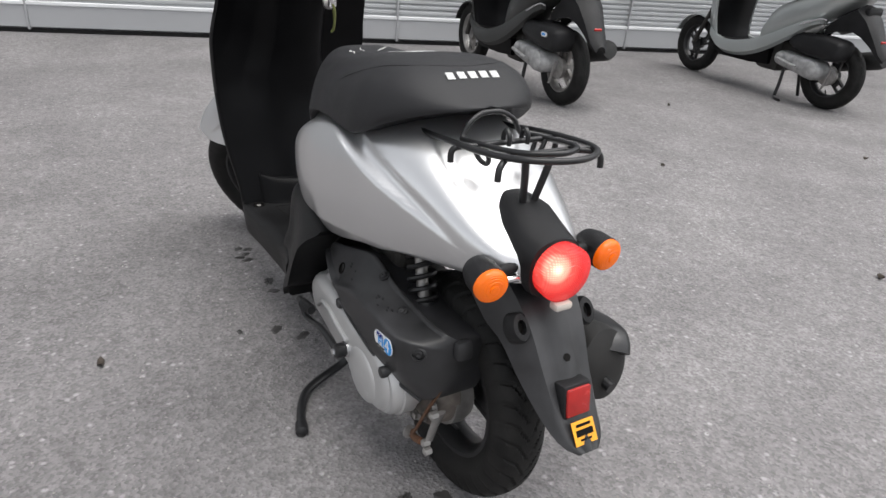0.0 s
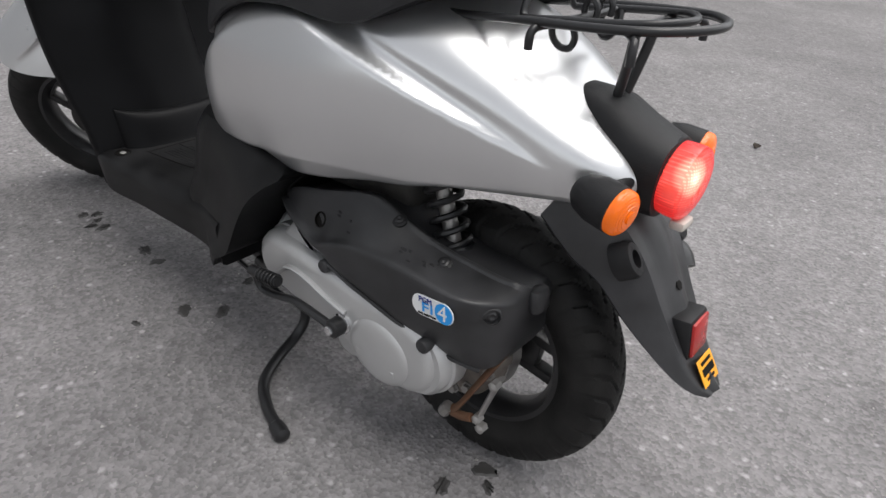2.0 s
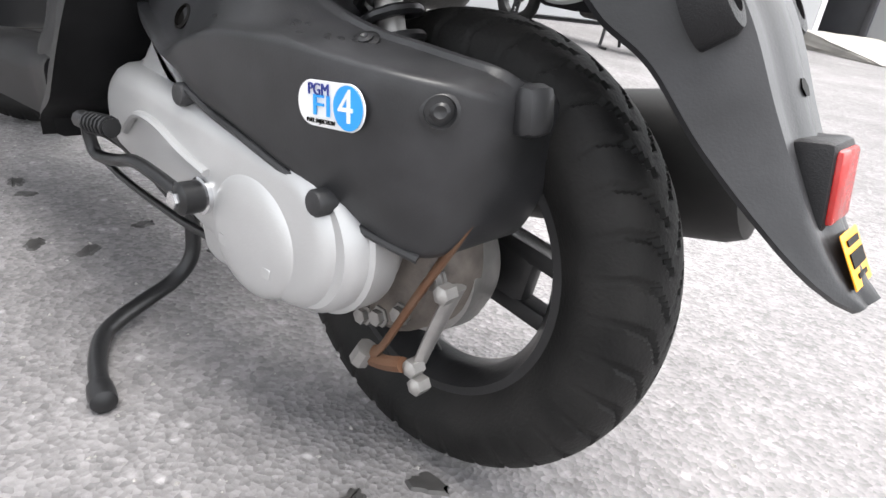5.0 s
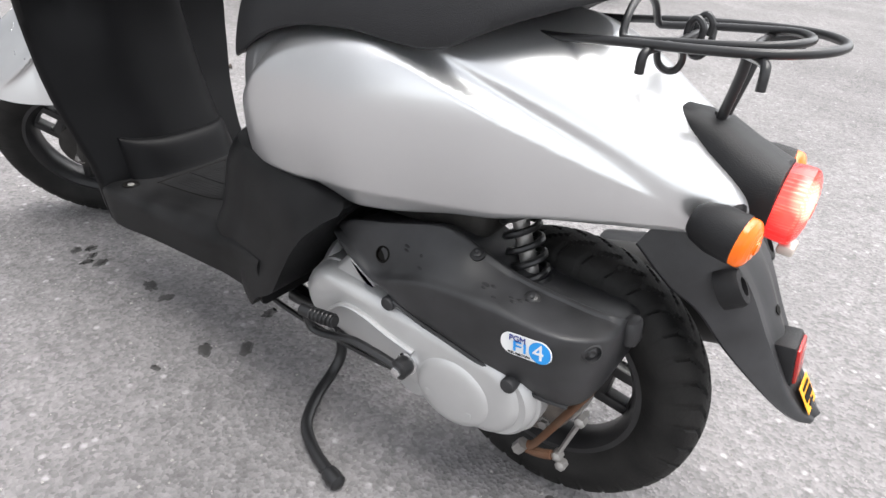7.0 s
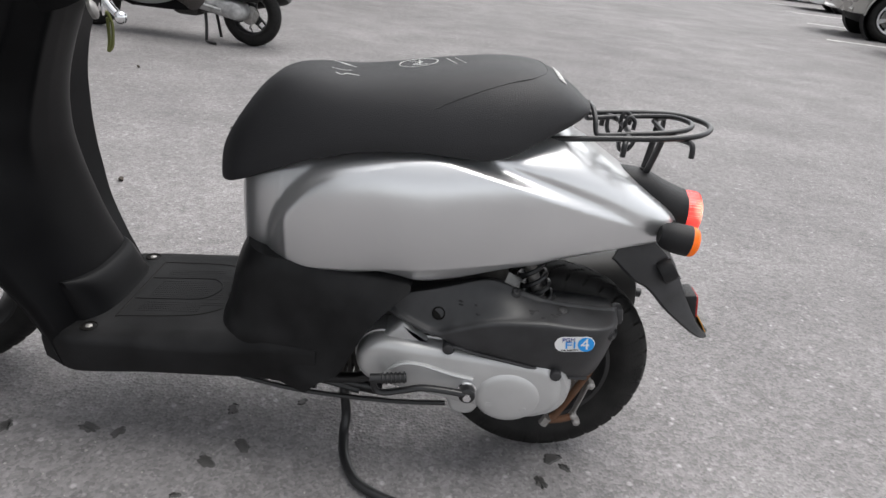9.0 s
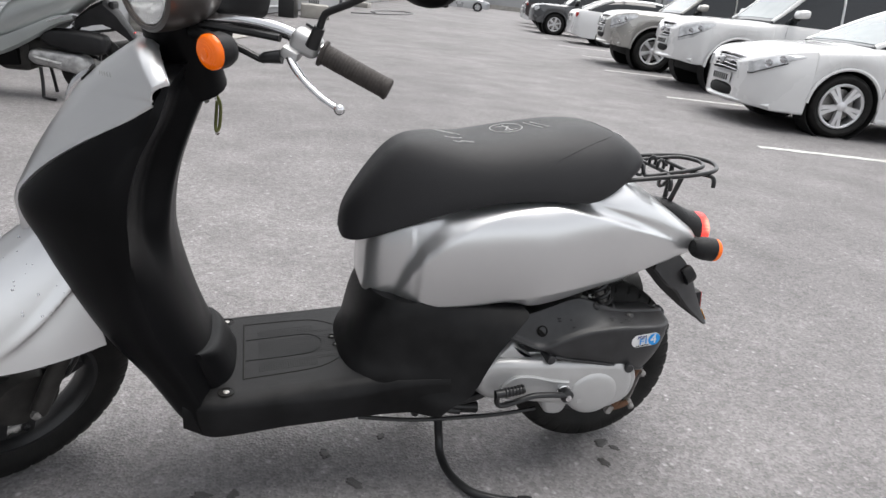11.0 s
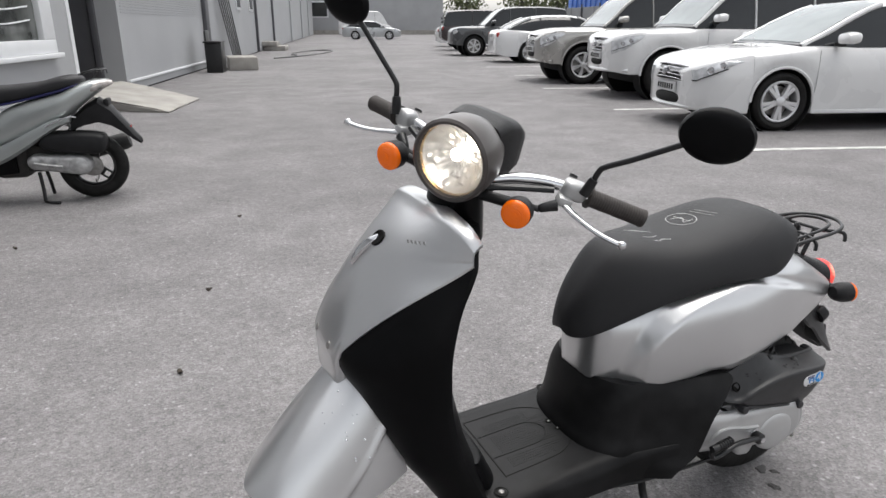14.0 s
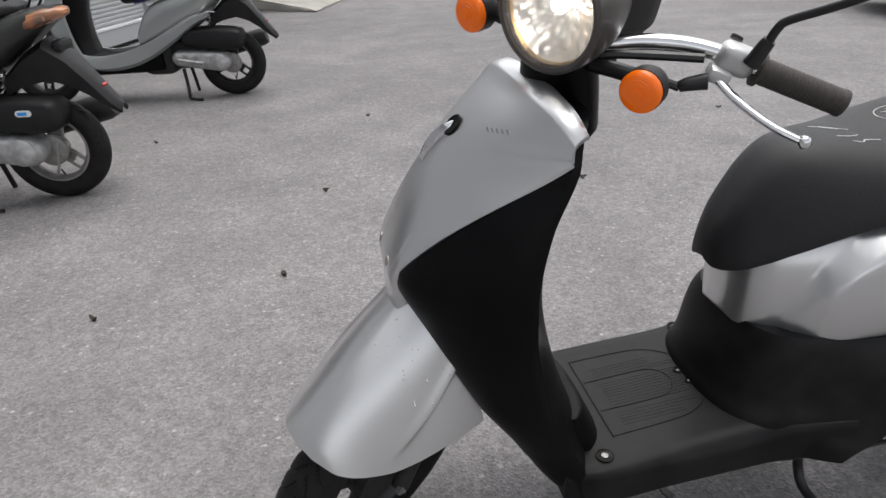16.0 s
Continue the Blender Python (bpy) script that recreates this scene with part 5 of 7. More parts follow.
part("brake_rod", tubes([(0.02, 0.10, 0.160), (-0.10, 0.11, 0.150), (-0.26, 0.115, 0.152), (-0.36, 0.12, 0.165)], 0.0045, 8, 4), STEEL, scooter, "thin black rear brake cable")
part("frame_tube", tubes([(-0.10, 0.095, 0.17), (-0.20, 0.125, 0.205), (-0.24, 0.14, 0.235)], 0.010, 10, 3), STEEL, scooter)
for i in range(4):
    part("hose", tubes([(-0.20 - 0.01 * i, 0.10 + 0.006 * i, 0.34), (-0.225, 0.125 - 0.01 * i, 0.37 + 0.01 * i), (-0.27, 0.11, 0.42)], 0.005, 8, 4), STEEL, scooter)
sp, sq = V(-0.516, 0.076, 0.350), V(-0.440, 0.060, 0.520)
d = sq - sp
fm = frame_to(sp, d)
coil = []
for i in range(97):
    a = i / 96 * 2 * math.pi * 8
    coil.append(fm @ V(0.022 * math.cos(a), 0.022 * math.sin(a), lerp(0.03, d.length, i / 96)))
shock = part("shock_absorber", tubes([sp, sq], 0.011, 12, 1), GREYMETAL, scooter, "rear shock absorber with a black coil spring")
part("coil_spring", tubes(coil, 0.0046, 8, 1), STEEL, shock)
part("shock_collar", turned([(0.012, 0.02), (0.027, 0.022), (0.027, 0.030), (0.012, 0.032)], fm, 20), STEEL, shock)
mf = frame_to((-0.440, -0.130, 0.258), (-1, -0.07, 0.235))
muff = part("muffler", turned([(0.02, -0.03), (0.052, 0.0), (0.057, 0.03), (0.057, 0.272), (0.053, 0.288), (0.030, 0.296), (0.001, 0.296)], mf @ Matrix.Diagonal((0.95, 1.15, 1, 1)), 36), mat("matt_black_exhaust", (0.014, 0.0135, 0.013), 0.6, 0.2, 0.4, 30), scooter, "matt black exhaust muffler on the far side")
part("heat_shield", tubes([(-0.50, -0.186, 0.315), (-0.60, -0.188, 0.342), (-0.67, -0.180, 0.355), (-0.700, -0.172, 0.354), (-0.714, -0.163, 0.340)], 0.034, 14, 4, flat=0.5), STEEL, muff)
part("tail_pipe", tubes([(-0.715, -0.145, 0.300), (-0.748, -0.146, 0.296)], 0.010, 12, 1), STEEL, muff)
part("exhaust_pipe", tubes([(-0.14, -0.04, 0.20), (-0.16, -0.08, 0.165), (-0.26, -0.12, 0.17), (-0.38, -0.135, 0.23), (-0.46, -0.135, 0.277)], 0.014, 10, 5), ENGINE, scooter)

# stand
st = part("side_stand", tubes([(-0.158, 0.050, 0.175), (-0.166, 0.054, 0.110), (-0.172, 0.058, 0.062), (-0.172, 0.080, 0.034), (-0.180, 0.122, 0.020), (-0.200, 0.165, 0.015), (-0.222, 0.190, 0.013), (-0.268, 0.214, 0.012), (-0.314, 0.228, 0.012)], 0.0095, 12, 6), STEEL, scooter, "black steel stand leg touching the ground")
part("stand_foot", turned([(0.006, -0.020), (0.0125, -0.014), (0.0135, 0.0), (0.0125, 0.012), (0.006, 0.016), (0.001, 0.017)], frame_to((-0.318, 0.230, 0.0135), (-1, 0.25, 0)), 16), STEEL, st)
part("stand_leg", tubes([(-0.130, -0.070, 0.175), (-0.136, -0.078, 0.110), (-0.146, -0.088, 0.045), (-0.160, -0.100, 0.014)], 0.0105, 12, 5), STEEL, scooter)
part("stand_spring", tubes([(-0.12, 0.085, 0.165), (-0.20, 0.09, 0.150)], 0.008, 8, 1), STEEL, scooter)


# ---- ground ----
bm = bmesh.new()
gx = [-400, -120, -40, -14, -6] + [-3 + 0.25 * i for i in range(25)] + [6, 14, 40, 120, 400]
gy = [-400, -160, -60, -24, -10, -6] + [-3 + 0.25 * i for i in range(25)] + [6, 14, 40, 120, 400]
grid = [[bm.verts.new((x, y, 0)) for y in gy] for x in gx]
for i in range(len(gx) - 1):
    for j in range(len(gy) - 1):
        bm.faces.new((grid[i][j], grid[i + 1][j], grid[i + 1][j + 1], grid[i][j + 1]))
solid("ground", bm, ASPHALT, "worn pale grey asphalt yard with fine gravel", "ground", kind="structure")


def blot(x, y, r, seed, material=OIL, label="dark oil drip stain on the asphalt", cat="stain", h=0.0025):
    rnd = random.Random(seed)
    bm = bmesh.new()
    pts = []
    for k in range(18):
        a = 2 * math.pi * k / 18
        rr = r * (0.65 + 0.5 * rnd.random())
        pts.append((rr * math.cos(a) * 1.25, rr * math.sin(a) * 0.8))
    prism(bm, pts, [(0.0, -0.001), (h, 0.002)], axis="z", smooth=3)
    return solid("oil_stain", bm, material, label, cat, pose(x, y, 0, 0, 0, rnd.uniform(0, 180)), group="oil stains", kind="")


# ---- the two scooters by the wall ----
def parked_scooter(name, label, m, paint, rim_mat, trim, lamp_mat, has_sticker, strip):
    """A sporty scooter on its stand; its rear axle is over the origin, x runs ahead."""
    s = thing(name, label, "scooter", m, group="scooters parked by the wall")
    wheel("rear_wheel", s, Matrix.Translation((0, 0, 0.207)), 0.207, 0.088, 0.134, rim_mat, 3, 0.022, 100, n=120, bar=0.013, hub=0.04)
    wheel("front_wheel", s, Matrix.Translation((1.18, 0, 0.207)), 0.207, 0.080, 0.134, rim_mat, 3, 0.022, 40, n=120, bar=0.013, hub=0.04)
    # saddle
    prof = [(0.60, 0.600, 0.640, 0.05), (0.57, 0.590, 0.680, 0.09), (0.50, 0.595, 0.712, 0.115), (0.38, 0.615, 0.718, 0.13), (0.22, 0.650, 0.735, 0.14), (0.10, 0.680, 0.765, 0.142), (-0.02, 0.705, 0.772, 0.125), (-0.09, 0.722, 0.760, 0.08), (-0.11, 0.735, 0.748, 0.03)]
    bm = bmesh.new()
    rings(bm, [super_ring(lerp(0.60, -0.11, i / 30), *table(prof, lerp(0.60, -0.11, i / 30)), 32, 0.62, 0.62, 0.4) for i in range(31)])
    st = part("seat", bm, SEATBLACK, s, "black vinyl two-seat saddle")
    if trim:
        for side in (1, -1):
            part("seat_trim", tubes([(x, side * (table(prof, x)[2] * 0.93), table(prof, x)[0] + 0.004) for x in (0.50, 0.38, 0.24, 0.12, 0.0, -0.07)], 0.007, 8, 4), trim, st, "dark blue trim under the saddle")
    # tail body: a wedge that climbs to the rear
    low = [(0.52, 0.30), (0.45, 0.33), (0.30, 0.405), (0.12, 0.50), (-0.05, 0.585), (-0.20, 0.655), (-0.31, 0.70)]
    top = [(0.52, 0.44), (0.45, 0.56), (0.30, 0.625), (0.12, 0.675), (-0.05, 0.72), (-0.20, 0.745), (-0.31, 0.745)]
    wid = [(0.52, 0.125), (0.45, 0.145), (0.30, 0.165), (0.12, 0.165), (-0.05, 0.145), (-0.20, 0.105), (-0.31, 0.06)]
    bm = bmesh.new()
    loops = []
    for i in range(33):
        x = lerp(0.52, -0.31, i / 32)
        loops.append(super_ring(x, table(low, x)[0], table(top, x)[0], table(wid, x)[0], 36, 0.55, 0.8, 0.62))
    rings(bm, loops)
    part("body_cover", bm, paint, s, "painted tail panels")
    # lower strip from the foot board up to the flank
    for side in (1, -1):
        bm = bmesh.new()
        loops = []
        for i in range(25):
            t = i / 24
            x = lerp(0.93, 0.06, t)
            z, = table([(0.06, 0.515), (0.15, 0.49), (0.3, 0.405), (0.45, 0.325), (0.6, 0.275), (0.75, 0.258), (0.85, 0.275), (0.93, 0.33)], x)
            h = 0.048 * math.sin(math.pi * min(1, 0.12 + t * 0.86)) ** 0.6 + 0.004
            y = side * (0.165 + 0.01 * math.sin(math.pi * t))
            loops.append([V(x, y - side * 0.03, z + h), V(x, y - side * 0.006, z + h), V(x, y, z + h * 0.5), V(x, y - side * 0.004, z - h * 0.6), V(x, y - side * 0.03, z - h)])
        rings(bm, loops)
        part("side_strip", bm, strip, s, "painted strip along the foot board")
        # a chrome rod stands in for the highlight along the flank
        part("strip_highlight_rod", tubes([(0.20, side * 0.170, 0.480), (0.12, side * 0.172, 0.515), (0.06, side * 0.170, 0.535), (0.02, side * 0.168, 0.530)], 0.005, 8, 4), CHROME, s)
    # foot board, column and leg shield
    bm = bmesh.new()
    rings(bm, [[V(x, y, z) for y, z in ((-w, zt - 0.01), (-w * 0.95, zt), (w * 0.95, zt), (w, zt - 0.01), (w * 0.9, zb), (-w * 0.9, zb))] for x, zt, zb, w in ((0.40, 0.30, 0.20, 0.14), (0.55, 0.285, 0.19, 0.15), (0.80, 0.285, 0.19, 0.15), (0.90, 0.33, 0.22, 0.14))])
    part("floorboard", bm, BLACK, s, "black plastic foot board")
    bm = bmesh.new()
    loops = []
    for i in range(25):
        z = lerp(0.26, 0.90, i / 24)
        xn, xe, w, xc = table([(0.26, 0.99, 0.86, 0.15, 0.83), (0.40, 1.06, 0.90, 0.165, 0.85), (0.55, 1.07, 0.91, 0.185, 0.84), (0.70, 1.03, 0.88, 0.20, 0.80), (0.82, 0.98, 0.83, 0.19, 0.76), (0.90, 0.92, 0.80, 0.15, 0.74)], z)
        out = [V(xn - (xn - xe) * abs(lerp(-1, 1, j / 20)) ** 2.4, w * lerp(-1, 1, j / 20), z) for j in range(21)]
        back = [V(xc + (xe - 0.015 - xc) * abs(lerp(1, -1, j / 20)) ** 1.5, w * lerp(1, -1, j / 20), z) for j in range(1, 20)]
        loops.append(out + back)
    rings(bm, loops)
    sh = part("leg_shield", bm, BLACK, s, "black plastic inner leg shield")
    bm = bmesh.new()
    loops = []
    for i in range(25):
        z = lerp(0.30, 0.90, i / 24)
        xn, xe, w, xc = table([(0.26, 0.99, 0.86, 0.15, 0.83), (0.40, 1.06, 0.90, 0.165, 0.85), (0.55, 1.07, 0.91, 0.185, 0.84), (0.70, 1.03, 0.88, 0.20, 0.80), (0.82, 0.98, 0.83, 0.19, 0.76), (0.90, 0.92, 0.80, 0.15, 0.74)], z)
        out = [V(xn + 0.006 - (xn - xe + 0.012) * abs(lerp(-1, 1, j / 20)) ** 2.4, (w + 0.004) * lerp(-1, 1, j / 20), z) for j in range(21)]
        loops.append(out + [V(p.x - 0.012, p.y * 0.97, p.z) for p in reversed(out)])
    rings(bm, loops)
    part("front_cover", bm, paint, s, "painted front cover")
    part("handlebar", tubes([(0.80, 0.30, 0.97), (0.84, 0.18, 0.99), (0.87, 0.0, 0.97), (0.84, -0.18, 0.99), (0.80, -0.30, 0.97)], 0.016, 12, 5), STEEL, s)
    bm = bmesh.new()
    rings(bm, [super_ring(x, zb, zt, w, 28, 0.7, 0.7) for x, zb, zt, w in ((0.98, 0.93, 0.98, 0.05), (0.95, 0.90, 1.02, 0.10), (0.88, 0.88, 1.05, 0.14), (0.80, 0.90, 1.04, 0.12), (0.77, 0.93, 1.00, 0.06))])
    part("handlebar_cover", bm, paint, s)
    bm = bmesh.new()
    loops = []
    for i in range(17):
        a = radians(lerp(20, 150, i / 16))
        loops.append([V(1.18 + (0.235 - abs(q) * 0.02) * math.cos(a), 0.062 * q, 0.207 + (0.235 - abs(q) * 0.03) * math.sin(a)) for q in (-1, -0.6, 0, 0.6, 1)] + [V(1.18 + 0.222 * math.cos(a), 0.058 * q, 0.207 + 0.215 * math.sin(a)) for q in (1, 0, -1)])
    rings(bm, loops)
    part("front_fender", bm, strip, s)
    for side in (1, -1):
        part("fork_leg", tubes([(1.05, 0.055 * side, 0.50), (1.11, 0.055 * side, 0.36), (1.18, 0.055 * side, 0.207)], 0.016, 10, 3), ENGINE, s)
    # engine, air box, shock, exhaust
    bm = bmesh.new()
    prism(bm, capsule(0.295, 0.262, 0.045, 0.045, 0.232, 0.060), [(0.05, 0), (0.13, 0), (0.148, 0.006), (0.158, 0.018), (0.160, 0.030)], smooth=1)
    case = part("crankcase_cover", bm, DULLCASE, s, "silver cast engine cover", angle=50)
    part("clutch_boss", turned([(0.054, -0.01), (0.053, 0.004), (0.046, 0.009), (0.001, 0.011)], frame_to((0.055, 0.157, 0.235), (0, 1, 0)), 32), DULLCASE, case)
    part("kick_lever", tubes([(0.14, 0.178, 0.235), (0.20, 0.18, 0.245), (0.29, 0.18, 0.262)], 0.010, 10, 3), DULLCASE, case)
    bm = bmesh.new()
    prism(bm, [(0.26, 0.36), (0.22, 0.43), (0.08, 0.44), (-0.08, 0.425), (-0.115, 0.39), (-0.10, 0.315), (-0.02, 0.300), (0.15, 0.320)], [(0.04, 0), (0.13, 0.0), (0.155, 0.012), (0.162, 0.026)])
    air = part("air_cleaner", bm, DARK, s, "black air cleaner box")
    if has_sticker:
        bm = bmesh.new()
        prism(bm, capsule(-0.018, 0, 0.012, 0.018, 0, 0.012), [(0, 0), (0.001, 0.0004)], smooth=1)
        stk = part("sticker", bm, WHITE, air, "small white and blue sticker", m=Matrix.Translation((0.0, 0.1625, 0.385)))
        part("sticker_bar", block((0.034, 0.0008, 0.012), Matrix.Translation((0.004, 0.1640, 0.385)), 0), BLUE, stk)
    engine = part("engine", block((0.30, 0.16, 0.17), Matrix.Translation((0.27, 0.0, 0.275)), 0.03, 2), ENGINE, s, "dark engine block")
    part("cylinder", block((0.20, 0.20, 0.20), Matrix.Translation((0.44, 0.0, 0.26)), 0.04, 2), ENGINE, engine)
    a, b = V(0.05, 0.05, 0.36), V(0.12, 0.045, 0.56)
    shock = part("shock_absorber", tubes([a, b], 0.012, 10, 1), GREYMETAL, s)
    fm = frame_to(a, b - a)
    part("coil_spring", tubes([fm @ V(0.022 * math.cos(i * 0.55), 0.022 * math.sin(i * 0.55), 0.03 + 0.0021 * i) for i in range(80)], 0.005, 6, 1), CHROME, shock)
    part("muffler", turned([(0.02, -0.03), (0.05, 0.0), (0.055, 0.03), (0.055, 0.27), (0.045, 0.30), (0.001, 0.305)], frame_to((0.08, -0.13, 0.27), (-1, 0, 0.24)), 28), mat("scooter_exhaust", (0.03, 0.03, 0.03), 0.55, 0.4, 0.3, 20), s)
    part("brake_arm", tubes([(-0.06, 0.10, 0.25), (-0.045, 0.11, 0.17), (-0.03, 0.11, 0.13)], 0.009, 8, 3, flat=0.5), GREYMETAL, s)
    part("drum", turned([(0.02, 0.02), (0.06, 0.024), (0.062, 0.05), (0.03, 0.06), (0.001, 0.06)], Matrix.Translation((0, 0, 0.207)) @ pose(0, 0, 0, -90), 28), GREYMETAL, s)
    # rear guard, lamps, carrier
    bm = bmesh.new()
    loops = []
    for x, z, w, th in ((0.06, 0.52, 0.09, 0.06), (-0.06, 0.590, 0.09, 0.10), (-0.18, 0.635, 0.085, 0.13), (-0.28, 0.580, 0.075, 0.10), (-0.37, 0.495, 0.06, 0.06), (-0.45, 0.415, 0.05, 0.03), (-0.50, 0.372, 0.03, 0.015)):
        loops.append([V(x, w * q, z - 0.03 * abs(q) ** 3) for q in (-1, -0.7, -0.3, 0, 0.3, 0.7, 1)] + [V(x + 0.012, w * 0.9 * q, z - th - 0.02 * abs(q) ** 3) for q in (1, 0.3, -0.3, -1)])
    rings(bm, loops)
    gd = part("mud_guard", bm, DARK, s, "dark plastic rear mud guard")
    part("reflector", block((0.012, 0.045, 0.03), Matrix.Translation((-0.415, 0, 0.440)) @ pose(0, 0, 0, 0, -35, 0), 0.004), REDREFL, gd, "small red reflector")
    part("plate_bracket", block((0.05, 0.12, 0.05), Matrix.Translation((-0.245, 0, 0.60)), 0.015), DARK, gd)
    bm = bmesh.new()
    rings(bm, [super_ring(x, zb, zt, w, 24, 0.6, 0.7) for x, zb, zt, w in ((-0.20, 0.665, 0.735, 0.112), (-0.27, 0.685, 0.742, 0.095), (-0.335, 0.705, 0.738, 0.06), (-0.355, 0.715, 0.728, 0.03))])
    part("tail_lamp", bm, lamp_mat, s, "tail lamp with red and clear lenses")
    for side in (1, -1):
        bm = bmesh.new()
        rings(bm, [super_ring(x, zb, zt, w, 16, 0.7, 0.7) for x, zb, zt, w in ((-0.16, 0.672, 0.70, 0.012), (-0.22, 0.678, 0.712, 0.02), (-0.29, 0.70, 0.72, 0.012))])
        part("turn_signal", bm, lamp_mat if lamp_mat is not REDREFL else AMBER, s, m=Matrix.Translation((0, 0.098 * side, 0)))
    rk = part("carrier", tubes([(-0.08, 0.075, 0.775), (-0.18, 0.08, 0.795), (-0.27, 0.065, 0.800), (-0.31, 0.0, 0.802), (-0.27, -0.065, 0.800), (-0.18, -0.08, 0.795), (-0.08, -0.075, 0.775)], 0.006, 8, 5), STEEL, s, "black rod rear carrier")
    for x in (-0.16, -0.24):
        part("cross_bar", tubes([(x, 0.078, 0.793), (x, 0, 0.793), (x, -0.078, 0.793)], 0.005, 8, 2), STEEL, rk)
    for side in (1, -1):
        part("carrier_stay", tubes([(-0.22, 0.05 * side, 0.795), (-0.20, 0.045 * side, 0.765), (-0.17, 0.04 * side, 0.74)], 0.006, 8, 3), STEEL, rk)
        part("hook", tubes([(-0.27, 0.06 * side, 0.80), (-0.29, 0.085 * side, 0.795), (-0.292, 0.09 * side, 0.77)], 0.005, 8, 3), STEEL, rk)
        part("stand_leg", tubes([(0.30, 0.075 * side, 0.19), (0.29, 0.09 * side, 0.10), (0.285, 0.11 * side, 0.012)], 0.011, 10, 3), STEEL, s)
    part("stand_foot", tubes([(0.285, 0.112, 0.012), (0.24, 0.15, 0.010), (0.19, 0.17, 0.010)], 0.009, 8, 3), STEEL, s)
    # a short overhang behind the rear axle
    tail = {"seat": 0.60, "seat_trim": 0.60, "body_cover": 0.62, "tail_lamp": 0.62, "turn_signal": 0.62, "carrier": 0.62, "cross_bar": 0.62, "carrier_stay": 0.62, "hook": 0.62, "mud_guard": 0.68, "reflector": 0.68, "plate_bracket": 0.68}
    for ob in s.children_recursive:
        k = tail.get(ob.name.split(".")[0])
        if k:
            for v in ob.data.vertices:
                if v.co.x < 0.1:
                    v.co.x = 0.1 + (v.co.x - 0.1) * k
    return s


PAINT_GREY = mat("silver_grey_metallic_paint", (0.44, 0.465, 0.46), 0.35, 0.6, 0.05, 4, 700, 0.03, coat=0.5)
PAINT_DARK = mat("dark_grey_scuffed_paint", (0.030, 0.031, 0.030), 0.42, 0.2, 0.3, 8, 400, 0.1, coat=0.2)
CLEARRED = mat("clear_and_smoked_lens", (0.40, 0.40, 0.38), 0.12, 0.2, 0.5, 14, 100, 0.0, tint=(0.46, 0.42, 0.40))
SMOKE = mat("clear_amber_lens", (0.24, 0.17, 0.14), 0.15, 0, 0.5, 14, 100, 0.0, tint=(0.30, 0.12, 0.05))
BLUETRIM = mat("dark_blue_plastic", (0.012, 0.014, 0.085), 0.45)
K = 1.09
parked_scooter("scooter", "silver-grey sporty scooter with blue seat trim on its stand", pose(1.262, -4.075, 0, 0, 0, -7) @ Matrix.Scale(K, 4), PAINT_GREY, RIM, BLUETRIM, CLEARRED, False, PAINT_GREY)
parked_scooter("scooter", "scuffed dark grey scooter with silver wheels on its stand", pose(1.842, -2.200, 0, 0, 0, -7) @ Matrix.Scale(K, 4), PAINT_DARK, mat("dull_silver_wheel", (0.28, 0.27, 0.26), 0.45, 0.6, 0.2, 30), None, SMOKE, True, PAINT_DARK)


# ---- parked cars ----
CARWHITE = mat("white_car_paint", (0.70, 0.70, 0.70), 0.28, 0.0, 0.03, 2, 300, 0.0, coat=0.8)
CARSILVER = mat("silver_beige_car_paint", (0.40, 0.39, 0.37), 0.3, 0.55, 0.04, 2, 300, 0.0, coat=0.7)
CARGREY = mat("dark_grey_car_paint", (0.075, 0.078, 0.082), 0.3, 0.4, 0.05, 2, 300, 0.0, coat=0.7)
CARDARK = mat("dark_brown_car_paint", (0.035, 0.026, 0.027), 0.28, 0.3, 0.06, 2, 300, 0.0, coat=0.7)
CARGLASS = mat("dark_car_window", (0.012, 0.014, 0.016), 0.06, 0, 0.1, 2, 100, 0.0, spec=0.7, rvar=0.02)
# the sky's reflection is put into this glass as a pale base colour
SCREEN = mat("windscreen_paled_for_sky", (0.16, 0.19, 0.19), 0.07, 0, 0.2, 1.5, 100, 0.0, spec=0.8, rvar=0.02)
ALLOY = mat("silver_alloy_wheel", (0.66, 0.66, 0.67), 0.34, 0.55, 0.05, 10, 300, 0.02)
LAMPGLASS = mat("clear_car_lamp", (0.62, 0.63, 0.645), 0.1, 0.25, 0.4, 9, 100, 0.0)
PLATE = mat("white_number_plate", (0.62, 0.62, 0.62), 0.45, 0, 0.05)
WELL = mat("black_wheel_well", (0.008, 0.008, 0.008), 0.9, 0, 0.2)
SEAM = mat("grey_door_gap", (0.16, 0.16, 0.16), 0.8, 0, 0.1)
CHROMEBAR = mat("chrome_trim", (0.68, 0.68, 0.69), 0.18, 1.0, 0.05, 10, 100, 0.0)


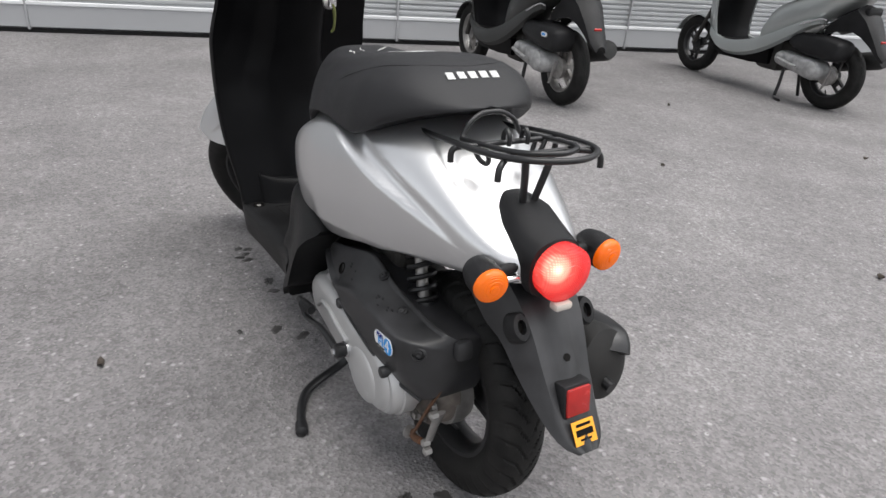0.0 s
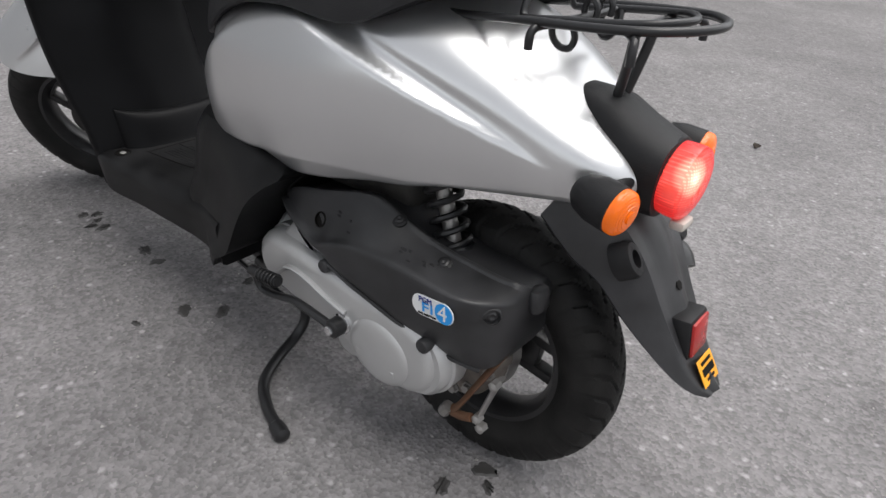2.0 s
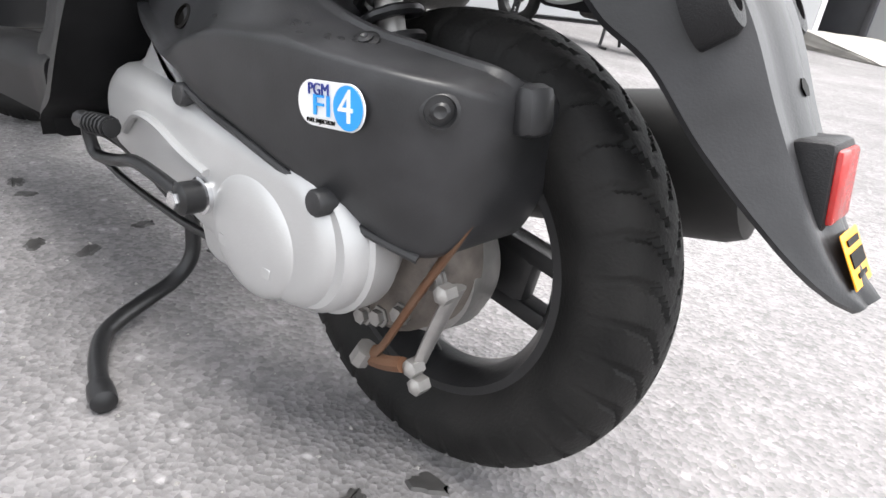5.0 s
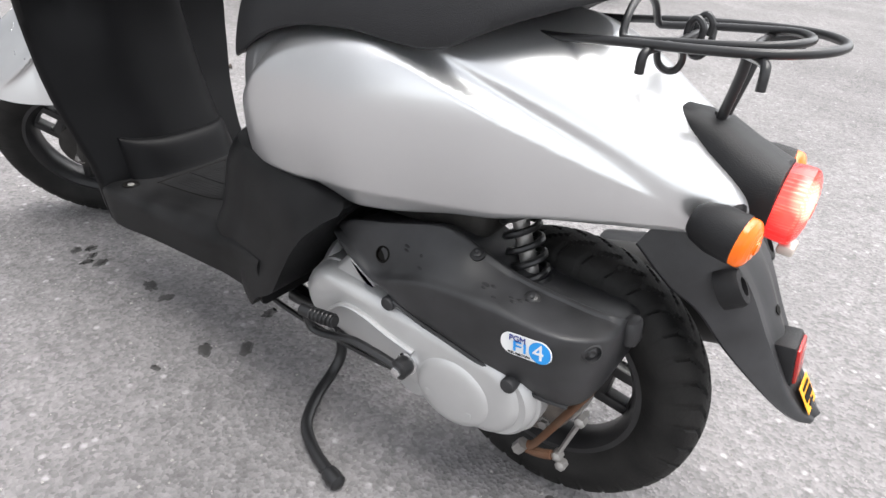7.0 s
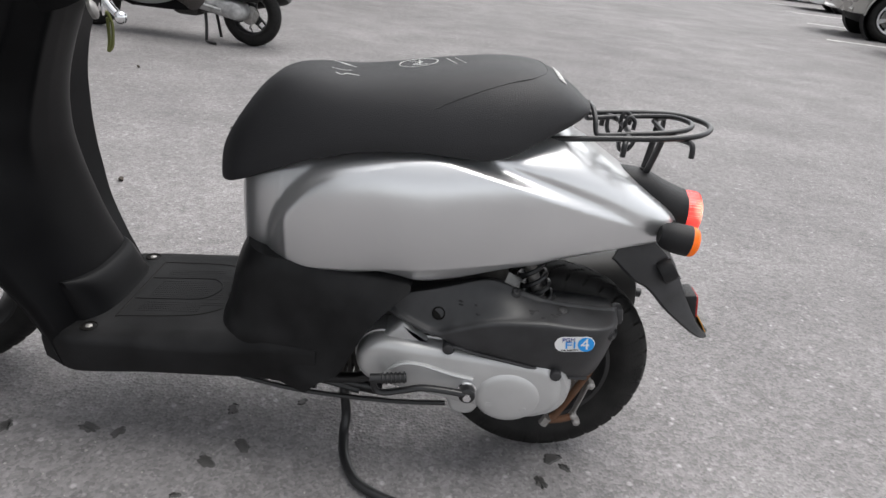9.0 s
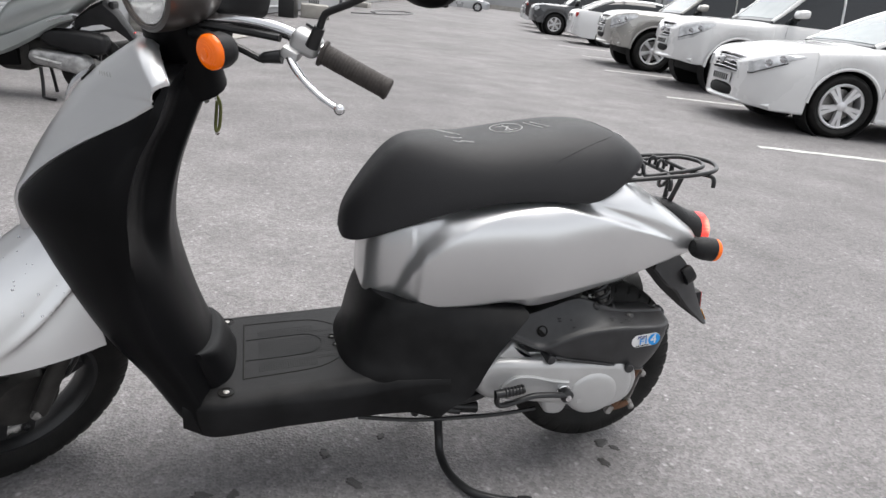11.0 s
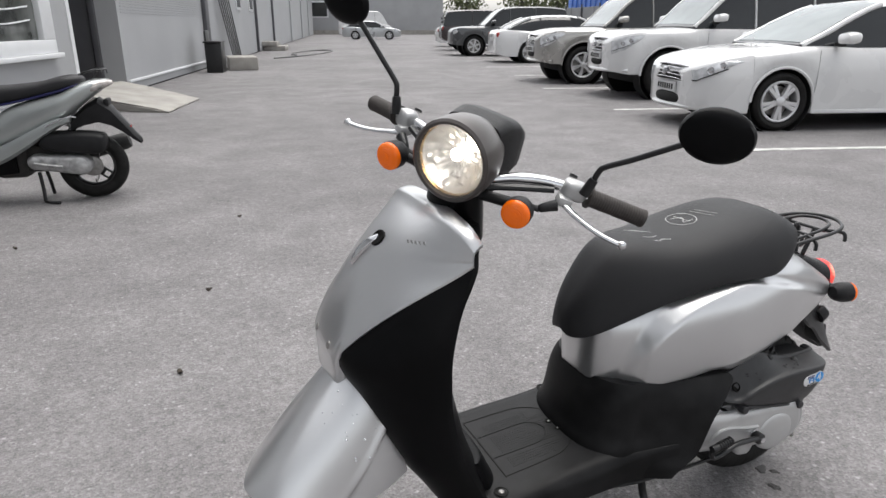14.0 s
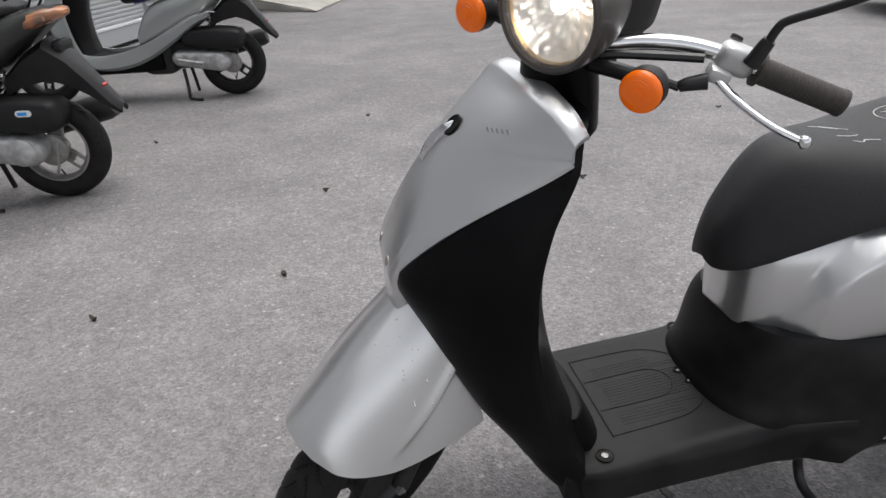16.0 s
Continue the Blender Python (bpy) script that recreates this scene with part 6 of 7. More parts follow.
def car(label, m, paint, kind, lamp_front=True, glass_front=SCREEN, detail=2):
    """A parked car; x runs ahead, y to its left, the front axle is over the origin."""
    suv = kind == "suv"
    wb, fo, ro = (2.79, 0.88, 1.10) if suv else (2.775, 0.96, 1.08)
    W, H, R = (0.94, 1.86, 0.385) if suv else (0.91, 1.47, 0.335)
    if kind == "van":
        wb, fo, ro, W, H, R = 3.3, 0.9, 1.2, 0.98, 2.45, 0.34
    L0, L1 = fo, -(wb + ro)
    c = thing("car", label, "car", m, group="cars parked in a row")
    sill = 0.40 if suv else 0.20
    # deck height along the car: bonnet, belt line, boot
    if kind == "suv":
        deck = [(L1, 1.02), (L1 + 0.05, 1.12), (-2.6, 1.14), (-0.9, 1.13), (-0.62, 1.13), (-0.3, 1.11), (0.3, 1.095), (0.62, 1.06), (0.78, 1.01), (0.85, 0.95), (L0, 0.88)]
    elif kind == "van":
        deck = [(L1, 1.2), (-2, 1.25), (-0.3, 1.25), (0.3, 1.15), (0.7, 1.0), (L0, 0.8)]
    else:
        deck = [(L1, 0.88), (L1 + 0.06, 0.98), (L1 + 0.35, 1.02), (-2.9, 1.0), (-2.3, 0.965), (-0.9, 0.945), (-0.45, 0.955), (-0.2, 0.945), (0.2, 0.905), (0.5, 0.855), (0.72, 0.81), (0.84, 0.765), (0.91, 0.715), (L0, 0.655)]
    wid = [(L1, W * 0.78), (L1 + 0.10, W * 0.90), (L1 + 0.5, W * 0.99), (-2.0, W), (0.0, W), (L0 - 0.60, W * 0.99), (L0 - 0.34, W * 0.955), (L0 - 0.17, W * 0.87), (L0 - 0.06, W * 0.72), (L0 - 0.015, W * 0.58), (L0, W * 0.46)]
    arch = R + (0.075 if suv else 0.045)

    def under(x):
        z = sill
        for xa in (0.0, -wb):
            q = arch * arch - (x - xa) ** 2
            if q > 0:
                z = max(z, R + math.sqrt(q) * 1.0)
        nose = max(0, (x - (L0 - 0.25)) / 0.25)
        back = max(0, ((L1 + 0.3) - x) / 0.3)
        return z + 0.05 * nose + (0.18 if suv else 0.10) * back

    xs = sorted({round(L1 + (L0 - L1) * i / 70, 4) for i in range(71)} | {round(xa + arch * math.cos(math.pi * k / 24), 4) for xa in (0.0, -wb) for k in range(25)} | {round(xa + s * (arch + 0.003), 4) for xa in (0.0, -wb) for s in (1, -1)})
    xs = [x for x in xs if L1 <= x <= L0]

    def section(x):
        zb, zt, w = under(x), table(deck, x)[0], table(wid, x)[0]
        zb = min(zb, zt - 0.06)
        sh = zt - 0.035
        return [V(x, 0, zb), V(x, w * 0.78, zb), V(x, w * 0.955, zb), V(x, w * 0.975, zb + 0.015), V(x, w * 0.995, lerp(zb, sh, 0.35)), V(x, w, lerp(zb, sh, 0.62)), V(x, w * 0.985, lerp(zb, sh, 0.82)), V(x, w * 0.962, lerp(zb, sh, 0.94)), V(x, w * 0.93, sh + 0.006),
                V(x, w * 0.88, sh + 0.018), V(x, w * 0.7, zt - 0.004), V(x, w * 0.35, zt + 0.010), V(x, 0, zt + 0.014)]

    def flank(x, z):
        """The half width of the body at that height."""
        pts = section(x)[3:10]
        for a, b in zip(pts, pts[1:]):
            if z <= b.z:
                return lerp(a.y, b.y, max(0, (z - a.z) / max(1e-6, b.z - a.z)))
        return pts[-1].y

    loops = []
    for x in xs:
        half = section(x)
        loops.append(half + [V(p.x, -p.y, p.z) for p in half[-2:0:-1]])
    bm = bmesh.new()
    rings(bm, loops)
    part("body", bm, paint, c, angle=32)
    # cabin
    if kind == "suv":
        st = [(-0.42, 1.125, 1.135, 0.80, 0.78), (-0.55, 1.125, 1.24, 0.84, 0.76), (-0.95, 1.13, 1.62, 0.87, 0.72), (-1.25, 1.135, 1.78, 0.88, 0.70), (-1.6, 1.135, 1.83, 0.885, 0.70), (-2.6, 1.135, 1.84, 0.885, 0.70), (-3.3, 1.135, 1.80, 0.87, 0.70), (-3.65, 1.13, 1.72, 0.85, 0.68), (L1 + 0.09, 1.12, 1.20, 0.80, 0.72)]
    elif kind == "van":
        st = [(0.35, 1.12, 1.14, 0.8, 0.8), (0.1, 1.2, 1.6, 0.88, 0.82), (-0.3, 1.24, 2.2, 0.92, 0.84), (-0.6, 1.24, 2.40, 0.94, 0.86), (-2, 1.24, 2.43, 0.94, 0.87), (L1 + 0.1, 1.2, 2.40, 0.93, 0.86), (L1 + 0.02, 1.2, 2.3, 0.9, 0.85)]
    else:
        st = [(-0.22, 0.945, 0.952, 0.74, 0.72), (-0.45, 0.95, 1.06, 0.79, 0.72), (-0.85, 0.945, 1.27, 0.82, 0.67), (-1.2, 0.945, 1.41, 0.83, 0.62), (-1.6, 0.95, 1.455, 0.83, 0.60), (-2.2, 0.96, 1.45, 0.83, 0.60), (-2.75, 0.985, 1.38, 0.82, 0.60), (-3.2, 1.0, 1.20, 0.79, 0.64), (-3.5, 1.005, 1.03, 0.74, 0.70)]
    bm = bmesh.new()
    rows = []
    for i in range(41):
        x = lerp(st[0][0], st[-1][0], i / 40)
        zb, zt, wb2, wt = table(st, x)
        half = [V(x, 0, zb - 0.02), V(x, wb2, zb - 0.02), V(x, lerp(wb2, wt, 0.5) + 0.012, lerp(zb, zt, 0.5)), V(x, wt + 0.012, zt - 0.045 * min(1, (zt - zb) * 3)), V(x, wt * 0.93, zt - 0.012 * min(1, (zt - zb) * 3)), V(x, wt * 0.5, zt + 0.006), V(x, 0, zt + 0.012)]
        rows.append(half + [V(p.x, -p.y, p.z) for p in half[-2:0:-1]])
    rings(bm, rows)
    part("cabin_glass", bm, CARGLASS if kind != "van" else paint, c, "dark tinted side windows", angle=30)
    # roof skin, windscreen, pillars
    rx0, rx1 = {"suv": (-1.22, -3.72), "van": (-0.4, L1 + 0.05)}.get(kind, (-1.22, -2.72))
    bm = bmesh.new()
    rows = []
    for i in range(25):
        x = lerp(rx0, rx1, i / 24)
        zb, zt, wb2, wt = table(st, x)
        top = [V(x, wt * q + (0.022 if q == 1 else -0.022 if q == -1 else 0), zt + 0.012 - (0.062 if abs(q) == 1 else 0.014 * abs(q))) for q in (-1, -0.93, -0.5, 0, 0.5, 0.93, 1)]
        rows.append(top + [V(p.x, p.y * 0.97, p.z - 0.025) for p in reversed(top)])
    rings(bm, rows)
    part("roof", bm, paint, c)
    if kind != "van":
        bm = bmesh.new()
        rows = []
        for i in range(15):
            x = lerp(st[0][0] - 0.05, rx0 + 0.02, i / 14)
            zb, zt, wb2, wt = table(st, x)
            rows.append([V(x, wt * q * 0.93, zt + 0.016 - 0.010 * abs(q)) for q in (-1, -0.5, 0, 0.5, 1)] + [V(x, wt * q * 0.93, zt + 0.004 - 0.010 * abs(q)) for q in (1, 0, -1)])
        rings(bm, rows)
        part("windscreen", bm, glass_front, c, "windscreen reflecting the pale sky")
    for s in (1, -1):
        def edge(x, k=0.022):
            zb, zt, wb2, wt = table(st, x)
            return V(x, s * (wt + 0.006), zt - 0.02)
        part("pillar", tubes([edge(lerp(st[0][0] - 0.02, rx0 + 0.02, i / 6)) for i in range(7)], 0.034, 8, 3), paint, c)
        part("pillar", tubes([edge(lerp(rx1, st[-1][0] + 0.06, i / 5)) for i in range(6)], 0.045, 8, 3), paint, c)
        for px in ((-1.42, -2.42) if kind != "van" else (-0.9,)):
            zb, zt, wb2, wt = table(st, px)
            part("pillar", tubes([(px, s * (wb2 + 0.004), zb - 0.01), (px, s * (lerp(wb2, wt, 0.5) + 0.015), lerp(zb, zt, 0.5)), (px, s * (wt + 0.012), zt - 0.05)], 0.030, 8, 3, flat=0.5), paint if suv else CARGLASS, c)
        # mirror
        mz = table(deck, -0.75)[0]
        mir = bmesh.new()
        rings(mir, [super_ring(x, zb, zt, w, 20, 0.6, 0.7) for x, zb, zt, w in ((-0.02, 0.05, 0.08, 0.05), (-0.05, 0.02, 0.13, 0.10), (-0.14, 0.02, 0.15, 0.115), (-0.19, 0.03, 0.14, 0.10))])
        mo = part("door_mirror", mir, paint, c, m=Matrix.Translation((-0.62 if suv else -0.50, s * (W + 0.09), mz + (0.06 if suv else 0.0))))
        part("mirror_foot", block((0.06, 0.14, 0.05), Matrix.Translation((-0.72 if suv else -0.60, s * (W - 0.02), mz + (0.07 if suv else 0.015))), 0.015), WELL, mo)
        # sills, seams, handles
        part("sill", block((wb - 2 * arch - 0.02, 0.03, 0.05), Matrix.Translation((-wb / 2, s * W * 0.968, sill + 0.022)), 0.012), paint if not suv else CHROMEBAR, c)
        for px in (-0.62 if suv else -0.38, -1.52, -2.42):
            zt = table(deck, px)[0]
            part("door_seam", tubes([(px + 0.02, s * W * 0.984, sill + 0.06), (px, s * W * 0.9975, lerp(sill, zt, 0.4)), (px, s * W * 1.0, lerp(sill, zt, 0.62)), (px - 0.01, s * W * 0.975, zt - 0.06)], 0.0022, 6, 4), SEAM, c)
        for px in (-1.36, -2.28):
            part("door_handle", block((0.20, 0.03, 0.030), Matrix.Translation((px, s * W * 0.99, table(deck, px)[0] - 0.14)), 0.012), paint, c)
        # arch rims and wells
        for xa in (0.0, -wb):
            pts = [(xa + arch * math.cos(math.pi * k / 12), s * W * 0.985, R + arch * math.sin(math.pi * k / 12)) for k in range(13)]
            part("arch_trim", tubes(pts, 0.018, 6, 2), paint, c)
            part("wheel_well", turned([(arch - 0.006, 0), (arch - 0.006, 0.30), (0.001, 0.30), (0.001, 0.296), (arch - 0.012, 0.296), (arch - 0.012, 0), (arch - 0.006, 0)], Matrix.Translation((xa, s * (W - 0.03), R)) @ pose(0, 0, 0, 90 * s, 0, 0), 28), WELL, c)
            wm = Matrix.Translation((xa, s * (W - 0.115), R))
            rim = R * (0.66 if suv else 0.70)
            face = wm @ pose(0, 0, 0, -90 * s)
            wl = part("wheel", turned([(rim, -0.09), (rim, 0.085), (rim - 0.012, 0.092), (rim - 0.03, 0.08), (rim - 0.035, -0.05), (rim, -0.09)], face, 40), ALLOY, c, "silver alloy car wheel")
            part("hub_cap", turned([(0.001, 0.03), (0.055, 0.03), (0.055, 0.090), (0.045, 0.098), (0.001, 0.100)], face, 20), ALLOY, wl)
            n = 6 if suv else 5
            for k in range(n):
                for da in ((0,) if suv else (-0.15, 0.15)):
                    a = 2 * math.pi * k / n + da + 0.3
                    u, t = V(math.cos(a), math.sin(a), 0), V(-math.sin(a), math.cos(a), 0)
                    sp = bmesh.new()
                    rings(sp, [[u * r + t * h * q + V(0, 0, z) for q, z in ((-1, z0), (-0.7, z1), (0.7, z1), (1, z0), (0.8, z0 - 0.03), (-0.8, z0 - 0.03))] for r, h, z0, z1 in ((0.03, 0.024, 0.075, 0.092), (rim * 0.6, 0.025 if not suv else 0.034, 0.066, 0.086), (rim - 0.012, 0.032 if not suv else 0.050, 0.066, 0.084))])
                    part("spoke", sp, ALLOY, wl, m=face)
            part("tyre", tyre_mesh(R, 0.215, rim, 64, 0), RUBBER, wl, m=wm)
            part("brake_disc", turned([(rim * 0.72, -0.03), (rim * 0.72, -0.01), (0.001, -0.01)], face, 24), GREYMETAL, wl)
            part("wheel_back", turned([(rim - 0.03, -0.08), (0.001, -0.08)], face, 24), WELL, wl)
    if detail < 2:
        for s in (1, -1):
            part("tail_lamp", block((0.10, 0.30, 0.14), Matrix.Translation((L1 + 0.07, s * W * 0.70, 0.86 if not suv else 1.0)), 0.03), REDREFL, c)
            part("headlamp", block((0.22, 0.34, 0.14), Matrix.Translation((L0 - 0.22, s * W * 0.70, 0.66 if not suv else 0.90)) @ pose(0, 0, 0, 0, 20, -28 * s), 0.04), LAMPGLASS, c)
        bp = part("number_plate", block((0.02, 0.52, 0.12), Matrix.Translation((L1 - 0.005, 0, 0.72 if not suv else 0.95)), 0.004), PLATE, c)
        part("grille", block((0.06, 0.8, 0.14), Matrix.Translation((L0 - 0.05, 0, 0.62 if not suv else 0.85)), 0.02), WELL, c)
        return c
    # front: grille, lamps, intakes, plate
    gz = 0.635 if not suv else 0.865
    gh = 0.18 if not suv else 0.22
    gw = 0.98 if not suv else 0.80
    gtilt = pose(0, 0, 0, 0, -22 if not suv else -10, 0)
    gx = L0 + (0.004 if not suv else 0.0)
    g = bmesh.new()
    loops = []
    for dx in (-0.10, 0.03):
        loops.append([V(dx - 0.10 * (abs(y) / (gw / 2)) ** 2.2, y * (0.86 if zz < 0 else 1), zz * gh / 2) for y, zz in [(lerp(-gw / 2, gw / 2, k / 12), 1) for k in range(13)] + [(lerp(gw / 2, -gw / 2, k / 12), -1) for k in range(13)]])
    rings(g, loops)
    gm = Matrix.Translation((gx, 0, gz)) @ gtilt
    gr = part("grille", g, WELL, c, "dark grille with chrome bars", m=gm)
    for k in range(5):
        zz = lerp(-0.44, 0.46, k / 4) * gh
        part("grille_bar", tubes([gm @ V(0.036 - 0.10 * (abs(y) / (gw / 2)) ** 2.2, y * lerp(0.88, 0.99, k / 4), zz) for y in [lerp(-gw / 2, gw / 2, q / 10) for q in range(11)]], 0.0062 if k < 4 else 0.014, 8, 2), CHROMEBAR, gr)
    part("badge", turned([(0.055, 0), (0.055, 0.012), (0.04, 0.016), (0.001, 0.016)], frame_to((gx + 0.045, 0, gz), (1, 0, 0.15)) @ Matrix.Diagonal((1.25, 0.9, 1, 1)), 24), CHROMEBAR, gr, "plain oval chrome badge")
    for s in (1, -1):
        # headlamp: a clear patch that wraps round the corner of the nose
        hl = bmesh.new()
        x0, x1 = (L0 - 0.50, L0 - 0.030) if not suv else (L0 - 0.50, L0 - 0.035)
        loops, mids = [], []
        for k in range(17):
            t = k / 16
            x = lerp(x0, x1, t ** 0.8)
            zt = table(deck, min(x, L0 - 0.05))[0] - (0.045 if not suv else 0.06)
            h = lerp(0.008, 0.125, min(1, t * 1.35) ** 0.8) if not suv else lerp(0.03, 0.20, min(1, t * 1.6) ** 0.8)
            zt = min(zt, 0.785 if not suv else 1.03)
            loops.append([V(x + 0.006 * t, s * (flank(x, z) + o * min(1.0, t * 4) - 0.002), z) for z, o in ((zt - h, 0.003), (zt - h * 0.75, 0.013), (zt - h * 0.3, 0.016), (zt, 0.004))] + [V(x - 0.03, s * (flank(x, zt) - 0.06), zt), V(x - 0.03, s * (flank(x, zt - h) - 0.06), zt - h)])
            mids.append(V(x + 0.006, s * (flank(x, zt - h * 0.5) + 0.006), zt - h * 0.5))
        rings(hl, loops)
        lamp = part("headlamp", hl, LAMPGLASS, c, "clear wrapped headlamp")
        for k in (7, 11):
            d = (0.8, s * 0.7, 0.05)
            part("lamp_projector", turned([(0.042, -0.02), (0.042, 0.010), (0.030, 0.006), (0.026, 0.016), (0.001, 0.020)], frame_to(mids[k], d), 18), CHROMEBAR, lamp)
        part("lamp_trim", tubes([m2 + V(0.004, s * 0.010, -0.052) for m2 in mids[5:]], 0.006, 6, 2), WELL, lamp)
        fz = 0.335 if not suv else 0.60
        part("fog_lamp", turned([(0.055, -0.04), (0.055, 0.006), (0.045, 0.012), (0.001, 0.015)], frame_to((L0 - 0.17, s * W * 0.74, fz), (1, s * 0.5, 0)), 20), LAMPGLASS, c)
    iz, ih, iw = (0.325, 0.13, 1.10) if not suv else (0.585, 0.12, 0.95)
    part("intake", tubes([(L0 - 0.015 - 0.20 * (abs(y) / (iw / 2)) ** 2.4, y, iz) for y in [lerp(-iw / 2, iw / 2, k / 12) for k in range(13)]], ih * 0.55, 10, 2, flat=1.0), WELL, c, "dark lower air intake")
    lip = [(L0 + 0.008 - 0.26 * (abs(y) / W) ** 2.6, y * 0.9, sill + (0.045 if not suv else 0.06)) for y in [lerp(-W, W, k / 16) for k in range(17)]]
    part("bumper_lip", tubes(lip, 0.040, 10, 2, flat=0.8), paint if not suv else paint, c)
    pz = 0.455 if not suv else 0.68
    pl = part("number_plate", block((0.018, 0.52, 0.115), Matrix.Translation((L0 + 0.022, 0, pz)), 0.004), PLATE, c, "white number plate with plain dark bars")
    for k in range(7):
        part("plate_bar", block((0.004, 0.040, 0.066), Matrix.Translation((L0 + 0.032, -0.20 + 0.064 * k, pz)), 0.001, 1), INK_AND_SHADE, pl)
    if suv:
        for s in (1, -1):
            part("roof_rail", tubes([(-1.4, s * 0.62, 1.86), (-1.5, s * 0.64, 1.92), (-2.4, s * 0.64, 1.94), (-3.3, s * 0.63, 1.91), (-3.4, s * 0.62, 1.85)], 0.018, 8, 4), CHROMEBAR, c)
        part("chassis", block((wb + 0.9, 1.2, 0.22), Matrix.Translation((-wb / 2, 0, 0.36)), 0.04), WELL, c)
    else:
        part("chassis", block((wb + 0.9, 1.3, 0.10), Matrix.Translation((-wb / 2, 0, 0.23)), 0.03), WELL, c)
    return c


YAW = -17.0
def stand_at(x, y, yaw=YAW, dy=0.0):
    """The front axle's middle, given where the near front tyre touches the ground."""
    a = radians(yaw)
    return pose(x + math.sin(a) * dy, y - math.cos(a) * dy, 0, 0, 0, yaw)


car("white sedan with clear headlamps and alloy wheels, parked nose out", stand_at(-5.75, -4.43, dy=0.88), CARWHITE, "sedan")
car("white off-road car with chrome grille, parked nose out", stand_at(-6.86, -7.60, dy=0.91), CARWHITE, "suv")
car("silver-beige off-road car with chrome grille, parked nose out", stand_at(-7.365, -10.66, dy=0.91), CARSILVER, "suv")
car("white sedan with red tail lamps, parked nose in", pose(-13.3, -18.0, 0, 0, 0, YAW + 180), CARWHITE, "sedan", detail=1, glass_front=CARGLASS)
car("dark grey compact off-road car, parked nose out", stand_at(-10.9, -23.1, dy=0.91), CARGREY, "suv", detail=1)
car("dark brown off-road car, parked nose in", pose(-16.0, -28.6, 0, 0, 0, YAW + 180), CARDARK, "suv", detail=1, glass_front=CARGLASS)
car("white hatchback with red lamps, parked nose in", pose(-18.0, -34.0, 0, 0, 0, YAW + 180), CARWHITE, "sedan", detail=1, glass_front=CARGLASS)
car("silver sedan standing across the far end of the yard", pose(-18.0, -54.0, 0, 0, 0, 160), mat("silver_car_paint", (0.45, 0.46, 0.47), 0.3, 0.5, 0.04, 2, coat=0.6), "sedan", detail=1, glass_front=CARGLASS)
car("white panel van standing by the far building", pose(-21.5, -66.0, 0, 0, 0, 165), CARWHITE, "van", detail=1)


# ---- building along the yard ----
FACADE = Matrix(((-0.265, 0.9643, 0, 4.55), (-0.9643, -0.265, 0, 0.0), (0, 0, 1, 0), (0, 0, 0, 1)))
SIDING = mat("grey_metal_siding", (0.42, 0.43, 0.44), 0.55, 0.1, 0.06, 0.8, 200, 0.05)
SIDING2 = mat("pale_grey_wall_panel", (0.36, 0.365, 0.375), 0.6, 0.0, 0.07, 0.7, 150, 0.06)
PLASTICW = mat("white_window_plastic", (0.70, 0.71, 0.72), 0.4, 0, 0.03)
# near-black stands in for the shade in gaps and indoors
SHADE_BLACK = mat("near_black_painted_shade", (0.012, 0.012, 0.012), 0.9, 0, 0.2)
CONCRETE = mat("weathered_concrete", (0.34, 0.325, 0.30), 0.9, 0, 0.18, 3, 90, 0.5)
JAMB = mat("dark_grey_steel_frame", (0.10, 0.10, 0.11), 0.5, 0.2, 0.12, 3)
HIGH = 4.2


def wall_piece(name, s0, s1, z0, z1, d0, d1, material, label, kind="structure", category="wall", parent=None, r=0.0):
    bm = block((s1 - s0, d1 - d0, z1 - z0), Matrix.Translation(((s0 + s1) / 2, (d0 + d1) / 2, (z0 + z1) / 2)), r)
    if parent is not None:
        return part(name, bm, material, parent, label)
    return solid(name, bm, material, label, category, FACADE, kind=kind)


# garage part with ribbed siding
w1 = wall_piece("wall_garage", -14, 7.7, 0.03, HIGH, 0.03, 0.25, SIDING, "grey garage wall of ribbed metal siding with white strips")
for k in range(90):
    z = 0.262 + 0.043 * k
    if z < HIGH - 0.05:
        part("siding_rib", block((21.6, 0.016, 0.030), Matrix.Translation((-3.15, 0.026, z)), 0.006, 1), SIDING, w1)
part("skirting_panel", block((21.6, 0.03, 0.17), Matrix.Translation((-3.15, 0.018, 0.125)), 0.006, 1), SIDING2, w1)
part("white_strip", block((21.6, 0.03, 0.030), Matrix.Translation((-3.15, 0.010, 0.216)), 0.006, 1), PLASTICW, w1, "white horizontal strip")
# a near-black strip paints the shade under the wall's foot
part("base_gap_shade", block((21.7, 0.06, 0.045), Matrix.Translation((-3.15, 0.06, 0.022)), 0.0), SHADE_BLACK, w1)
for s in (-5.2, -0.62, 2.2, 4.4):
    part("panel_joint", block((0.02, 0.05, HIGH - 0.05), Matrix.Translation((s, 0.018, HIGH / 2)), 0.004, 1), SIDING2, w1)

# window part
ww = wall_piece("wall_window", 7.7, 10.40, 0.04, 0.74, 0.0, 0.25, SIDING2, "pale grey wall panel below the window")
part("base_gap_shade", block((2.6, 0.06, 0.045), Matrix.Translation((9.05, 0.06, 0.022)), 0.0), SHADE_BLACK, ww)
part("white_strip", block((1.7, 0.03, 0.030), Matrix.Translation((8.55, -0.008, 0.216)), 0.006, 1), PLASTICW, ww, "white horizontal strip")
for k in range(5):
    part("siding_rib", block((1.7, 0.014, 0.030), Matrix.Translation((8.55, -0.004, 0.262 + 0.043 * k)), 0.006, 1), SIDING2, ww)
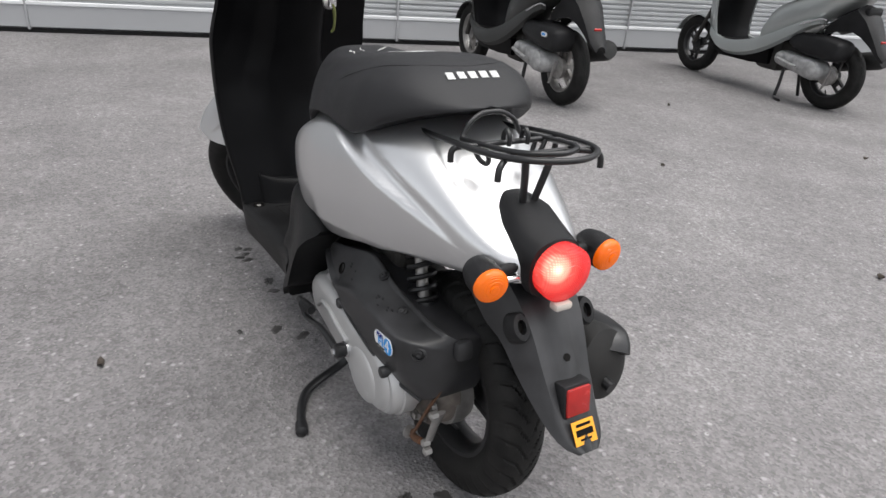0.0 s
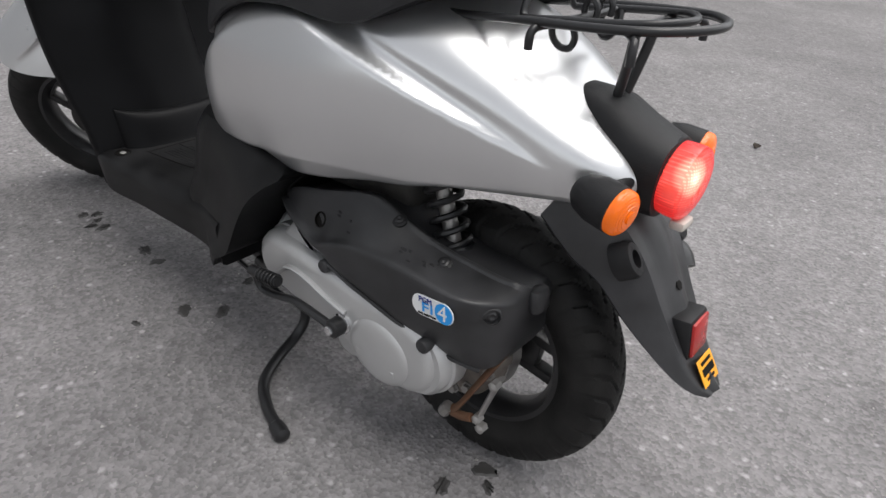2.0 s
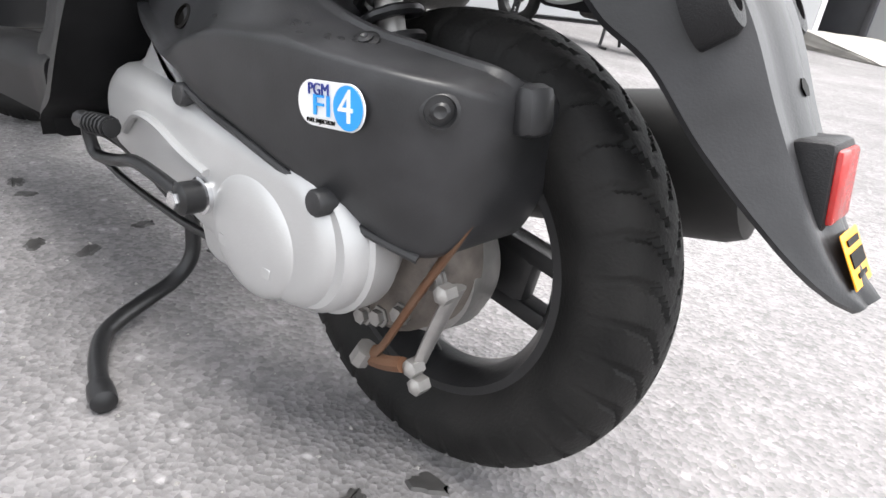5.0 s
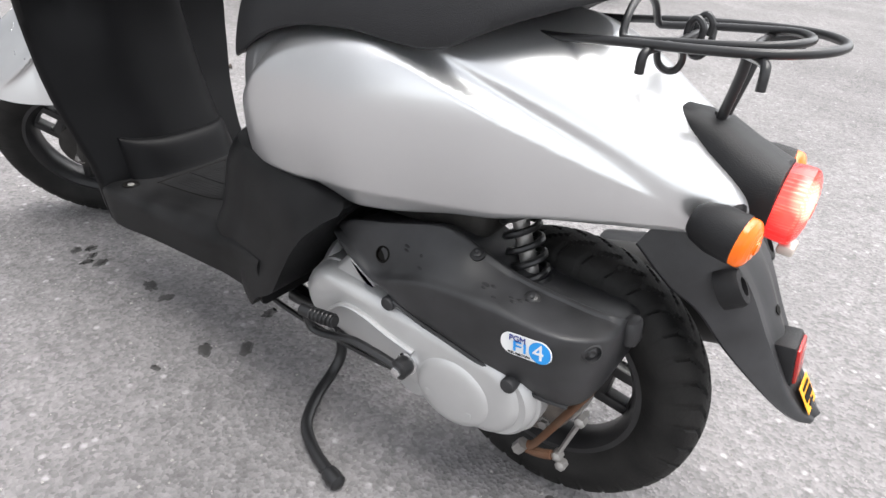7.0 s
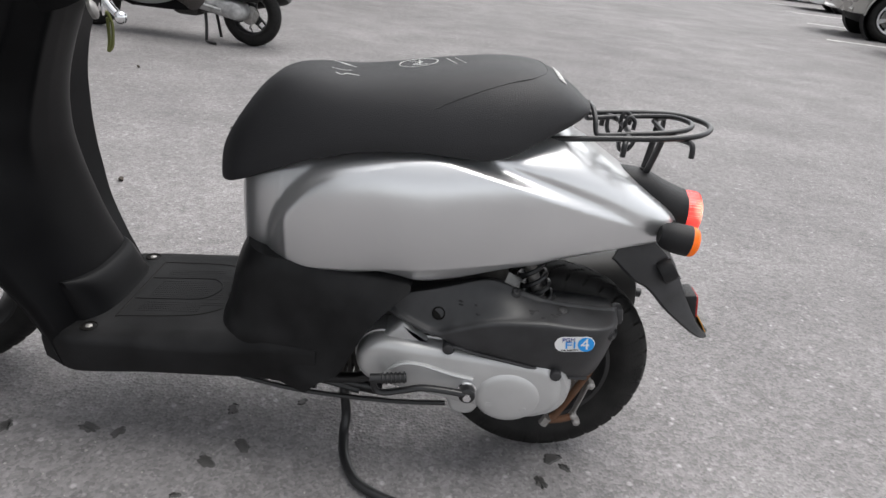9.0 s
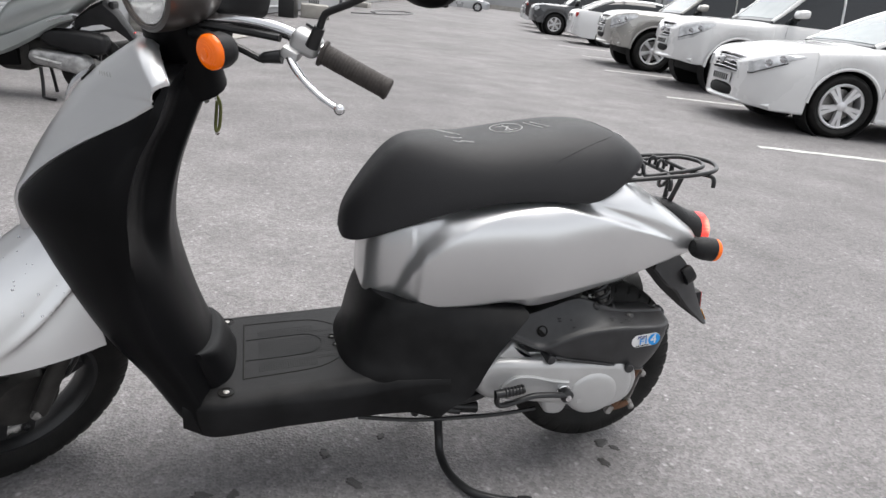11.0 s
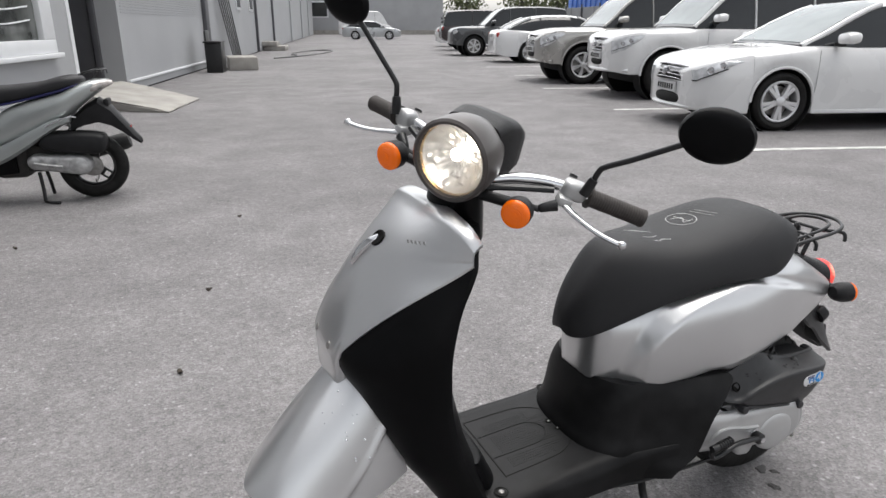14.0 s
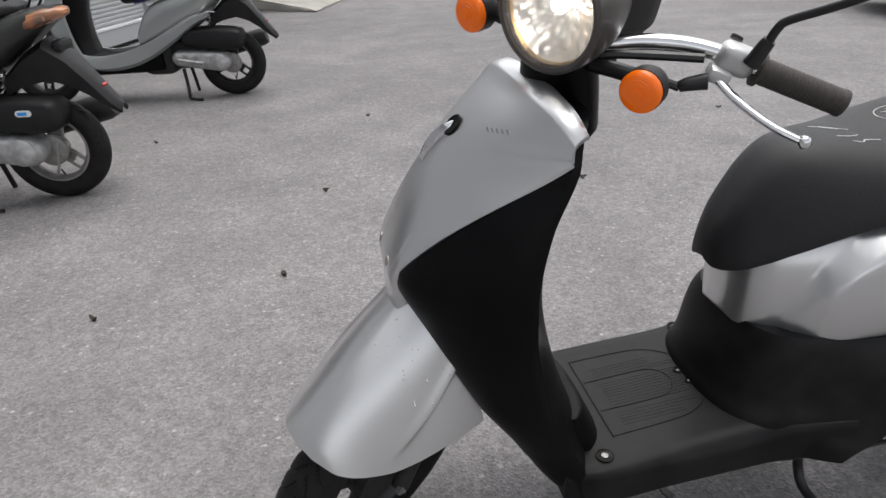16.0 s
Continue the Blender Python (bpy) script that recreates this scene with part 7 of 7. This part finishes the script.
wall_piece("wall_window", 9.80, 10.40, 0.74, HIGH, 0.0, 0.25, SIDING2, "pale grey wall panel beside the window")
wall_piece("wall_window", 7.7, 9.80, 2.35, HIGH, 0.0, 0.25, SIDING2, "pale grey wall panel above the window")
win = thing("window_1", "white plastic window with a dark pane", "window", FACADE, kind="structure")
for s0, s1, z0, z1 in ((7.7, 9.79, 0.80, 0.97), (7.7, 9.79, 2.2, 2.35), (9.43, 9.79, 0.97, 2.2), (7.7, 7.85, 0.97, 2.2)):
    part("window_frame", block((s1 - s0, 0.10, z1 - z0), Matrix.Translation(((s0 + s1) / 2, 0.0, (z0 + z1) / 2)), 0.012), PLASTICW, win)
part("window_sill", block((2.13, 0.16, 0.06), Matrix.Translation((8.75, -0.04, 0.77)), 0.01), PLASTICW, win)
part("pane", block((1.6, 0.012, 1.25), Matrix.Translation((8.64, 0.03, 1.58)), 0.0), mat("dark_window_pane", (0.045, 0.048, 0.048), 0.06, 0, 0.6, 2.2, 100, 0.0, spec=0.8, tint=(0.10, 0.105, 0.10), rvar=0.02), win)
for z in (1.18, 1.34):
    part("blind_cord", tubes([(7.9, 0.018, z + 0.05), (8.5, 0.018, z - 0.02), (9.25, 0.018, z + 0.03)], 0.010, 6, 4), PLASTICW, win)

# recessed doorway with ramp
wall_piece("wall_door", 10.40, 10.52, 0.0, HIGH, -0.01, 0.65, PLASTICW, "white door jamb")
wall_piece("wall_door", 12.58, 12.70, 0.0, HIGH, -0.012, 0.34, SIDING2, "grey return beside the doorway")
wall_piece("wall_door", 10.52, 12.62, 2.45, HIGH, 0.0, 0.65, SIDING2, "grey panel above the doorway")
# room walls coloured near-black, so the shade indoors is in the paint
wall_piece("wall_inside", 10.3, 14.0, 0.0, HIGH, 3.2, 3.3, SHADE_BLACK, "back wall of the room inside, near-black in place of shade")
wall_piece("wall_inside", 10.25, 10.30, 0.0, HIGH, 0.66, 3.3, SHADE_BLACK, "side wall of the room inside, near-black in place of shade")
wall_piece("wall_inside", 14.0, 14.1, 0.0, HIGH, 0.3, 3.3, SHADE_BLACK, "side wall of the room inside, near-black in place of shade")
door = thing("door_1", "dark steel door standing open in its frame", "door", FACADE, kind="structure")
part("door_frame", block((0.10, 0.10, 2.45), Matrix.Translation((12.56, 0.39, 1.225)), 0.01), JAMB, door)
part("door_frame", block((0.08, 0.10, 2.45), Matrix.Translation((10.56, 0.39, 1.225)), 0.01), JAMB, door)
part("door_leaf", block((0.06, 0.95, 2.1), Matrix.Translation((12.64, 0.95, 1.10)), 0.01), JAMB, door)
wall_piece("threshold", 10.52, 12.62, 0.0, 0.20, 0.0, 0.70, CONCRETE, "concrete door sill", category="step")
bm = bmesh.new()
rampv = [bm.verts.new(p) for p in ((10.1, 0.0, 0), (12.3, 0.0, 0), (11.39, -1.45, 0), (9.62, -1.41, 0), (10.1, 0.0, 0.24), (12.3, 0.0, 0.24), (11.39, -1.45, 0.022), (9.62, -1.41, 0.022))]
for f in ((0, 1, 2, 3), (4, 5, 6, 7), (0, 1, 5, 4), (1, 2, 6, 5), (2, 3, 7, 6), (3, 0, 4, 7)):
    bm.faces.new([rampv[i] for i in f])
bmesh.ops.subdivide_edges(bm, edges=bm.edges[:], cuts=6, use_grid_fill=True)
rr = random.Random(3)
for v in bm.verts:
    if v.co.z > 0.01:
        v.co += V(rr.uniform(-0.02, 0.02), rr.uniform(-0.02, 0.02), rr.uniform(-0.006, 0.006))
solid("ramp", bm, CONCRETE, "rough concrete ramp up to the doorway", "ramp", FACADE, kind="structure")

# long wall beyond the door
w2 = wall_piece("wall_long", 12.70, 20.3, 0.03, HIGH, 0.0, 0.25, SIDING2, "long pale grey panelled wall with a white base strip")
part("base_strip", block((7.58, 0.05, 0.05), Matrix.Translation((16.5, -0.012, 0.19)), 0.012), PLASTICW, w2, "white base strip")
part("base_gap_shade", block((7.58, 0.06, 0.06), Matrix.Translation((16.5, 0.04, 0.03)), 0), SHADE_BLACK, w2)
for z in [1.36 + 0.05 * k for k in range(22)]:
    part("siding_rib", block((7.2, 0.010, 0.02), Matrix.Translation((16.4, -0.003, z)), 0.003, 1), SIDING2, w2)
post = thing("downpipe", "dark grey square downpipe on the wall", "pipe", FACADE)
part("pipe", block((0.45, 0.12, HIGH), Matrix.Translation((20.0, -0.05, HIGH / 2)), 0.02), JAMB, post)
part("bracket", block((0.55, 0.16, 0.06), Matrix.Translation((20.0, -0.05, 0.55)), 0.01), JAMB, post)
w3 = wall_piece("wall_far", 20.3, 84, 0.03, HIGH + 0.4, 0.0, 0.25, SIDING2, "pale grey far wall with downpipes")
for s in (31, 38, 50, 62, 73):
    part("panel_joint", block((0.14, 0.14, HIGH), Matrix.Translation((s, -0.04, HIGH / 2 + 0.05)), 0.03), JAMB if s < 40 else SIDING, w3)
for s in (26.3, 29.6):
    fr = part("small_window", block((0.9, 0.06, 0.8), Matrix.Translation((s, -0.02, 2.05)), 0.02), PLASTICW, w3)
    part("pane", block((0.7, 0.02, 0.6), Matrix.Translation((s, -0.052, 2.05)), 0.0), CARGLASS, fr)
roof = wall_piece("roof", -14, 84, HIGH, HIGH + 0.15, -0.35, 8.0, SIDING, "flat grey metal roof edge", category="roof")
wall_piece("wall_back", -14, 84, 0.0, HIGH, 7.8, 8.0, SIDING2, "plain back wall of the building")
wall_piece("wall_side", -14.2, -14.0, 0.0, HIGH, 0.0, 8.0, SIDING2, "plain end wall of the building")


def yard_pose(s, d, yaw=0.0):
    return FACADE @ pose(s, d, 0, 0, 0, yaw)


# bin, concrete block, leaning boards and hose by the wall
b = thing("bin", "black metal waste bin beside the wall", "bin", yard_pose(18.08, -0.56))
part("bin_body", block((0.54, 0.40, 0.72), Matrix.Translation((0, 0, 0.36)), 0.02), STEEL, b)
part("bin_back", block((0.50, 0.05, 1.02), Matrix.Translation((0, 0.17, 0.51)), 0.012), STEEL, b)
part("bin_lip", block((0.66, 0.44, 0.04), Matrix.Translation((0, 0, 0.74)), 0.012), STEEL, b)
solid("concrete_block", block((1.25, 0.75, 0.34), Matrix.Translation((0, 0, 0.17)), 0.03), CONCRETE, "pale concrete block lying by the wall", "block", yard_pose(19.31, -1.02, 12))
for k in range(6):
    a = bmesh.new()
    rbox(a, (0.10, 0.03, 2.4 + 0.15 * (k % 3)), Matrix.Translation((0, 0, 1.2 + 0.07 * (k % 3))), 0.004, 1)
    solid("board", a, mat("weathered_board", (0.075, 0.075, 0.077), 0.8, 0, 0.3, 8) if k < 3 else STEEL, "weathered board leaning against the wall", "board", yard_pose(22.0 + 0.30 * k, -0.42, 0) @ pose(0, 0, 0, -9, 2 * k - 4, 0), group="boards leaning on the wall")
stp = thing("door_step", "low concrete door step by the far wall", "step", yard_pose(33.6, -0.55))
part("tread", block((1.7, 1.0, 0.22), Matrix.Translation((0, 0, 0.11)), 0.03), CONCRETE, stp)
part("tread", block((1.2, 0.7, 0.20), Matrix.Translation((-0.4, 0.2, 0.32)), 0.03), CONCRETE, stp)
hose = tubes([(25.0, -1.3, 0.02), (27.0, -2.2, 0.02), (29.5, -2.9, 0.02), (32.0, -3.2, 0.02), (33.0, -2.7, 0.02), (31.5, -2.0, 0.02), (29.0, -1.6, 0.02), (27.5, -1.9, 0.02)], 0.025, 8, 8)
solid("hose", hose, STEEL, "black rubber hose lying on the ground", "hose", FACADE)

# far end: grey building, fence, trees
end = thing("building", "low grey workshop with dark gate and windows at the yard's end", "building", pose(-17.5, -84, 0, 0, 0, -14))
part("wall", block((34, 6, 5.2), Matrix.Translation((0, -3, 2.6)), 0.03), SIDING2, end)
part("roof", block((35, 7, 0.25), Matrix.Translation((0, -3, 5.3)), 0.03), JAMB, end)
# a near-black slab paints the shade inside the open gate
part("gate", block((2.6, 0.1, 3.4), Matrix.Translation((10.6, 0.04, 1.7)), 0.01), SHADE_BLACK, end, "open gate, its shaded inside painted near-black")
for x in (3.4, -1.2, -5.8):
    fr = part("window", block((3.2, 0.12, 1.9), Matrix.Translation((x, 0.03, 2.9)), 0.02), PLASTICW, end)
    part("pane", block((2.9, 0.04, 1.6), Matrix.Translation((x, 0.10, 2.9)), 0.0), CARGLASS, fr)
part("plinth", block((34.2, 0.2, 0.5), Matrix.Translation((0, 0.05, 0.25)), 0.0), CONCRETE, end)

FENCE = mat("grey_fence_sheet", (0.22, 0.225, 0.23), 0.6, 0.2, 0.12, 1.0)
BLUEPANEL = mat("blue_painted_panel", (0.03, 0.12, 0.45), 0.5, 0, 0.15, 2)
fence = thing("fence", "grey corrugated sheet fence behind the parked cars", "fence", pose(-17.0, -4, 0, 0, 0, -105.5), kind="structure")
for k in range(60):
    part("sheet", block((1.12, 0.05, 2.3), Matrix.Translation((1.15 * k - 8, 0.03 * (k % 2), 1.15)), 0.01, 1), FENCE, fence)
for k in range(20):
    part("post", block((0.09, 0.09, 2.5), Matrix.Translation((3.45 * k - 8.6, 0.09, 1.25)), 0.01, 1), JAMB, fence)
kiosk = thing("container", "blue painted storage container behind the fence", "container", pose(-26.5, -30.0, 0, 0, 0, -105.5))
part("container_body", block((30, 2.4, 3.3), Matrix.Translation((0, 0, 1.65)), 0.04), BLUEPANEL, kiosk)
for k in range(29):
    part("rib", block((0.12, 0.06, 3.0), Matrix.Translation((-14 + k, 1.23, 1.65)), 0.02, 1), BLUEPANEL, kiosk)
fence2 = thing("fence", "grey slatted fence at the far end of the yard", "fence", pose(-26, -82, 0, 0, 0, -14), kind="structure")
for k in range(60):
    part("slat", block((0.55, 0.05, 2.6), Matrix.Translation((-0.62 * k, 0, 1.3)), 0.01, 1), FENCE, fence2)

LEAF = mat("dark_green_foliage", (0.045, 0.075, 0.025), 0.7, 0, 0.5, 1.5, 30, 0.0, tint=(0.11, 0.12, 0.05))
BARK = mat("grey_brown_bark", (0.10, 0.085, 0.07), 0.9, 0, 0.3, 8, 60, 0.5)


def tree(m, h, seed):
    rnd = random.Random(seed)
    t = thing("tree", "leafy tree in spring green behind the fence", "tree", m, group="trees behind the yard")
    bm = bmesh.new()
    tube(bm, [(0, 0, 0), (0.1, 0.05, h * 0.3), (0.0, 0.1, h * 0.6), (0.15, 0, h * 0.9)], h * 0.03, 8, 4, end=h * 0.008)
    tips = []
    for k in range(9):
        a, z = k * 2.4, h * (0.3 + 0.06 * k)
        tip = V(h * 0.25 * math.cos(a), h * 0.25 * math.sin(a), z + h * 0.16)
        tube(bm, [(0.05, 0.05, z), tip * 0.55 + V(0, 0, z * 0.45), tip], h * 0.011, 6, 3, end=h * 0.004)
        tips.append(tip)
    part("trunk", bm, BARK, t)
    verts, faces = [], []
    for k in range(1500):
        c = tips[rnd.randrange(9)] * rnd.uniform(0.5, 1.1)
        p = c + V(rnd.gauss(0, h * 0.09), rnd.gauss(0, h * 0.09), rnd.gauss(0, h * 0.08))
        u = V(rnd.uniform(-1, 1), rnd.uniform(-1, 1), rnd.uniform(-1, 1)).normalized() * h * 0.028
        w = u.cross(V(rnd.uniform(-1, 1), rnd.uniform(-1, 1), rnd.uniform(-1, 1))).normalized() * h * 0.014
        i = len(verts)
        verts += [p - u, p + w, p + u, p - w]
        faces.append((i, i + 1, i + 2, i + 3))
    me = bpy.data.meshes.new("crown")
    me.from_pydata(verts, [], faces)
    me.materials.append(LEAF)
    cr = new("crown", me)
    cr.parent = t
    cr["kind"] = "stuff"
    return t


first = tree(pose(-27, -90, 0), 9.0, 1)
second = tree(pose(-33, -88, 0), 8.0, 2)
for k, (x, y, s) in enumerate(((-40, -86, 70), (-47, -83, 140), (-54, -78, 200), (-60, -70, 20), (-38, -60, 60), (-40, -48, 111), (-43, -37, 160))):
    copy_thing(first if k % 2 else second, pose(x, y, 0, 0, 0, s))

# painted bay lines
LINE = mat("worn_white_road_paint", (0.52, 0.52, 0.50), 0.8, 0, 0.35, 9, 120, 0.3)


def bay_line(x0, y0, x1, y1, w=0.10):
    a = math.atan2(y1 - y0, x1 - x0)
    bm = bmesh.new()
    n = 40
    L = math.hypot(x1 - x0, y1 - y0)
    rnd = random.Random(int(x0 * 100))
    loops = []
    for i in range(n + 1):
        e0, e1 = rnd.uniform(-0.010, 0.010), rnd.uniform(-0.010, 0.010)
        x = L * i / n
        loops.append([V(x, -w / 2 + e0, 0.0005), V(x, -w / 2 + e0, 0.004), V(x, w / 2 + e1, 0.004), V(x, w / 2 + e1, 0.0005)])
    rings(bm, loops)
    solid("bay_line", bm, LINE, "worn white parking bay line on asphalt", "road marking", pose(x0, y0, 0, 0, 0, math.degrees(a)), group="parking bay lines", kind="structure")


for x, y in ((-4.22, -3.73), (-5.30, -6.85), (-6.13, -10.15), (-7.30, -13.40), (-8.2, -16.7), (-9.1, -20.0)):
    bay_line(x, y, x - 4.9 * math.cos(radians(YAW)), y - 4.9 * math.sin(radians(YAW)))

# oil drips and small litter
for k, (x, y, r) in enumerate(((0.321, 0.104, 0.017), (0.261, 0.107, 0.013), (0.070, 0.008, 0.014), (0.019, 0.109, 0.017), (-0.063, -0.038, 0.010), (0.071, 0.160, 0.016), (0.471, 0.122, 0.015), (0.495, 0.140, 0.012), (0.540, 0.105, 0.013), (0.555, 0.130, 0.012), (0.51, 0.118, 0.010), (0.095, 0.246, 0.008), (-0.592, 0.052, 0.018), (-0.563, 0.121, 0.014), (-0.615, 0.075, 0.010))):
    blot(x, y, r, k + 1)
LITTER = mat("dead_leaf_brown", (0.05, 0.04, 0.032), 0.9, 0, 0.4, 60)
for k, (x, y) in enumerate(((0.858, -1.140), (1.614, -2.936), (1.424, -0.996), (0.085, 0.559), (-0.425, -1.727), (0.413, -3.118), (0.70, -1.9), (2.3, -1.2), (-1.6, -2.6))):
    rnd = random.Random(50 + k)
    bm = bmesh.new()
    pts = [(0.016 * (0.6 + 0.6 * rnd.random()) * math.cos(a), 0.009 * (0.6 + 0.6 * rnd.random()) * math.sin(a)) for a in [2 * math.pi * q / 12 for q in range(12)]]
    prism(bm, pts, [(0.0, 0.002), (0.003, 0.0), (0.006, 0.003)], axis="z", smooth=2)
    for v in bm.verts:
        v.co.z += 0.012 * abs(v.co.x) / 0.016
    solid("dead_leaf", bm, LITTER, "small curled dead leaf on the asphalt", "leaf", pose(x, y, 0, 0, 0, rnd.uniform(0, 360)), group="litter on the ground")

# loose chippings on the asphalt
rnd = random.Random(9)
verts, faces = [], []
for k in range(5200):
    x, y = rnd.gauss(0, 1.0), rnd.gauss(-0.1, 1.0)
    r = rnd.choice((0.0012, 0.0016, 0.002, 0.0028, 0.0036)) * rnd.uniform(0.7, 1.2)
    a = rnd.uniform(0, 6.28)
    i = len(verts)
    for q in range(4):
        verts.append((x + r * math.cos(a + q * 1.57) * rnd.uniform(0.7, 1.2), y + r * math.sin(a + q * 1.57) * rnd.uniform(0.7, 1.2), -0.0005))
    verts.append((x + rnd.uniform(-0.3, 0.3) * r, y, r * rnd.uniform(0.5, 0.9)))
    faces += [(i, i + 1, i + 4), (i + 1, i + 2, i + 4), (i + 2, i + 3, i + 4), (i + 3, i, i + 4)]
me = bpy.data.meshes.new("gravel")
me.from_pydata(verts, [], faces)
me.materials.append(mat("pale_chippings", (0.30, 0.29, 0.275), 0.85, 0, 0.4, 300, 900, 0.2))
tagged(new("gravel", me), "fine pale chippings scattered on the asphalt", "gravel", kind="stuff")
